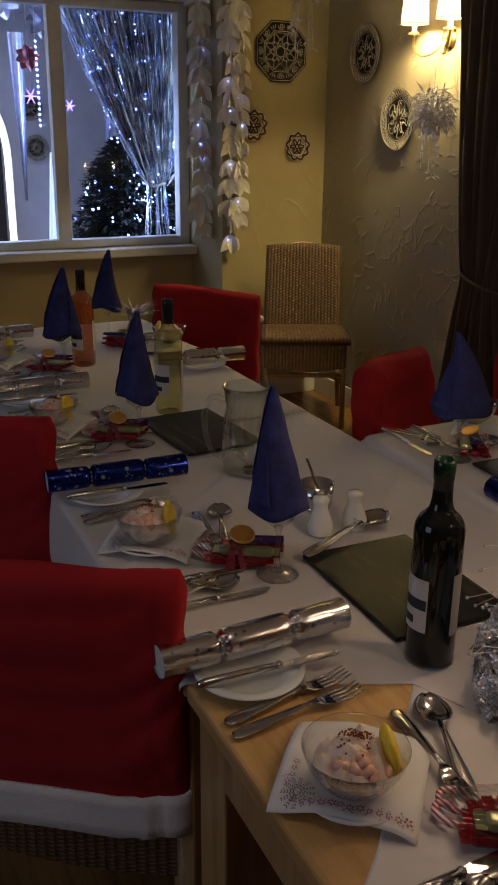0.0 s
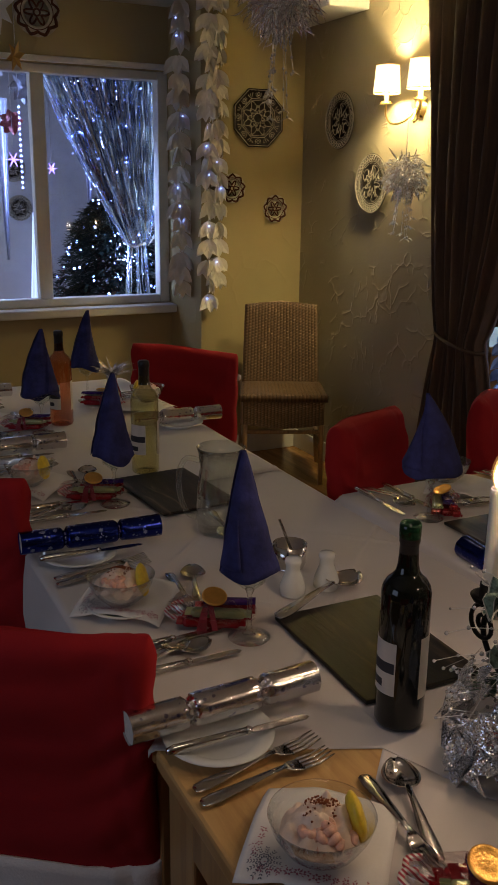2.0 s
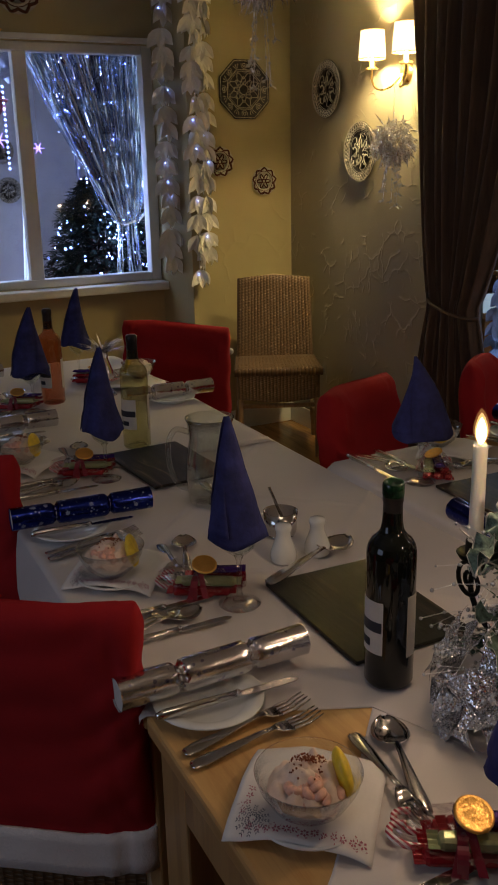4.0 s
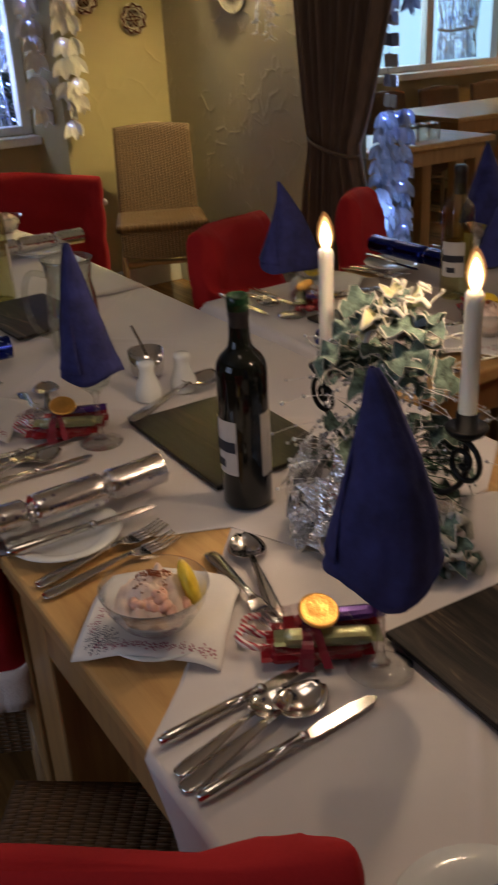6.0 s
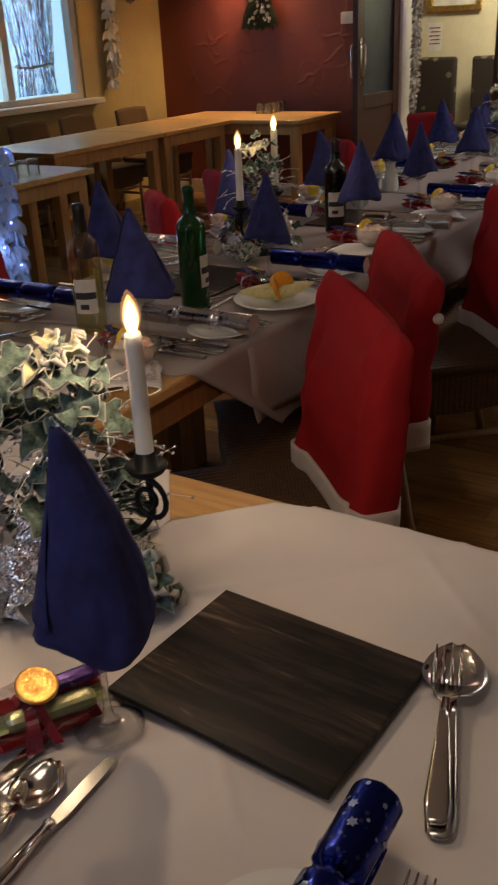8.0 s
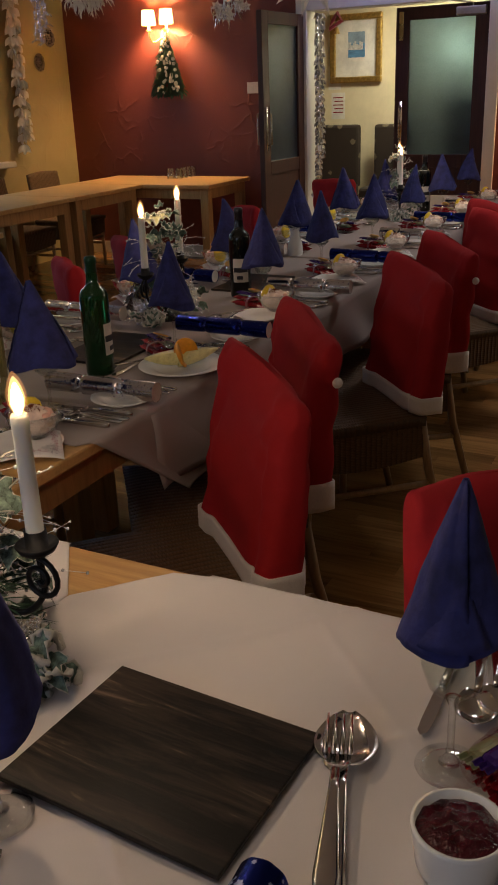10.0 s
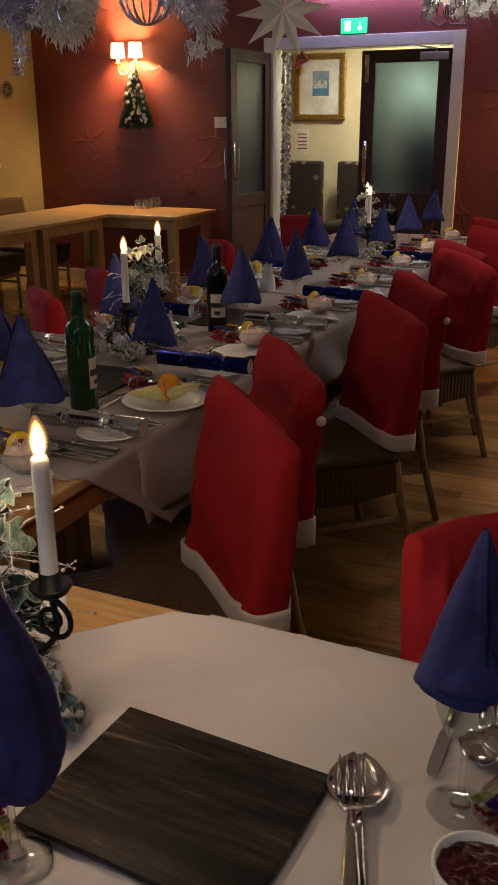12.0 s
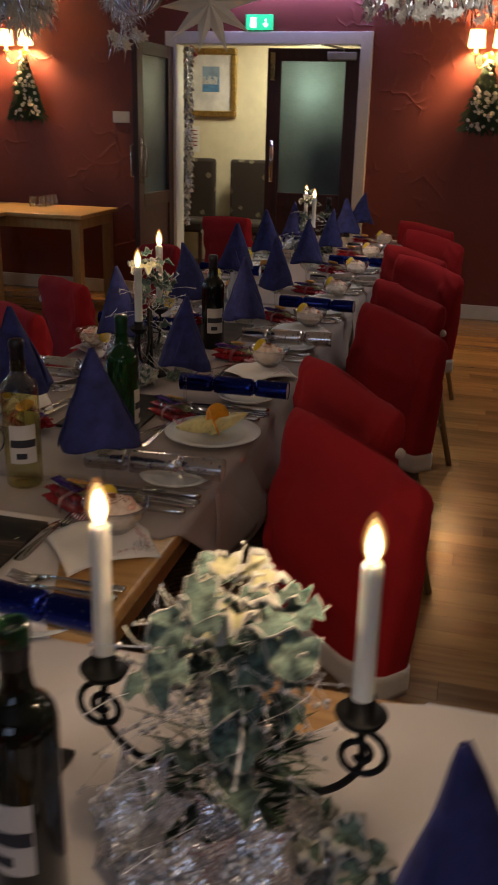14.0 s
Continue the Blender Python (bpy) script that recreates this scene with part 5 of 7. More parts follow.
# silver foil bauble ring
wb = thing("wire_bauble", "openwork silver wire bauble hanging from the ceiling", "bauble")
for k in range(9):
    a = k * math.pi / 9
    part("ring", tube([(0.085 * math.cos(t * math.pi / 12) * math.cos(a), 0.085 * math.cos(t * math.pi / 12) * math.sin(a), 0.085 * math.sin(t * math.pi / 12)) for t in range(25)], 0.0035, 5, None, False), WIRE, wb)
part("hanger", tube([(0, 0, 0.085), (0, 0, TOP - 1.83)], 0.0015, 4), WIRE, wb)
wb.location = (2.85, 1.61, 1.83)

# switch, exit sign, notices
sw = thing("light_switch", "white double wall switch on the red wall", "switch")
part("plate", boxed(XE - 0.012, XE - 0.001, 3.45, 3.595, 1.40, 1.488, bevel=0.003), WHITE_PAINT, sw)
for y in (3.49, 3.555):
    part("rocker", boxed(XE - 0.018, XE - 0.0125, y - 0.012, y + 0.012, 1.425, 1.465, bevel=0.002), WHITE_PAINT, sw)
ex = thing("exit_sign", "green lit emergency exit sign with white symbols above the doorway", "exit sign")
part("case", boxed(XE - 0.022, XE - 0.001, 2.27, 2.48, 2.092, 2.20, bevel=0.003), EXIT_GREEN, ex)
bm = bmesh.new()
box(bm, XE - 0.0245, XE - 0.0225, 2.32, 2.328, 2.125, 2.17)
v = [bm.verts.new(c) for c in ((XE - 0.0245, 2.30, 2.135), (XE - 0.0245, 2.348, 2.135), (XE - 0.0245, 2.324, 2.108))]
bm.faces.new(v)
part("arrow", bm, EXIT_WHITE, ex)
bm = bmesh.new()
box(bm, XE - 0.0245, XE - 0.0225, 2.40, 2.445, 2.11, 2.18)
part("doorway_symbol", bm, EXIT_WHITE, ex)
lamp("purple_strip", "AREA", (XE - 0.10, 2.1, 2.43), 7.0, (0.52, 0.50, 1.0), 1.3, (XE, 2.1, 2.34), 0.04)

# hall things seen through the doorway
pic = thing("picture", "blue seascape print in a wide gilt frame on the hall wall", "picture")
bm = bmesh.new()
py0, py1, pz0, pz1, px = 3.14, 3.70, 1.46, 2.11, 9.5
for a in ((py0, py1, pz1 - 0.06, pz1), (py0, py1, pz0, pz0 + 0.06), (py0, py0 + 0.06, pz0 + 0.06, pz1 - 0.06), (py1 - 0.06, py1, pz0 + 0.06, pz1 - 0.06)):
    box(bm, px - 0.045, px - 0.001, *a, 0.012)
part("frame", bm, GILT, pic)
part("mount", boxed(px - 0.018, px - 0.002, py0 + 0.055, py1 - 0.055, pz0 + 0.055, pz1 - 0.055), CARD, pic)
py, pz, pw, ph = 3.325, 1.70, 0.18, 0.24
SEA = M("print_sea", (0.10, 0.24, 0.42), 0.6, var=0.35, scale=14, stretch=(1, 1, 4))
part("print", boxed(px - 0.021, px - 0.0185, py, py + pw, pz, pz + ph), SEA, pic, "blue seascape print")
part("print_sky", boxed(px - 0.0225, px - 0.0212, py, py + pw, pz + ph * 0.55, pz + ph), M("print_sky", (0.24, 0.33, 0.42), 0.6, var=0.3, scale=9), pic)
bm = bmesh.new()
for k in range(9):
    lo = pz + ph * 0.3
    box(bm, px - 0.0240, px - 0.0227, py + 0.02 + 0.018 * k, py + 0.039 + 0.018 * k, lo, lo + ph * (0.18 + 0.16 * math.sin(1 + k * 0.9) ** 2))
part("print_shore", bm, M("print_shore", (0.52, 0.52, 0.50), 0.6, var=0.4, scale=40), pic)
part("bow", tube([(px - 0.05, 3.66, 2.06), (px - 0.08, 3.60, 2.12), (px - 0.06, 3.56, 2.05), (px - 0.08, 3.68, 1.98), (px - 0.05, 3.66, 2.06)], 0.022, 8), ORGANZA, pic, "dark red bow with a gold bell")
part("bell", lathe([(0.035, 0), (0.022, 0.03), (0.015, 0.06), (0, 0.065)], 16, None, Matrix.Translation((px - 0.07, 3.61, 1.93))), BRASS, pic, smooth=True)
for k, (y, z, w, h) in enumerate(((3.62, 1.24, 0.15, 0.26), (3.66, 1.65, 0.14, 0.5))):
    nt = thing("notice", "white printed notice pinned on the hall wall", "notice", "notices")
    part("sheet", boxed(9.497, 9.4995, y - w / 2, y + w / 2, z - h / 2, z + h / 2), CARD, nt)
    bm = bmesh.new()
    for i in range(5):
        box(bm, 9.4955, 9.4968, y - w * 0.38, y + w * (0.38 - 0.1 * (i % 2)), z + h * (0.32 - 0.14 * i) - 0.006, z + h * (0.32 - 0.14 * i) + 0.004)
    part("printed_bar", bm, RED_WRAP if k == 0 else INK, nt)


def hall_chair(label, x, y):
    c = thing("upholstered_chair", label, "chair", "hall chairs")
    fab = bpy.data.materials.get("spotted_brown_fabric") or spotted("spotted_brown_fabric", (0.030, 0.020, 0.014), (0.16, 0.13, 0.085), 7.0, 0.34, 0.85, 0.0)
    part("backrest", boxed(-0.04, 0.05, -0.22, 0.22, 0.44, 1.06, bevel=0.03), fab, c)
    part("seat", boxed(-0.46, -0.04, -0.23, 0.23, 0.36, 0.48, bevel=0.03), fab, c)
    for a in (-0.42, 0.01):
        for b in (-0.2, 0.17):
            part("leg", boxed(a, a + 0.035, b, b + 0.035, 0, 0.36), DARK_WOOD, c)
    c.location = (x, y, 0)
    return c


hl = thing("wall_globe", "round lit globe lamp on the hall wall", "wall lamp")
part("globe", ball(bmesh.new(), (9.36, 2.32, 1.74), 0.11, 20), glow("lit_opal_globe", (0.95, 1.0, 0.66), 10.0), hl, smooth=True)
part("arm", tube([(9.499, 2.32, 1.60), (9.36, 2.32, 1.60), (9.36, 2.32, 1.635)], 0.012, 8), BRASS, hl)
# stand-in for an unidentified dark blue shape blurred by the door glass
cb = thing("hall_cabinet", "tall blue-grey cabinet standing in for a blurred shape in the hall", "cabinet")
BLUE_GREY = M("blue_grey_paint", (0.045, 0.065, 0.115), 0.5, var=0.2, scale=4)
part("body", boxed(8.55, 8.95, 1.62, 2.24, 0.05, 1.36, bevel=0.008), BLUE_GREY, cb)
part("plinth", boxed(8.58, 8.95, 1.64, 2.22, 0.0, 0.05), DARK_WOOD, cb)
for y in (1.63, 1.935):
    part("door", boxed(8.53, 8.549, y, y + 0.295, 0.08, 1.33, bevel=0.004), BLUE_GREY, cb)
hall_chair("brown spotted fabric dining chair by the hall wall", 9.3, 3.52)
hall_chair("brown spotted fabric dining chair by the hall wall", 9.3, 2.92)


def tumblers(label, x, y, z, n, seed):
    for k in range(n):
        g = thing("tumbler", label, "glass", "upturned tumblers")
        part("body", lathe([(0.034, 0), (0.030, 0.085), (0, 0.086), (0, 0.080), (0.027, 0.078), (0.032, 0.0), (0.034, 0)], 16), TUMBLER_GLASS, g, smooth=True)
        g.location = (x + 0.075 * (k % 4), y + 0.08 * (k // 4), z)


tumblers("clear glass tumbler upturned on the bare table", 3.38, 3.52, TT, 6, 1)
tumblers("clear glass tumbler upturned on the bare table", 6.85, 4.02, TT, 5, 2)

# pale drape and fairy strings behind the left pane; the drape's light is glow
dr = thing("voile_curtain", "white voile curtain, its lit look put in as glow", "curtain")
part("drape", sheet(lambda u, v: (1.60 + 0.16 * u * (1.0 - 0.6 * v) + 0.09 * v, 7.2 + 0.025 * math.sin(u * 30), 0.005 + 1.30 * v), 40, 10), glow("voile_glow", (0.66, 0.76, 1.0), 0.6), dr)
dr = thing("arched_screen", "white arch round a dark recess, its brightness put in as glow", "screen")
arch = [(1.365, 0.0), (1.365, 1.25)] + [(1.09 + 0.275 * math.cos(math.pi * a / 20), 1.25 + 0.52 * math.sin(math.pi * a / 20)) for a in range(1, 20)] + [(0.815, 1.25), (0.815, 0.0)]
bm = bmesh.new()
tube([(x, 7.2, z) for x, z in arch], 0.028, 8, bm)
# the arch's brightness comes from glow set on the frame itself
part("frame", bm, glow("white_arch_glow", (0.86, 0.90, 1.0), 1.5), dr)
part("recess", boxed(0.83, 1.35, 7.36, 7.385, 0.0, 1.62, bevel=0.01), M("recess_black", (0.015, 0.014, 0.016), 0.8), dr, "dark back of the recess")
st = thing("light_string", "string of small round blue-white lights", "light string")
bm = bmesh.new()
for k in range(16):
    ball(bm, (1.20, 5.3, 1.49 + 0.029 * k), 0.007, 6)
tagged(part("bulb", bm, LED, st), kind="stuff")
part("cord", tube([(1.20, 5.305, 1.47), (1.20, 5.305, 2.44)], 0.0015, 4), WIRE, st)
fl = thing("fairy_lights", "scattered cool fairy lights among the foil strips", "fairy lights")
bm = bmesh.new()
rnd = random.Random(8)
for k in range(110):
    z = rnd.uniform(0.95, 2.15)
    half = 0.08 + 0.32 * max(0.0, z - 1.15)
    ball(bm, (1.78 - 0.1 * max(0.0, z - 1.15) + rnd.uniform(-half, half), 5.27 + rnd.uniform(-0.05, 0.05), z), rnd.uniform(0.003, 0.006), 6)
tagged(part("bulb", bm, LED, fl), kind="stuff")
part("cord", tube([(1.72 + 0.04 * math.sin(k), 5.33, 2.43 - 0.09 * k) for k in range(16)], 0.001, 4), WIRE, fl)

# paper ornaments hanging behind the other pane
for k, (x, z, r, col) in enumerate(((1.05, 2.02, 0.10, (0.16, 0.15, 0.17)), (0.975, 1.825, 0.075, (0.16, 0.022, 0.02)), (0.86, 2.12, 0.12, (0.50, 0.50, 0.56)), (1.20, 2.16, 0.07, (0.40, 0.42, 0.5)))):
    o = thing("paper_pinwheel", "folded paper pinwheel hanging in the back room", "pinwheel", "paper pinwheels")
    for q in range(8):
        a = q * math.pi / 4 + k
        bm = leaf(bmesh.new(), (0, 0, 0), (math.cos(a), 0.15 * (-1) ** q, math.sin(a)), (0, -1, 0.2), r, r * 0.75, 0.5)
        part("blade", bm, bpy.data.materials.get("pinwheel_paper_" + "abcd"[k]) or M("pinwheel_paper_" + "abcd"[k], col, 0.5, 0.2, var=0.3), o)
    part("hanger", tube([(0, 0, 0), (0, 0, 2.44 - z)], 0.001, 4), WIRE, o)
    o.location = (x * 1.25, 5.6, z * 1.02)
for x, z0, z1 in ((1.28, 1.02, 2.05), (1.86, 1.25, 2.2)):
    o = thing("icicle_hanging", "long pale lavender foil icicle hanging in the back room", "hanging decoration", "icicles")
    part("icicle", sheet(lambda u, v: ((u - 0.5) * 0.10 * (0.15 + 0.85 * v), 0.012 * math.sin(u * 9), z0 + (z1 - z0) * v), 10, 12, 0.002), M("lavender_foil", (0.50, 0.50, 0.62), 0.35, 0.5, var=0.25, scale=30), o)
    part("hanger", tube([(0, 0, z1), (0, 0, 2.44)], 0.001, 4), WIRE, o)
    o.location = (x, 6.2, 0)

VIOLET = glow("violet_led", (0.42, 0.26, 1.0), 3.0)
for x, z, r in ((1.156, 1.643, 0.045), (1.372, 1.598, 0.035)):
    o = thing("star_light", "small violet star light hanging in the back room", "star light", "star lights")
    for q in range(6):
        a = q * math.pi / 3
        part("ray", tube([(0, 0, 0), (r * math.cos(a), 0, r * math.sin(a))], [0.006, 0.001], 5), VIOLET, o)
    part("hanger", tube([(0, 0, 0), (0, 0, 2.44 - z)], 0.001, 4), WIRE, o)
    o.location = (x, 5.3, z)

# ---------------------------------------------------------------- tableware (each built once at the table's top, z = 0)
STORE = []


def master(ob):
    STORE.append(ob)
    return ob


def put(ob, m, label=""):
    c = copy_thing(ob, m)
    if label:
        tagged(c, label)
    return c


def flat_piece(bm, rows, thick):
    """A long thin piece along +y; rows of (y, half width, z, dish)."""
    n = 6
    grid = []
    for y, w, z, dish in rows:
        grid.append([bm.verts.new((w * (2 * k / n - 1), y, z - dish * (1 - (2 * k / n - 1) ** 2))) for k in range(n + 1)])
    fs = [bm.faces.new((a[k], a[k + 1], b[k + 1], b[k])) for a, b in zip(grid, grid[1:]) for k in range(n)]
    bmesh.ops.recalc_face_normals(bm, faces=fs)
    if fs and fs[0].normal.z < 0:
        bmesh.ops.reverse_faces(bm, faces=fs)
    bmesh.ops.solidify(bm, geom=fs, thickness=thick)
    return bm


HANDLE = [(0.0, 0.0045, 0.003, 0), (0.004, 0.009, 0.003, -0.001), (0.02, 0.0105, 0.004, -0.0012), (0.06, 0.0075, 0.007, -0.001), (0.10, 0.0045, 0.011, -0.001), (0.125, 0.004, 0.012, -0.001)]


def spoon(label, size=1.0):
    s = thing("spoon", label, "spoon", "cutlery")
    part("handle", flat_piece(bmesh.new(), [(a * size, b * size, c * size, d) for a, b, c, d in HANDLE], 0.002), STEEL, s, smooth=True)
    bowl = []
    for i in range(11):
        t = i / 10
        w = 0.0245 * math.sin(math.pi * min(0.985, 0.10 + 0.88 * t)) ** 0.6
        bowl.append(((0.125 + 0.060 * t) * size, max(w, 0.003) * size, (0.012 - 0.004 * math.sin(t * 3.0)) * size, 0.009 * math.sin(math.pi * (0.08 + 0.84 * t)) * size))
    part("bowl", flat_piece(bmesh.new(), bowl, 0.0014), STEEL, s, smooth=True)
    return master(s)


def fork(label, size=1.0):
    s = thing("fork", label, "fork", "cutlery")
    part("handle", flat_piece(bmesh.new(), [(a * size, b * size, c * size, d) for a, b, c, d in HANDLE], 0.002), STEEL, s, smooth=True)
    part("head", flat_piece(bmesh.new(), [(0.122 * size, 0.004 * size, 0.012 * size, 0), (0.132 * size, 0.010 * size, 0.009 * size, 0.001), (0.15 * size, 0.0125 * size, 0.006 * size, 0.0015)], 0.0018), STEEL, s, smooth=True)
    for k in range(4):
        x = (-0.0108 + 0.0072 * k) * size
        bm = tube([(x, 0.148 * size, 0.006 * size), (x * 1.02, 0.17 * size, 0.006 * size), (x, 0.195 * size, 0.012 * size)], [0.0027, 0.0023, 0.0010], 6)
        part("tine", bm, STEEL, s, smooth=True)
    return master(s)


def knife(label, size=1.0):
    s = thing("knife", label, "knife", "cutlery")
    part("handle", tube([(0, 0.0, 0.006), (0, 0.01, 0.006), (0, 0.07, 0.006), (0, 0.116 * size, 0.006)], [0.004, 0.0068, 0.0062, 0.005], 10), STEEL, s, smooth=True)
    part("collar", tube([(0, 0.116 * size, 0.006), (0, 0.119 * size, 0.006), (0, 0.124 * size, 0.006)], [0.0055, 0.0065, 0.004], 10), STEEL, s, smooth=True)
    bm = bmesh.new()
    pts = [(0.122, -0.0045, 0.0045), (0.135, -0.0068, 0.0072), (0.185, -0.0068, 0.0078), (0.206, -0.0045, 0.0070), (0.212, 0.001, 0.003)]
    lo = [bm.verts.new((a, y * size, 0.0035)) for y, a, b in pts] + [bm.verts.new((b, y * size, 0.0035)) for y, a, b in reversed(pts)]
    f = bm.faces.new(lo)
    r = bmesh.ops.extrude_face_region(bm, geom=[f])
    bmesh.ops.translate(bm, verts=[v for v in r["geom"] if isinstance(v, bmesh.types.BMVert)], vec=(0, 0, 0.0014))
    bmesh.ops.recalc_face_normals(bm, faces=bm.faces)
    part("blade", bm, STEEL, s)
    return master(s)


SPOON = spoon("polished steel dessert spoon on the cloth")
SPOON_S = spoon("polished steel soup spoon on the cloth", 0.80)
FORK = fork("polished steel table fork on the cloth")
KNIFE = knife("polished steel table knife on the cloth")


def plate(label, r, name="plate", category="plate"):
    p = part(name, lathe([(0, 0.0), (r * 0.6, 0.0), (r * 0.62, 0.004), (r * 0.98, 0.013), (r, 0.0145), (r * 0.985, 0.0165), (r * 0.66, 0.008), (r * 0.58, 0.0045), (0, 0.004)], 40), PORCELAIN, smooth=True)
    return master(tagged(p, label, category, "plates"))


SIDE_PLATE = plate("white porcelain side plate on the cloth", 0.078, "side_plate")
SAUCER = plate("white porcelain plate under a paper napkin", 0.068)
BIG_PLATE = plate("white porcelain starter plate on the cloth", 0.115)


def cracker(label, foil, seed, flakes=0):
    """Paper cracker along +y, centred: barrel, two tied necks, flared open ends."""
    c = thing("christmas_cracker", label, "christmas cracker", "crackers")
    rnd = random.Random(seed)

    def ripple(u, v, prof):
        k = v * (len(prof) - 1)
        i = min(int(k), len(prof) - 2)
        f = k - i
        y = prof[i][0] + (prof[i + 1][0] - prof[i][0]) * f
        r = prof[i][1] + (prof[i + 1][1] - prof[i][1]) * f
        pleat = prof[i][2] + (prof[i + 1][2] - prof[i][2]) * f
        a = 2 * math.pi * u
        r *= 1 + pleat * math.sin(a * 9 + seed) + 0.008 * noise.noise(Vector((math.cos(a) * 3, y * 50, seed)))
        return (r * math.cos(a), y, r * math.sin(a))

    barrel = [(-0.056, 0.0125, 0.2), (-0.050, 0.022, 0.06), (-0.046, 0.0235, 0.0), (0.0, 0.0235, 0.0), (0.046, 0.0235, 0.0), (0.050, 0.022, 0.06), (0.056, 0.0125, 0.2)]
    part("barrel", sheet(lambda u, v: ripple(u, v, barrel), 36, 24), foil, c, smooth=True)
    for s in (-1, 1):
        end = [(s * 0.056, 0.0125, 0.2), (s * 0.063, 0.021, 0.07), (s * 0.069, 0.0225, 0.01), (s * 0.10, 0.0228, 0.0), (s * 0.146, 0.0232, 0.015)]
        part("end", sheet(lambda u, v: ripple(u, v, end), 36, 18), foil, c, smooth=True)
        part("lining", lathe([(0, 0.0), (0.0229, 0.0)], 36, None, pose(0, s * 0.1435, 0, 90)), CARD, c)
        part("ribbon", tube([(0.0132 * math.cos(a * math.pi / 8), s * 0.0565, 0.0132 * math.sin(a * math.pi / 8)) for a in range(17)], 0.0015, 5, None, False), WIRE, c)
    if flakes:
        bm = bmesh.new()
        for k in range(flakes):
            y = rnd.choice((rnd.uniform(-0.044, 0.044), rnd.uniform(0.072, 0.143), rnd.uniform(-0.143, -0.072)))
            a, L = rnd.uniform(0, 6.28), rnd.choice((0.0022, 0.003, 0.0055))
            for q in range(6):
                e = q * math.pi / 3
                p, w = Vector((math.cos(e), math.sin(e))), Vector((-math.sin(e), math.cos(e))) * 0.16 * L
                vs = []
                for d in (w, p * L * 0.55 + w * 1.8, p * L, p * L * 0.55 - w * 1.8, -w):
                    b = a + d.x / 0.0240
                    vs.append(bm.verts.new((0.0240 * math.cos(b), y + d.y, 0.0240 * math.sin(b))))
                bm.faces.new(vs)
        tagged(part("snowflake_print", bm, FLAKE_INK, c, "silver printed snowflakes"), kind="stuff")
    return master(c)


CRACKER_S = cracker("silver foil christmas cracker lying on a side plate", SILVER_FOIL, 1)
CRACKER_B = cracker("shiny blue christmas cracker with snowflakes on a side plate", BLUE_FOIL, 2, 100)
CRACKER_P = cracker("plain shiny blue christmas cracker lying on a side plate", BLUE_FOIL, 3)


def glass_with_napkin(label, seed, lean=(0.0, 0.0), wide=0.053, high=0.205, power=0.86, dip=0.032):
    """Stemmed wine glass capped by a tall folded napkin cone."""
    g = thing("wine_glass", "clear stemmed wine glass holding a napkin", "wine glass", "wine glasses")
    prof = [(0, 0.002), (0.034, 0.001), (0.036, 0.003), (0.02, 0.007), (0.006, 0.014), (0.004, 0.03), (0.004, 0.08), (0.008, 0.09), (0.026, 0.105), (0.034, 0.13), (0.034, 0.16), (0.030, 0.185),
            (0.029, 0.185), (0.0325, 0.16), (0.0325, 0.13), (0.025, 0.107), (0.006, 0.094), (0, 0.093)]
    part("foot", lathe(prof[:4] + [(0, 0.008)], 28), JUG_GLASS, g, smooth=True)
    part("stem", lathe([(0, 0.0085), (0.012, 0.009)] + prof[4:8] + [(0, 0.0925)], 16), JUG_GLASS, g, smooth=True)
    part("bowl", lathe(prof[7:], 28), GLASS, g, smooth=True)
    n = thing("napkin", label, "napkin", "folded napkins")

    def fn(u, v):
        a = 2 * math.pi * u * 1.08
        r = wide * (1 - v) ** power * (1 + 0.05 * math.sin(a * 2 + seed) + 0.10 * max(0, math.sin(a - 1 + seed)) * (1 - v)) + 0.003 + 0.004 * max(0, u - 0.92) / 0.08
        r *= 1 + 0.05 * noise.noise(Vector((math.cos(a) * 2, math.sin(a) * 2, v * 5 + seed))) + 0.05 * (0.3 - abs(noise.noise(Vector((math.cos(a) * 4 + v * 3, math.sin(a) * 4, v * 7 - seed)))))
        r *= 1 + 0.06 * (0.3 - abs(noise.noise(Vector((math.cos(a) * 2 + v, math.sin(a) * 2, v * 3 + seed * 3))))) 
        corner = 1 - abs(((a - seed * 2) / math.pi) % 2 - 1)
        z = 0.128 + high * v - (dip * corner ** 1.5 - 0.006 * math.sin(3 * a + seed)) * (1 - v) ** 2
        r *= 1.03 - 0.09 * abs(math.sin(1.5 * a + seed)) * (1 - 0.4 * v)
        bow = math.sin(math.pi * v) * 0.006
        return (r * math.cos(a) + lean[0] * v * v + bow, r * math.sin(a) * 0.92 + lean[1] * v * v, z)

    part("cone", sheet(fn, 64, 24, 0.0012), BLUE_PAPER, n, smooth=True)

    def flap(u, v):
        a = 2.2 + seed + (u - 0.5) * 1.9 * (1 - 0.7 * v)
        r = wide * (1 - 0.8 * v) ** power + 0.003 + 0.002 * math.sin(math.pi * u)
        return (r * math.cos(a) + lean[0] * v * v * 0.5, r * math.sin(a) * 0.94 + lean[1] * v * v * 0.5, 0.134 + high * 0.70 * v + 0.004 * math.sin(a))

    part("fold", sheet(flap, 14, 14, 0.001), BLUE_PAPER, n, smooth=True)
    return master(g), master(n)


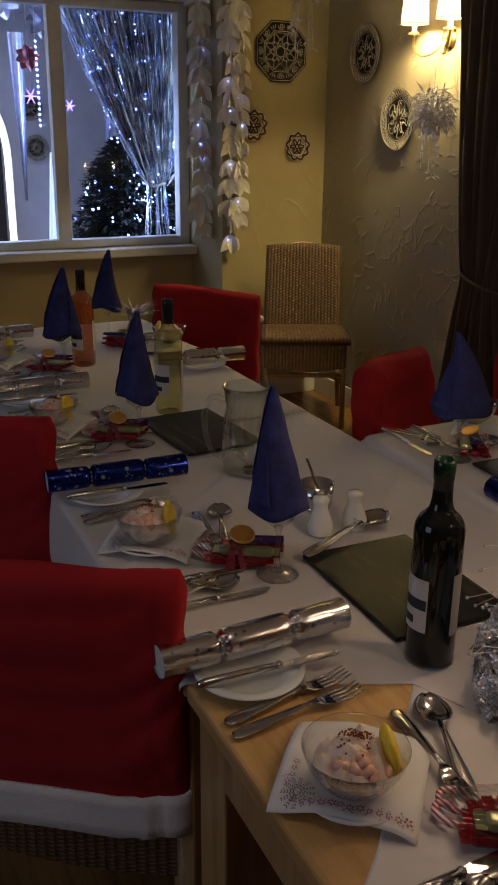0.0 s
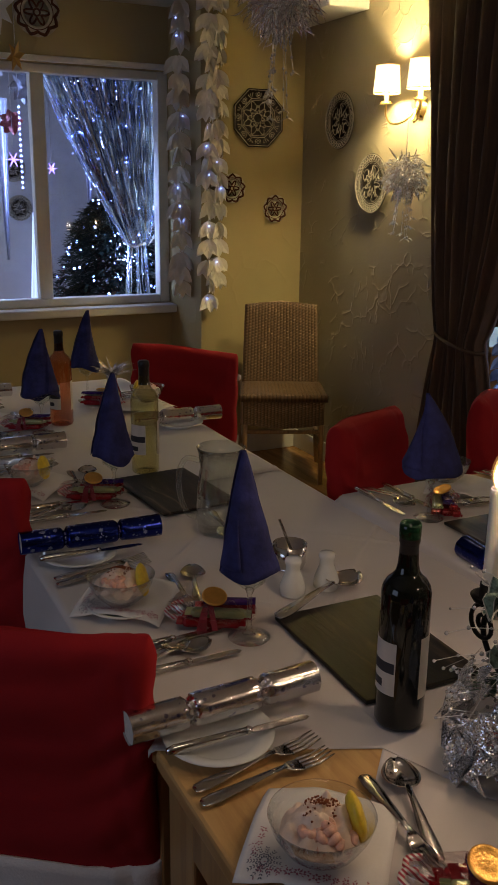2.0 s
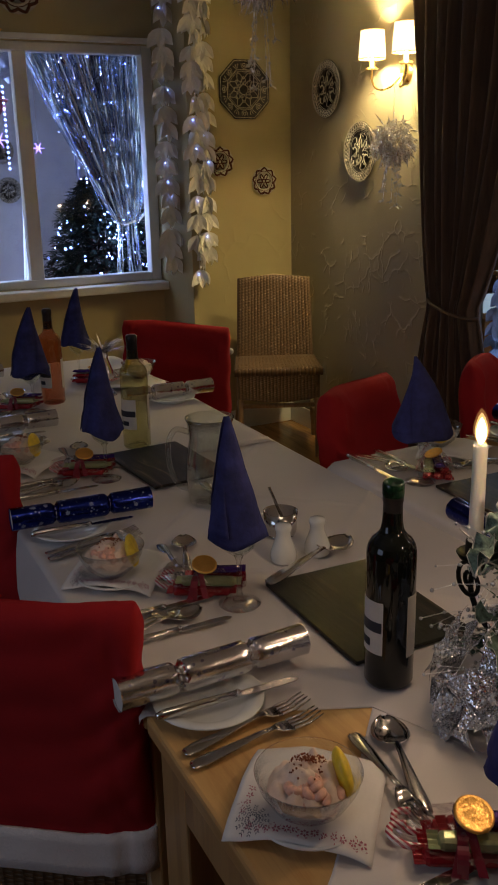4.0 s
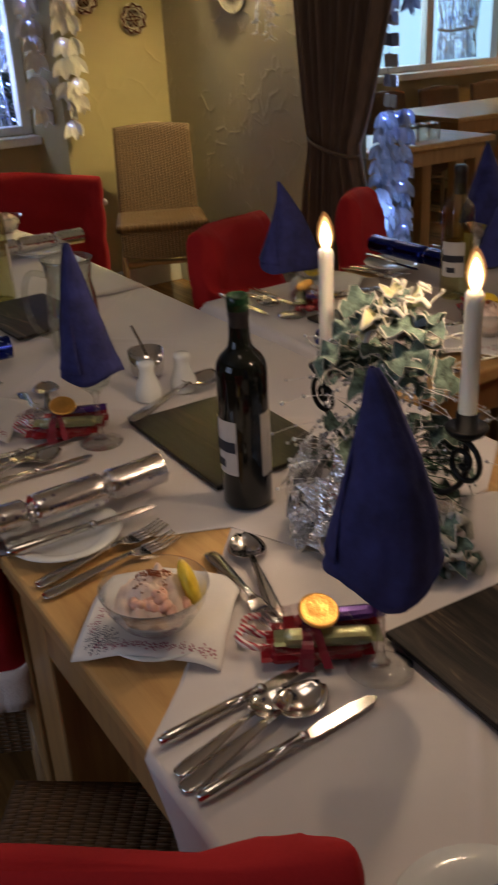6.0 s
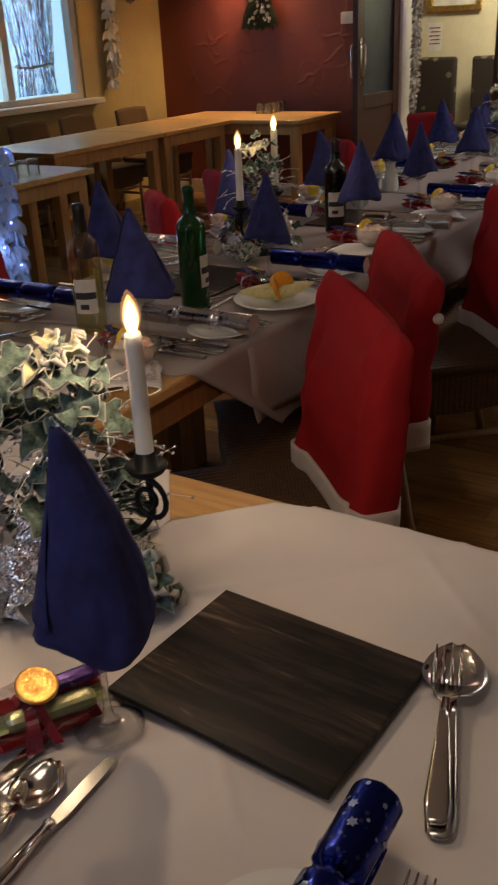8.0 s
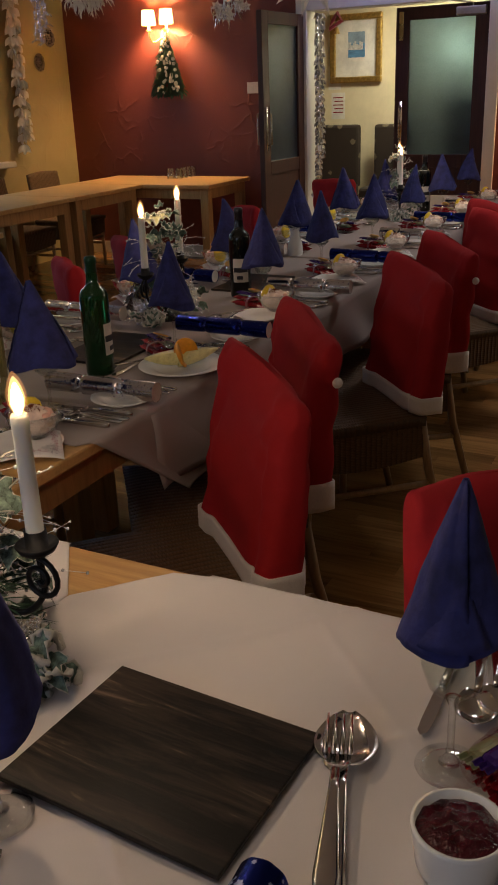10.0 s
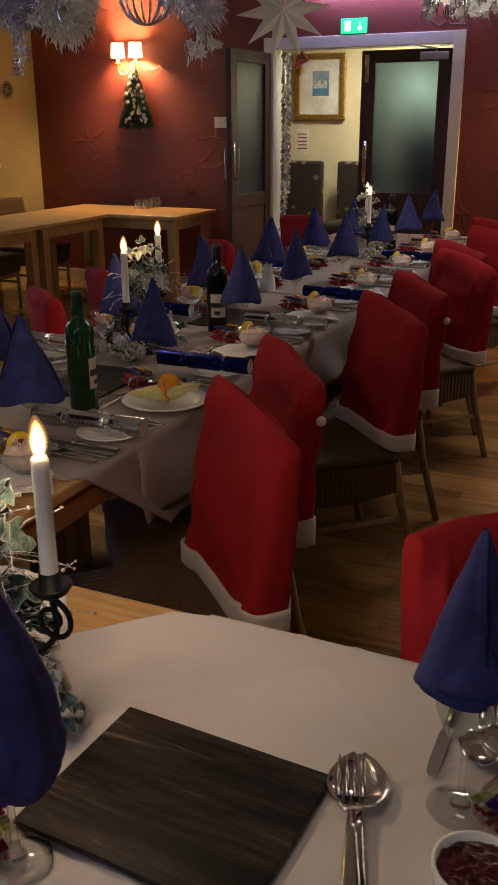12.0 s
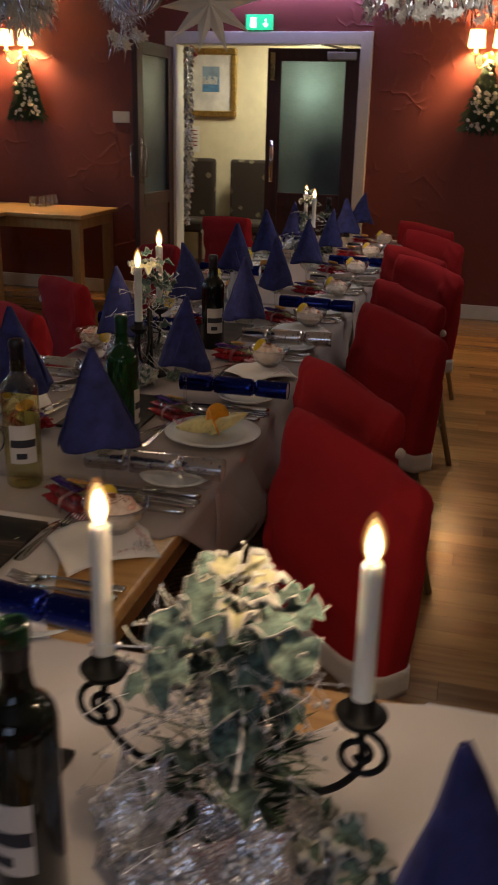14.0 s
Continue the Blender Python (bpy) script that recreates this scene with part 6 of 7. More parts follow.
NAPKINS = [glass_with_napkin("tall navy paper napkin cone standing in a wine glass", 1, (-0.011, -0.005), high=0.194, dip=0.034),
           glass_with_napkin("tall navy paper napkin cone leaning in a wine glass", 3, (-0.018, 0.010), 0.050, 0.195, 0.92, 0.014),
           glass_with_napkin("tall navy paper napkin cone standing in a wine glass", 5, (0.004, 0.014), 0.046, 0.205, 0.92, 0.012),
           glass_with_napkin("broad navy paper napkin cone over a wine glass", 2, (0.010, 0.008), 0.070, 0.178, 0.95, 0.012),
           glass_with_napkin("broad navy paper napkin cone leaning over a wine glass", 7, (-0.022, 0.006), 0.066, 0.170, 1.0, 0.018),
           glass_with_napkin("short navy paper napkin cone over a wine glass", 4, (0.0, 0.0), 0.054, 0.158, 0.92, 0.012)]


def prawn_bowl(seed):
    """Glass bowl of prawn cocktail with a lemon wedge."""
    b = thing("dessert_bowl", "glass bowl of prawn cocktail with a lemon wedge", "bowl", "starter bowls")
    part("glass", lathe([(0, 0.0), (0.026, 0.0), (0.03, 0.004), (0.048, 0.02), (0.062, 0.044), (0.0665, 0.060), (0.0672, 0.0615), (0.0655, 0.0615), (0.0585, 0.044), (0.046, 0.022), (0.028, 0.007), (0, 0.006)], 40), JUG_GLASS, b, smooth=True)
    rnd = random.Random(seed)

    def mound(u, v):
        a, r = 2 * math.pi * u, 0.052 * v
        x, y = r * math.cos(a), r * math.sin(a)
        z = 0.070 - 0.036 * v ** 2.4 + 0.014 * noise.noise(Vector((x * 55, y * 55, seed))) + 0.006 * noise.noise(Vector((x * 140, y * 140, seed + 3)))
        return (x, y, z)

    part("sauce", sheet(mound, 48, 18), SAUCE, b, smooth=True)
    part("filling", lathe([(0, 0.0075), (0.024, 0.0085), (0.038, 0.020), (0.048, 0.034), (0.047, 0.037), (0, 0.037)], 28), SAUCE, b, smooth=True)
    for k in range(14):
        a = rnd.gauss(-1.7, 0.8)
        r = 0.014 + 0.028 * rnd.random()
        c = Vector((r * math.cos(a), r * math.sin(a), 0.0585 - 0.030 * (r / 0.049) ** 2.4))
        t0 = rnd.uniform(0, 6.28)
        pts = [c + Vector((0.007 * math.cos(t0 + q * 0.45), 0.007 * math.sin(t0 + q * 0.45), 0.005 * math.sin(q * 0.5))) for q in range(8)]
        part("prawn", tube(smoothed(pts, 2), [0.0028 + 0.0036 * math.sin(math.pi * (0.15 + 0.75 * q / 14)) for q in range(15)], 8), PRAWN, b, smooth=True)
    bm = bmesh.new()
    for k in range(150):
        a, r = rnd.gauss(1.3, 1.1), 0.002 + 0.024 * rnd.random()
        z = 0.0715 - 0.036 * (r / 0.049) ** 2.4
        s = rnd.uniform(0.0006, 0.0016)
        ball(bm, (r * math.cos(a), r * math.sin(a), z + 0.003), s, 5)
    part("paprika", bm, PAPRIKA, b)
    bm = ball(bmesh.new(), (0, 0, 0), 1.0, 20)
    bmesh.ops.transform(bm, matrix=pose(0.043, 0.0, 0.052, 0, -12, 0) @ Matrix.Diagonal((0.011, 0.030, 0.034, 1)), verts=bm.verts)
    part("lemon", bm, LEMON, b, "yellow lemon wedge", True)
    return master(b)


BOWL = prawn_bowl(4)


def paper_square(seed, size=0.166):
    """Paper napkin with printed sprigs: a slate one at a corner, pink ones along the edges."""
    def lie(x, y):
        return 0.0185 + 0.0035 * noise.noise(Vector((x * 25, y * 25, seed))) - max(0, math.hypot(x, y) - 0.078) * 0.42

    ob = thing("paper_napkin", "white paper napkin with flower print on a plate", "napkin", "paper napkins")
    part("sheet", sheet(lambda u, v: ((u - 0.5) * size, (v - 0.5) * size, lie((u - 0.5) * size, (v - 0.5) * size)), 24, 24, 0.0008), NAPKIN_PAPER, ob, smooth=True)
    rnd = random.Random(seed)
    pink, slate = bmesh.new(), bmesh.new()

    def petal(bm, x, y, a, length, width):
        c, s = math.cos(a), math.sin(a)
        pts = [(0, 0), (0.5 * length, width / 2), (length, 0), (0.5 * length, -width / 2)]
        vs = []
        for p, q in pts:
            px, py = x + p * c - q * s, y + p * s + q * c
            vs.append(bm.verts.new((px, py, lie(px, py) + 0.0011)))
        bm.faces.new(vs)

    def flower(bm, x, y, r, n):
        t0 = rnd.uniform(0, 6)
        for k in range(n):
            a = t0 + 2 * math.pi * k / n
            petal(bm, x + 0.25 * r * math.cos(a), y + 0.25 * r * math.sin(a), a, 0.75 * r, 0.5 * r)

    h = size / 2
    for k in range(13):
        y = -h + 0.012 + 0.0105 * k
        flower(pink, -h + 0.014 + rnd.uniform(-0.002, 0.003), y, rnd.uniform(0.0040, 0.0058), rnd.choice((5, 6)))
        for q in range(4):
            a = rnd.uniform(0, 6.28)
            petal(pink, -h + 0.014 + rnd.uniform(-0.008, 0.009), y + rnd.uniform(-0.006, 0.006), a, 0.0035, 0.0013)
    for k in range(4):
        x = -h + 0.034 + 0.012 * k
        flower(pink, x, h - 0.016 + rnd.uniform(-0.003, 0.003), rnd.uniform(0.004, 0.0055), 5)
        for q in range(3):
            petal(pink, x + rnd.uniform(-0.006, 0.006), h - 0.016 + rnd.uniform(-0.008, 0.008), rnd.uniform(0, 6.28), 0.0035, 0.0013)
    cx, cy = -h + 0.023, h - 0.030
    for k in range(12):
        a = 2 * math.pi * k / 12
        for q in range(1, 6):
            d = 0.0034 * q
            for turn in (-0.7, 0.7):
                petal(slate, cx + d * math.cos(a), cy + d * math.sin(a), a + turn, 0.0036, 0.0014)
    tagged(part("pink_flower", pink, PINK_INK, ob, "small pink printed flowers"), kind="stuff")
    tagged(part("slate_flower", slate, SLATE_INK, ob, "slate grey printed sprig"), kind="stuff")
    return master(ob)


PAPER = paper_square(2)


def sweets(seed):
    """Cellophane bundle: foil bars, a gold coin, candy canes, a dark red ribbon."""
    s = thing("sweet_bundle", "bundle of red wrapped chocolates with gold coin and candy canes", "sweets", "sweet bundles")
    rnd = random.Random(seed)

    def bar(name, x0, x1, y0, y1, z0, z1, mat, turn):
        bm = boxed(-(x1 - x0) / 2, (x1 - x0) / 2, -(y1 - y0) / 2, (y1 - y0) / 2, 0, z1 - z0, bevel=0.007)
        for sx in (-1, 1):
            sheet(lambda u, v: (sx * ((x1 - x0) / 2 + 0.012 * v - 0.002), (u - 0.5) * (y1 - y0) * 1.1, (z1 - z0) / 2 + 0.002 * math.sin(u * 20)), 10, 2, 0.0006, bm)
        part(name, bm, mat, s, at=pose((x0 + x1) / 2, (y0 + y1) / 2, z0, 0, 0, turn))

    bar("bar", -0.055, 0.045, -0.030, -0.006, 0.003, 0.019, RED_WRAP, 6)
    bar("bar", -0.050, 0.052, -0.006, 0.018, 0.003, 0.020, RED_WRAP, 6)
    bar("bar", -0.045, 0.055, 0.016, 0.036, 0.003, 0.020, RED_WRAP, 9)
    bar("bar", -0.040, 0.054, -0.027, -0.003, 0.0205, 0.035, GREEN_WRAP, 4)
    bar("bar", -0.030, 0.056, 0.006, 0.028, 0.021, 0.034, RED_WRAP, 12)
    bar("bar", -0.012, 0.058, -0.004, 0.018, 0.0355, 0.046, PURPLE_WRAP, 8)
    coin = lathe([(0, -0.002), (0.0205, -0.002), (0.022, -0.0005), (0.022, 0.001), (0.0195, 0.0022), (0.017, 0.0012), (0.008, 0.0016), (0, 0.003)], 28)
    part("coin", coin, GOLD, s, "gold foil chocolate coin", True, at=pose(-0.002, -0.004, 0.053, 20, 10, 0))
    for k, (x, y, a) in enumerate(((-0.075, -0.008, 20), (-0.07, 0.014, -15))):
        pts = [(x + 0.05, y, 0.008), (x + 0.02, y, 0.008), (x, y, 0.010), (x - 0.014, y + 0.008, 0.013), (x - 0.012, y + 0.02, 0.016), (x + 0.004, y + 0.022, 0.018)]
        part("candy_cane", tube(smoothed(pts, 4), 0.0042, 8), CANE_PINK, s, "pink and white candy cane", True)
    bm = bmesh.new()
    sheet(lambda u, v: (-0.020 + 0.012 * v, 0.043 * math.cos(math.pi * u), 0.003 + 0.036 * math.sin(math.pi * u) ** 0.4), 20, 2, 0.0006, bm)
    for q, dx in ((-1, -0.012), (1, 0.016)):
        sheet(lambda u, v: (-0.014 + dx * u + 0.010 * v, -0.030 * u - 0.015, 0.041 - 0.034 * u ** 2 + 0.003 * math.sin(6 * u + q)), 12, 2, 0.0006, bm)
    part("ribbon", bm, ORGANZA, s, "dark red organza ribbon")

    def film(u, v):
        a = 2 * math.pi * u
        w = math.sin(math.pi * (0.06 + 0.9 * v)) ** 0.5
        return (-0.085 + 0.155 * v, 0.036 * w * math.cos(a), 0.024 + 0.0225 * w * math.sin(a) + 0.006 * noise.noise(Vector((math.cos(a) * 4, math.sin(a) * 4, v * 9))))

    f = part("wrapping", sheet(film, 26, 20), clear_glass("cellophane", (0.96, 0.92, 0.92), 0.02, 0.6, 2.5, 0.07), s, "clear crinkled cellophane")
    f.visible_shadow = False
    return master(s)


SWEETS = sweets(3)


def bottle(name_label, glass, cap, cap_label, label_z=(0.055, 0.135), shoulder=0.195, r=0.0365, h=0.30, label_dir=-90, clear=False):
    b = thing("wine_bottle", name_label, "wine bottle", "wine bottles")
    prof = [(0, 0.012), (r * 0.6, 0.004), (r * 0.9, 0.0), (r, 0.006), (r, shoulder), (r * 0.985, shoulder + 0.008), (r * 0.93, shoulder + 0.016), (r * 0.80, shoulder + 0.024), (r * 0.61, shoulder + 0.030), (r * 0.47, shoulder + 0.037), (0.0150, shoulder + 0.048), (0.0134, h - 0.02), (0.0142, h - 0.016), (0.0142, h - 0.004), (0.012, h), (0, h)]
    part("glass", lathe(prof, 40), glass, b, smooth=True)
    part("capsule", lathe([(0.0147, h - 0.062), (0.0138, h - 0.018), (0.0150, h - 0.016), (0.0150, h - 0.003), (0.0120, h + 0.001), (0, h + 0.001)], 28), cap, b, cap_label, True)
    a0 = radians(label_dir)

    def patch(z0, z1, a, half, rr):
        return sheet(lambda u, v: (rr * math.cos(a + (u - 0.5) * 2 * half), rr * math.sin(a + (u - 0.5) * 2 * half), z0 + (z1 - z0) * v), 14, 2, 0.0003)

    part("label", patch(*label_z, a0, 0.75, r + 0.0005), LABEL, b, "cream paper front label")
    part("label", patch(label_z[0] - 0.005, label_z[1] + 0.008, a0 + 2.35, 0.6, r + 0.0005), LABEL, b, "cream paper back label")
    bm = patch(label_z[0] + 0.034, label_z[0] + 0.05, a0, 0.7, r + 0.0011)
    part("printed_bar", bm, INK, b)
    part("printed_bar", patch(label_z[0] + 0.01, label_z[0] + 0.022, a0 - 0.1, 0.28, r + 0.0011), INK, b)
    return b


RED = bottle("dark red wine bottle with cream label on the cloth", DARK_GLASS, CAPSULE, "black capsule", label_dir=176, h=0.290)
part("lip", lathe([(0.0150, 0.281), (0.0156, 0.284), (0.0156, 0.299), (0.0140, 0.302), (0.0112, 0.3005), (0.0106, 0.2925), (0.0, 0.2925)], 28), GREEN_LIP, RED, "green glass lip", True)
RED.matrix_world = pose(0.712, 0.886, TT + 0.006) @ Matrix.Diagonal((0.96, 0.96, 1.0, 1))
b2 = bottle("dark red wine bottle on the long table", DARK_GLASS, CAPSULE, "black capsule", label_dir=-150)
b2.matrix_world = pose(2.85, 1.37, TT + 0.006)
b3 = copy_thing(b2, pose(5.15, 1.40, TT + 0.008))
b4 = bottle("green glass wine bottle with a cream label", GREEN_GLASS, GREEN_CAP, "dark green capsule", label_dir=-72)
b4.matrix_world = pose(1.92, 1.30, TT + 0.004)
b5 = bottle("clear bottle of white wine with a dark capsule", PALE_GLASS, CAPSULE, "black capsule", label_dir=-150)
b5.matrix_world = pose(0.782, 2.137, TT + 0.0085)
b6 = bottle("clear bottle of rose wine with a dark capsule", ROSE_GLASS, CAPSULE, "black capsule", label_dir=-150)
b6.matrix_world = pose(0.71, 2.72, TT + 0.0085)
b7 = copy_thing(b5, pose(1.635, 1.40, TT + 0.006))
tagged(b7, "clear bottle of white wine on the long table")


def mat(label, x, y, w, d, turn=0.0, z=0.0):
    t = part("place_mat", boxed(-w / 2, w / 2, -d / 2, d / 2, 0, 0.007, bevel=0.0015), BLACK_BOARD)
    tagged(t, label, "place mat", "wooden mats")
    t.matrix_world = pose(x, y, TT + 0.006 + z, 0, 0, turn)


mat("black wood-grain serving mat on the white cloth", 0.800, 1.083, 0.215, 0.30, -1)
mat("black wood-grain serving mat on the white cloth", 0.761, 0.392, 0.2155, 0.274, -3.2)
mat("black wood-grain serving mat near the jug", 0.79, 1.95, 0.20, 0.30, 4, 0.002)
mat("black wood-grain serving mat on the long table", 1.36, 1.37, 0.20, 0.22, 0, 0.004)
mat("black wood-grain serving mat on the long table", 2.12, 1.40, 0.30, 0.20, 0, 0.0)
mat("black wood-grain serving mat on the long table", 3.05, 1.42, 0.30, 0.20, 0, 0.0)

jug = thing("water_jug", "clear glass water jug with a looped handle", "jug")
part("body", lathe([(0, 0.004), (0.046, 0.0), (0.05, 0.006), (0.056, 0.06), (0.052, 0.11), (0.045, 0.15), (0.05, 0.185), (0.0535, 0.195), (0.0515, 0.196), (0.043, 0.15), (0.05, 0.11), (0.0535, 0.06), (0.047, 0.01), (0, 0.008)], 40), TUMBLER_GLASS, jug, smooth=True)
part("handle", tube(smoothed([(-0.046, 0, 0.165), (-0.075, 0, 0.172), (-0.092, 0, 0.14), (-0.09, 0, 0.09), (-0.075, 0, 0.05), (-0.054, 0, 0.035)]), 0.006, 10), TUMBLER_GLASS, jug, smooth=True)
jug.matrix_world = pose(0.785, 1.66, TT + 0.007, 0, 0, -15)


def shaker(label, x, y):
    s = thing("shaker", label, "shaker", "salt and pepper")
    part("body", lathe([(0, 0), (0.026, 0.0), (0.029, 0.006), (0.029, 0.022), (0.023, 0.04), (0.0165, 0.058), (0.0165, 0.070), (0.0195, 0.078), (0.017, 0.086), (0, 0.089)], 28), PORCELAIN, s, smooth=True)
    s.matrix_world = pose(x, y, TT + 0.005) @ Matrix.Scale(0.84, 4)


shaker("white porcelain pepper shaker on the cloth", 0.776, 1.315)
shaker("white porcelain salt shaker on the cloth", 0.848, 1.312)
cr = thing("sauce_boat", "small steel sauce pot with a spoon", "sauce pot")
part("pot", lathe([(0, 0), (0.028, 0.0), (0.032, 0.01), (0.035, 0.05), (0.033, 0.05), (0.03, 0.012), (0, 0.006)], 28), STEEL, cr, smooth=True)
part("spoon_handle", tube([(0.01, 0, 0.02), (-0.02, 0.01, 0.10)], 0.003, 6), STEEL, cr)
cr.matrix_world = pose(0.83, 1.425, TT + 0.007)
for x, y, z in ((0.757, 0.073, 0.003), (3.25, 1.5, 0.006)):
    rk = thing("ramekin", "white porcelain ramekin of dark cranberry sauce", "ramekin", "ramekins")
    part("dish", lathe([(0, 0), (0.036, 0.0), (0.038, 0.004), (0.0435, 0.046), (0.0435, 0.05), (0.040, 0.05), (0.036, 0.008), (0, 0.006)], 36), PORCELAIN, rk, smooth=True)

    def jam(u, v):
        a, r = 2 * math.pi * u, 0.0395 * v
        return (r * math.cos(a), r * math.sin(a), 0.047 - 0.006 * v ** 3 + 0.0045 * noise.noise(Vector((math.cos(a) * r * 120, math.sin(a) * r * 120, 1))))

    part("sauce", sheet(jam, 36, 16), CRANBERRY, rk, smooth=True)
    rk.matrix_world = pose(x, y, TT + z)


def to_dir(x0, y0, x1, y1, z):
    """Pose of a piece of cutlery whose handle's end lies at the first point."""
    return pose(x0, y0, z, 0, 0, math.degrees(math.atan2(y1 - y0, x1 - x0)) - 90)


put(SPOON, to_dir(0.690, 1.215, 0.930, 1.312, TT + 0.018) @ Matrix.Scale(1.3, 4), "large steel serving spoon across the mat")
put(FORK, to_dir(0.662, 0.165, 0.87, 0.232, TT + 0.012) @ Matrix.Scale(1.2, 4), "steel serving fork lying in a spoon")
put(SPOON, to_dir(0.655, 0.160, 0.875, 0.225, TT + 0.003) @ Matrix.Scale(1.4, 4), "large steel serving spoon beside the mat")
put(SPOON, to_dir(0.81, 1.77, 0.78, 1.60, TT + 0.012), "steel serving spoon beside the jug")


def setting(m, silver, nap, fruit=False, z=0.003, glass_at=(0.175, 0.251), lift=0.0, shift=(0.0, 0.0), spin=None):
    """One laid place: x to the guest's right, y into the table from its edge."""
    base = m @ Matrix.Translation((0, 0, z))
    rnd = random.Random(int(m.translation.x * 100 + m.translation.y * 1000))

    def go(ob, x, y, zz=0.0, turn=0.0, size=1.0):
        return put(ob, base @ pose(x, y, zz, 0, 0, turn) @ Matrix.Scale(size, 4))

    def lay(ob, x0, y0, x1, y1, zz):
        return put(ob, base @ to_dir(x0, y0, x1, y1, zz))

    j = lambda a=0.006: rnd.uniform(-a, a)
    lay(FORK, -0.191, 0.012, -0.213 + j(), 0.196, 0.001)
    lay(FORK, -0.163, 0.010, -0.180 + j(), 0.216, 0.001)
    go(SIDE_PLATE, -0.276, 0.085)
    lay(KNIFE, -0.250 + j(), 0.0, -0.250 + j(), 0.203, 0.0165)
    c = put(CRACKER_S if silver else CRACKER_P if base.translation.x > 1.3 else CRACKER_B, base @ pose(-0.299 + j() + shift[0], 0.112 + j(0.012) + shift[1], 0.0415, 0, 0, j(5)))
    if fruit:
        go(BIG_PLATE, 0.0, 0.09)
        go(FRUIT, 0.0, 0.09, 0.0045, 0.0, 1.22)
    else:
        go(SAUCER, -0.018, 0.095)
        go(PAPER, -0.035 + j(), 0.11 + j(), 0.0, 135 + j(9))
        go(BOWL, 0.0 + j(), 0.088 + j(), 0.0205, 62 + j(12), 0.9)
    lay(SPOON, 0.045, 0.212, -0.135, 0.276, 0.001)
    lay(FORK, -0.125, 0.222, 0.06, 0.200, 0.001)
    lay(KNIFE, 0.137, 0.010, 0.130, 0.19, 0.001)
    lay(SPOON_S, 0.178, 0.005, 0.150, 0.155, 0.001)
    lay(SPOON, 0.197, 0.000, 0.163, 0.197, 0.001)
    lay(KNIFE, 0.218, 0.005, 0.213 + j(), 0.214, 0.001)
    go(SWEETS, 0.108 + j(), 0.222, 0.001, 57 + j(10))
    g, n = NAPKINS[nap]
    a = rnd.uniform(0, 360) if spin is None else spin
    go(g, glass_at[0], glass_at[1], 0.001, a)
    go(n, glass_at[0], glass_at[1], 0.001 + lift, a)


fr = thing("fruit_fan", "fan of pale melon slices with an orange twist", "fruit", "melon starters")
axis, flank = Vector((math.cos(-0.63), math.sin(-0.63), 0)), Vector((math.sin(0.63), math.cos(0.63), 0))
for s, shift in ((-1, 0.006), (1, -0.006)):
    bm = bmesh.new()
    rings = []
    for i in range(15):
        u = i / 14
        along = s * (-0.012 + 0.094 * u)
        mid = axis * along + flank * shift
        low = 0.004 + 0.024 * u ** 2.2
        tall = 0.004 + 0.030 * (1 - u ** 2.4) * min(1.0, 0.55 + 2.2 * u)
        half = 0.002 + 0.016 * (1 - u ** 2.0)
        ring = []
        for q in range(10):
            a = q * math.pi / 9
            ring.append(mid - flank * half * math.cos(a) + Vector((0, 0, low + tall * (1 - math.sin(a)) * 0.9)))
        rings.append([bm.verts.new(v) for v in ring])
    for r0, r1 in zip(rings, rings[1:]):
        for q in range(10):
            k = (q + 1) % 10
            bm.faces.new((r0[q], r0[k], r1[k], r1[q]))
    bm.faces.new(rings[0])
    bm.faces.new(rings[-1])
    bmesh.ops.recalc_face_normals(bm, faces=bm.faces)
    part("melon_slice", bm, MELON, fr, smooth=True)
for k, (off, tilt, turn) in enumerate(((-0.010, 68, 20), (0.008, 75, -42))):
    at = axis * off - flank * (0.014 - 0.012 * k)
    part("orange_slice", lathe([(0, 0), (0.026, 0.0), (0.027, 0.002), (0.026, 0.004), (0, 0.004)], 24, None, pose(at.x, at.y, 0.030 + 0.006 * k, tilt, 10, turn)), ORANGE, fr, smooth=True)
FRUIT = master(fr)

for y, silver, nap, zz in ((-0.058, False, 2, 0.003), (0.675, True, 0, 0.003), (1.367, False, 2, 0.006), (2.09, True, 1, 0.008), (2.80, True, 0, 0.009)):
    setting(pose(HX0 + (0.03 if y < 0 else 0.0), y, TT, 0, 0, -90), silver, nap, z=zz, shift=(0.033, -0.031) if y < 0 else (0.0, 0.0), spin=26 if y == 0.675 else None, lift=0.016 if y == 0.675 else 0.0)
for y, silver, nap, zz in ((-0.063, True, 5, 0.003), (2.82, True, 1, 0.009)):
    setting(pose(HX1, y, TT, 0, 0, 90), silver, nap, z=zz, lift=0.045 if y < 0 else 0.0)
for k, x in enumerate((1.45, 2.03, 2.605, 3.19, 3.78, 4.36, 4.94, 5.5)):
    setting(pose(x, LY0, TT), k % 2 == 1, (3, 4)[k % 2], fruit=k == 1, z=0.0035 if k < 2 else 0.008, glass_at=((0.165, 0.188), (0.175, 0.218), (0.175, 0.218))[k] if k < 3 else (0.175, 0.251))
for k, x in enumerate((1.43, 2.05, 2.65, 3.25, 3.85, 4.45, 5.05)):
    setting(pose(x, LY1, TT, 0, 0, 180), k % 2 == 1, (4, 3, 3)[k % 3], z=0.008)


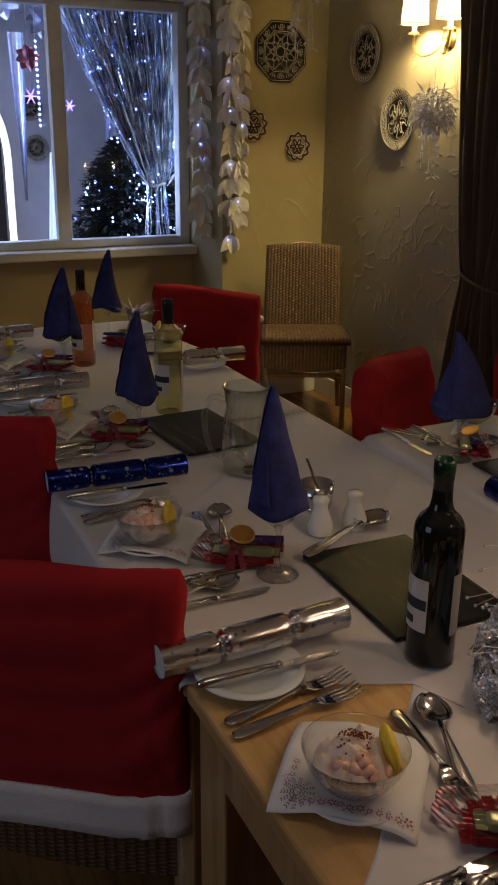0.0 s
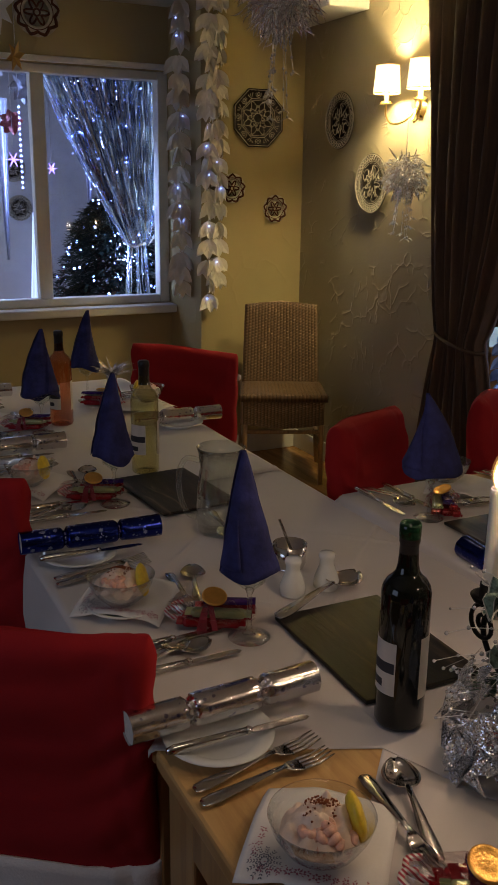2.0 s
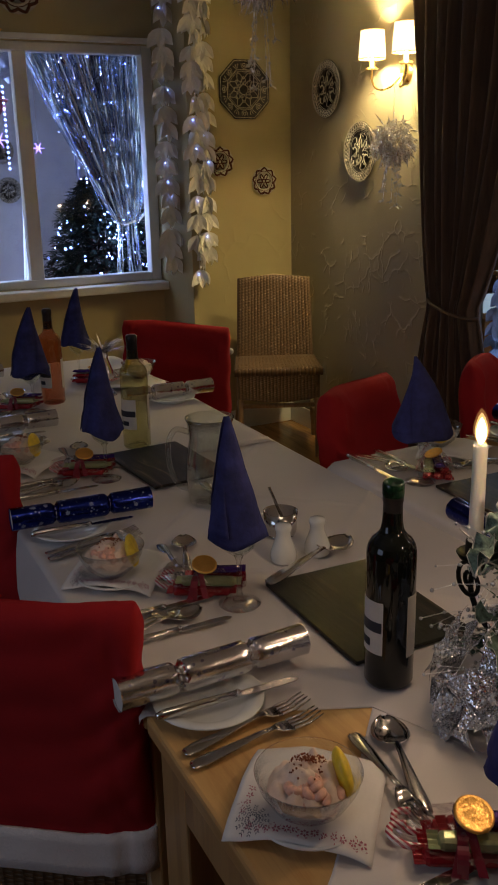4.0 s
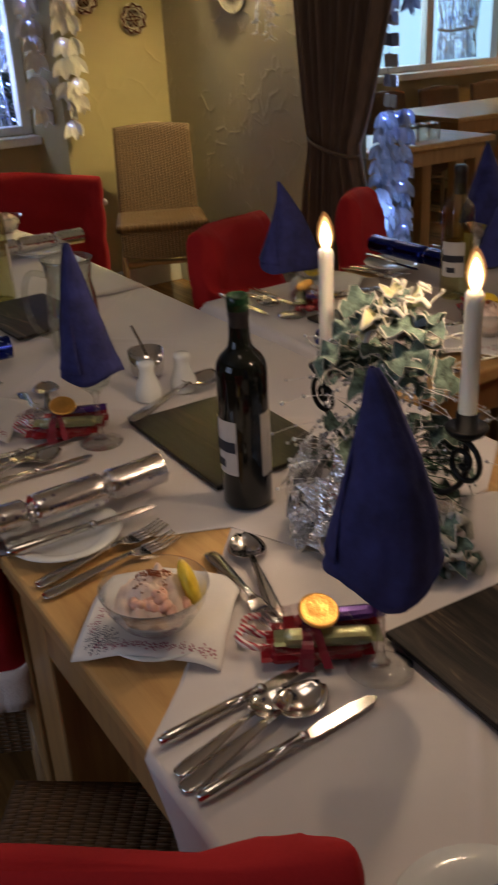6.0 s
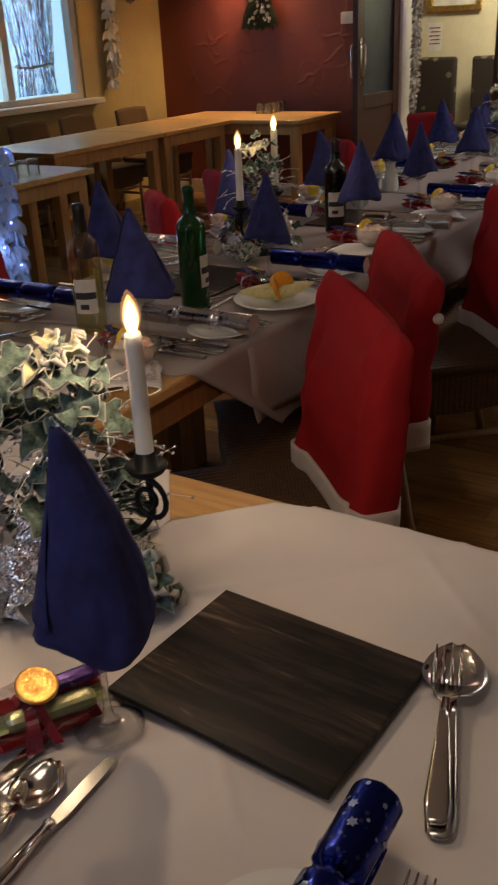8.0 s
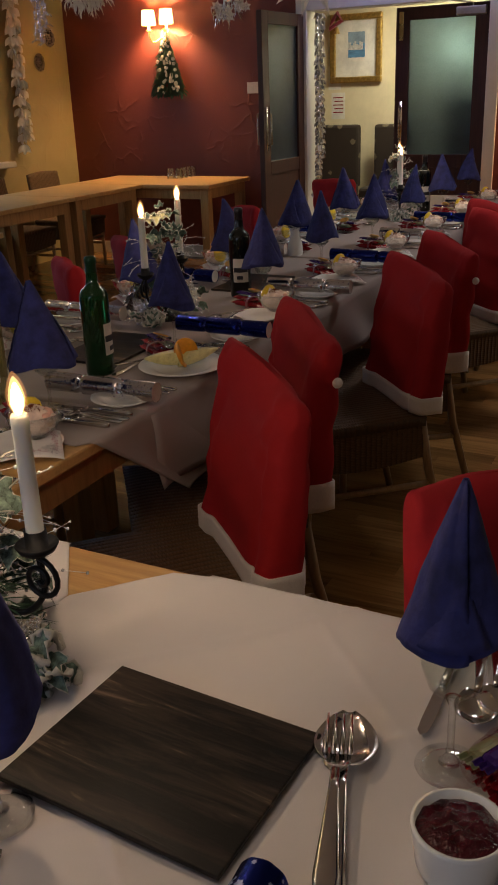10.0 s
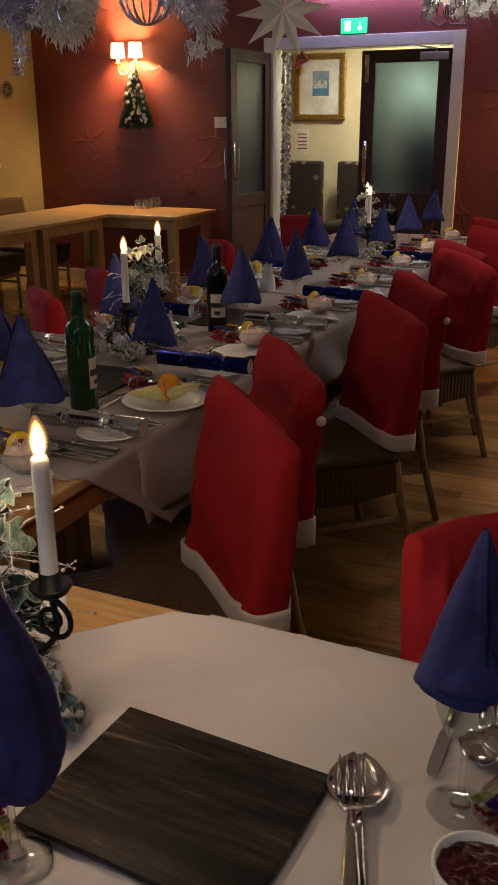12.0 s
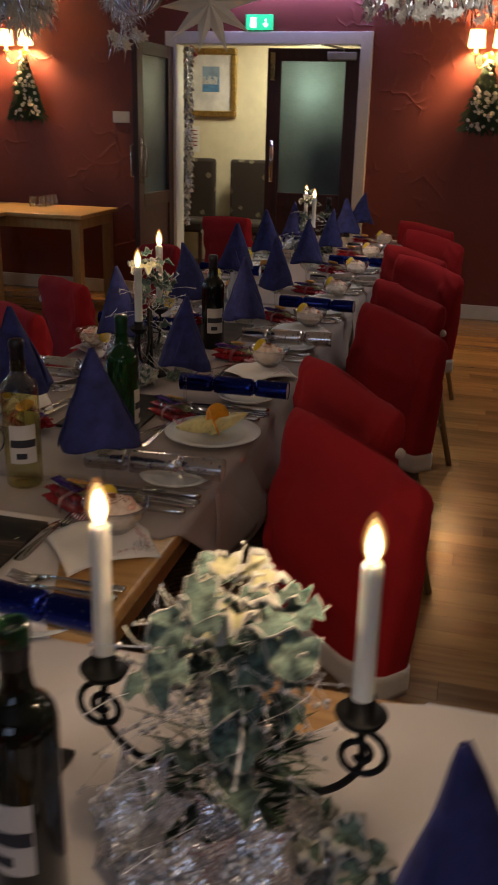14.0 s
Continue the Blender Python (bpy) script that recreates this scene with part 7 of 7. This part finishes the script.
# ---------------------------------------------------------------- centrepieces
def ivy_leaf(bm, base, along, up, length, rnd, rim_bm=None, rim=0.0007):
    """A five-lobed, wavy leaf, with a fluffy flocked edge in rim_bm."""
    along = Vector(along).normalized()
    side = along.cross(Vector(up)).normalized()
    nrm = side.cross(along).normalized()
    curl, ph = rnd.uniform(-1.1, 0.5), rnd.uniform(0, 6.28)
    wave, rnd_fold = rnd.uniform(0.10, 0.22), rnd.uniform(-0.2, 0.9)

    def at(q, w):
        x, y = 0.42 + w * math.cos(q), w * math.sin(q)
        z = rnd_fold * abs(y) - 0.35 * y * y + curl * (x - 0.42) * abs(x - 0.42) + wave * math.sin(5 * q + ph) * (w / 0.5) ** 2
        return Vector(base) + (along * x + side * y + nrm * z) * length

    n = 20
    radius = []
    for i in range(n):
        q = 2 * math.pi * i / n
        w = 0.44 + 0.065 * math.cos(5 * q) + 0.08 * math.cos(q) - (0.10 if i == n // 2 else 0)
        radius.append(w * rnd.uniform(0.94, 1.06))
    mid = bm.verts.new(at(0, 0.0))
    half = [bm.verts.new(at(2 * math.pi * i / n, radius[i] * 0.55)) for i in range(n)]
    edge = [bm.verts.new(at(2 * math.pi * i / n, radius[i])) for i in range(n)]
    for i in range(n):
        k = (i + 1) % n
        bm.faces.new((mid, half[i], half[k]))
        bm.faces.new((half[i], edge[i], edge[k], half[k]))
    if rim_bm is not None:
        pts = [at(2 * math.pi * i / n, radius[i % n]) for i in range(n + 1)]
        tube(pts, [rim * rnd.choice((0.3, 0.6, 1.0, 1.6, 2.4)) for _ in pts], 5, rim_bm, False)
    return bm


def centrepiece(label, m, seed, lit=1.9, count=1.0, tight=1.0, taller=0.0, lift=0.0):
    """Two-armed iron candle holder wreathed in frosted ivy, silver leaves and beaded wire."""
    c = thing("candle_centrepiece", label, "centrepiece", "candle centrepieces")
    rnd = random.Random(seed)
    bm = lathe([(0, 0), (0.055, 0.0), (0.055, 0.006), (0.012, 0.012), (0.008, 0.05), (0.008, 0.20), (0, 0.2)], 20)
    up = Vector((0, 0, lift))
    for s in (-1, 1):
        tube([p + up for p in smoothed([(0, 0, 0.11), (s * 0.05, 0, 0.065), (s * 0.10, 0, 0.062), (s * 0.137, 0, 0.10), (s * 0.135, 0, 0.155)])], 0.0042, 8, bm)
        sp = []
        for i in range(30):
            a = 0.5 * math.pi - i * 0.36
            r = 0.030 * (1 - i / 34)
            sp.append((s * (0.137 + r * math.cos(a)), 0.004, 0.120 + lift + r * math.sin(a)))
        tube(sp, 0.0036, 8, bm)
    part("iron_stand", bm, IRON, c, smooth=True)
    for s in (-1, 1):
        at = Matrix.Translation((s * 0.135, 0, lift))
        part("drip_cup", lathe([(0, 0.148), (0.010, 0.150), (0.022, 0.158), (0.0265, 0.166), (0.0250, 0.1675), (0.014, 0.163), (0.0135, 0.185), (0.0115, 0.185), (0.0115, 0.168), (0, 0.168)], 24, None, at), IRON, c, smooth=True)
        grow = (taller if s > 0 else 0.0) + lift
        top = 0.328 + (taller if s > 0 else 0.0)
        part("candle", lathe([(0, 0.17), (0.0110, 0.17), (0.0104, 0.25), (0.0102, top - 0.022), (0.0106, top - 0.010), (0.0104, top), (0.0085, top + 0.004), (0.004, top + 0.001), (0, top)], 24, None, at), WAX, c, "white taper candle, burning", True)
        part("wick", tube([(s * 0.135, 0, 0.328 + grow), (s * 0.136, 0.001, 0.340 + grow)], 0.0009, 5), INK, c)
        prof = [(0, 0.329), (0.0035, 0.331), (0.0062, 0.337), (0.0081, 0.344), (0.0088, 0.351), (0.0083, 0.358), (0.0067, 0.366), (0.0046, 0.373), (0.0022, 0.378), (0, 0.381)]
        for nm, wide, high, mt in (("flame", 0.84, 0.76, FLAME_GLOW), ("flame_rim", 1.06, 0.90, HALO_INNER), ("flame_rim", 1.34, 1.02, HALO_OUTER)):
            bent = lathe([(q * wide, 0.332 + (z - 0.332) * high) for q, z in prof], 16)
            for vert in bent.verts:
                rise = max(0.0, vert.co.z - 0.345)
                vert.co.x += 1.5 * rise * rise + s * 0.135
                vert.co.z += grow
            part(nm, bent, mt, c, "" if nm == "flame" else "see-through shell for soft edge and halo round the flame", True)
        lo = lamp("candle_light", "POINT", m @ Vector((s * 0.135, 0, 0.40 + grow)), lit, FLAME, 0.012)
    ivy, flock, silver, pine, wire, beads, petals, twigs = (bmesh.new() for _ in range(8))
    for k in range(int(98 * count)):
        a, z = rnd.uniform(0, 6.28), 0.02 + 0.25 * rnd.random() ** 1.2
        z *= 1.16 if tight == 1.0 else 1.28
        if math.sin(a) > 0.2 and z < 0.10 or abs(math.cos(a)) > 0.75 and 0.06 < z < 0.2:
            continue
        spread = (0.125 * (1 - 0.72 * z / 0.29) + 0.025 * math.sin(3 * a + seed)) * rnd.uniform(0.3, 1) * (tight if z > 0.12 else 1.0)
        base = Vector((spread * math.cos(a), spread * math.sin(a), z))
        d = Vector((math.cos(a) + rnd.uniform(-0.7, 0.7), math.sin(a) + rnd.uniform(-0.7, 0.7), rnd.uniform(-0.9, 0.6)))
        L = rnd.uniform(0.034, 0.060)
        up = (rnd.uniform(-0.6, 0.6), rnd.uniform(-0.6, 0.6), 1)
        ivy_leaf(ivy, base, d, up, L, rnd, flock)
    for k in range(14):
        base = Vector((-rnd.uniform(0.06, 0.15), rnd.uniform(-0.03, 0.05), rnd.uniform(0.006, 0.05)))
        ivy_leaf(ivy, base, (-1, rnd.uniform(-0.8, 0.8), rnd.uniform(-0.5, 0.2)), (rnd.uniform(-0.5, 0.5), rnd.uniform(-0.5, 0.5), 1), rnd.uniform(0.03, 0.045), rnd, flock, 0.0028)
    for k in range(int(11 * count)):
        a = rnd.uniform(0, 6.28)
        pts = [Vector((0.015 * math.cos(a), 0.015 * math.sin(a), rnd.uniform(0.20, 0.27) / tight ** 0.15))]
        for i in range(7):
            pts.append(pts[-1] + Vector((math.cos(a + rnd.uniform(-0.7, 0.7)) * 0.015 * tight, math.sin(a + rnd.uniform(-0.7, 0.7)) * 0.015 * tight, rnd.uniform(-0.010, 0.011))))
            if rnd.random() < 0.6:
                ball(twigs, pts[-1] + Vector((rnd.uniform(-0.004, 0.004), rnd.uniform(-0.004, 0.004), rnd.uniform(-0.003, 0.005))), rnd.uniform(0.0018, 0.0034), 5)
        tube(smoothed(pts, 2), 0.0013, 5, twigs)
    for fx, fy, fz, n in ((0.055, 0.085, 0.085, 7), (-0.035, 0.095, 0.07, 7), (0.02, 0.11, 0.03, 7), (-0.02, -0.08, 0.08, 6), (0.10, 0.04, 0.035, 7), (-0.085, 0.03, 0.03, 6)):
        out = Vector((fx, fy, 0.05)).normalized()
        e1 = out.orthogonal().normalized()
        e2 = out.cross(e1)
        for q in range(n + 4):
            g = q * 2 * math.pi / n + (0.4 if q >= n else 0) + rnd.uniform(-0.15, 0.15)
            lift = (0.15, 0.6, 1.3)[q // n] + rnd.uniform(-0.2, 0.2)
            d = e1 * math.cos(g) + e2 * math.sin(g) + out * lift
            leaf(silver, Vector((fx, fy, fz)), d, out, rnd.uniform(0.062, 0.086) * (1, 0.7, 0.5)[q // n], rnd.uniform(0.026, 0.036), rnd.uniform(-0.3, 0.9), 1)
        for q in range(9):
            ball(beads, Vector((fx, fy, fz)) + out * 0.022 + Vector((rnd.uniform(-0.012, 0.012), rnd.uniform(-0.012, 0.012), rnd.uniform(-0.012, 0.012))), rnd.uniform(0.002, 0.004), 6)
    for k in range(int(120 * count)):
        a, z = rnd.uniform(0, 6.28), rnd.uniform(0.0, 0.12)
        leaf(pine, (0.03 * math.cos(a), 0.03 * math.sin(a), z), (math.cos(a), math.sin(a), rnd.uniform(-0.2, 0.4)), (0, 0, 1), rnd.uniform(0.06, 0.1), 0.004, 0.2)
    for k in range(int(70 * count)):
        a, z = rnd.uniform(0, 6.28), rnd.uniform(0.04, 0.24)
        L = rnd.uniform(0.08, 0.16)
        e = rnd.uniform(0.0, 0.8)
        turn = rnd.uniform(-1.2, 1.2)
        pts = [Vector((0, 0, z))]
        for i in range(1, 6):
            q = i / 5
            pts.append(Vector((math.cos(a + turn * q) * L * q, math.sin(a + turn * q) * L * q, z + L * e * q - 0.06 * q * q)))
        tube(pts, 0.0005, 4, wire)
        for i in (2, 3, 4, 5):
            ball(beads, pts[i], rnd.uniform(0.0018, 0.0034), 6)
    for k in range(7):
        a = k * 0.9
        ivy_leaf(petals, (-0.010 + 0.014 * math.cos(a), 0.012 + 0.014 * math.sin(a), 0.288 / tight ** 0.1 + 0.004 * k), (math.cos(a), math.sin(a), rnd.uniform(-0.5, 0.7)), (rnd.uniform(-0.4, 0.4), rnd.uniform(-0.4, 0.4), 1), rnd.uniform(0.028, 0.042), rnd, flock, 0.0018)
    for b_, mt, nm in ((ivy, IVY, "ivy"), (flock, FROSTED, "flocked_leaf"), (twigs, FROSTED, "flocked_twig"), (silver, GLITTER, "silver_leaf"), (pine, PINE, "fir_needle"), (wire, SPRAY_WIRE, "wire_spray"), (beads, BEAD, "bead"), (petals, CREAM_PETAL, "flower")):
        tagged(part(nm, b_, mt, c, smooth=nm in ("ivy", "flocked_leaf", "silver_leaf", "flower", "flocked_twig", "bead")), kind="stuff")
    c.matrix_world = m
    return c


centrepiece("iron twin candle holder with lit candles and frosted ivy", pose(0.856, 0.748, TT - 0.013, 0, 0, 90), 5, 1.8, lift=0.021)
centrepiece("iron twin candle holder with lit candles on the long table", pose(2.49, 1.45, TT + 0.006, 0, 0, 8), 6, 0.7, 0.45, 0.6, 0.02)
centrepiece("iron twin candle holder with lit candles near the doorway", pose(4.86, 1.45, TT + 0.008, 0, 0, 20), 7, 0.7, 0.45, 0.6)


def vase(label, m, seed, body=PORCELAIN):
    v = thing("vase", label, "vase", "vases")
    rnd = random.Random(seed)
    part("body", lathe([(0, 0), (0.03, 0.0), (0.034, 0.01), (0.03, 0.05), (0.016, 0.09), (0.02, 0.115), (0.018, 0.115), (0.014, 0.09), (0, 0.085)], 28), body, v, smooth=True)
    t, p = bmesh.new(), bmesh.new()
    for k in range(46):
        a, e = rnd.uniform(0, 6.28), rnd.uniform(0.3, 1.4)
        leaf(t, (0, 0, 0.10), (math.cos(a), math.sin(a), e), (0, 0, 1), rnd.uniform(0.05, 0.10), 0.007, 0.4)
        leaf(p, (0, 0, 0.11), (math.cos(a + 1), math.sin(a + 1), e * 0.7), (0, 0, 1), rnd.uniform(0.03, 0.06), 0.014, 0.4, 1)
    tagged(part("tinsel_spray", t, TINSEL, v), kind="stuff")
    tagged(part("silver_leaf", p, GLITTER, v), kind="stuff")
    v.matrix_world = m


vase("white vase with a spray of silver tinsel leaves", pose(3.65, 1.52, TT + 0.008), 3)
vase("silver vase with a spray of tinsel leaves near the window", pose(0.93, 2.88, TT + 0.010), 4, TINSEL)

for ob in STORE:
    for o in (*ob.children_recursive, ob):
        bpy.data.objects.remove(o)

LAID = ("fork", "spoon", "knife", "side_plate", "plate", "christmas_cracker", "paper_napkin", "dessert_bowl", "sweet_bundle", "wine_glass", "napkin",
        "wine_bottle", "place_mat", "water_jug", "shaker", "sauce_boat", "ramekin", "vase")
for ob in list(bpy.data.objects):
    kind = ob.name.split(".")[0]
    if ob.parent is None and (kind in LAID and ob.matrix_basis.translation.x < 1.2 or ob in HEAD_CLOTHS):
        ob.matrix_basis = HEAD @ ob.matrix_basis

# floor boards: those beside the long table are single boards, the rest one sheet
def board_mesh(length):
    me = bpy.data.meshes.new("plank")
    bm = boxed(-0.0449, 0.0449, 0, length - 0.0004, -0.02, 0.0, bevel=0.0007)
    bm.to_mesh(me)
    bm.free()
    me.materials.append(FLOOR_WOOD)
    return me


floor = tagged(part("floor", boxed(XW - TH, XE + TH, YS - TH, YF + TH, -0.1, -0.021), DARK_WOOD), "varnished oak strip floor", "floor", kind="structure")
plank_me = board_mesh(0.9)
rest = bmesh.new()
rnd = random.Random(4)
x = XW
while x < XE:
    y = YS - rnd.random() * 0.9
    while y < YF:
        if 1.2 < x < 7.2 and -0.9 < y + 0.45 < 2.2:
            p = new("plank", plank_me)
            p.location, p.parent = (x + 0.045, y, 0), floor
        else:
            y1 = min(y + 0.8996, YF)
            y0 = max(y, YS)
            if y1 > y0:
                v = [rest.verts.new(c) for c in ((x, y0, 0), (x + 0.0898, y0, 0), (x + 0.0898, y1, 0), (x, y1, 0))]
                rest.faces.new(v)
        y += 0.9
    x += 0.09
tagged(part("floor_boards", rest, FLOOR_REST, floor), kind="stuff")
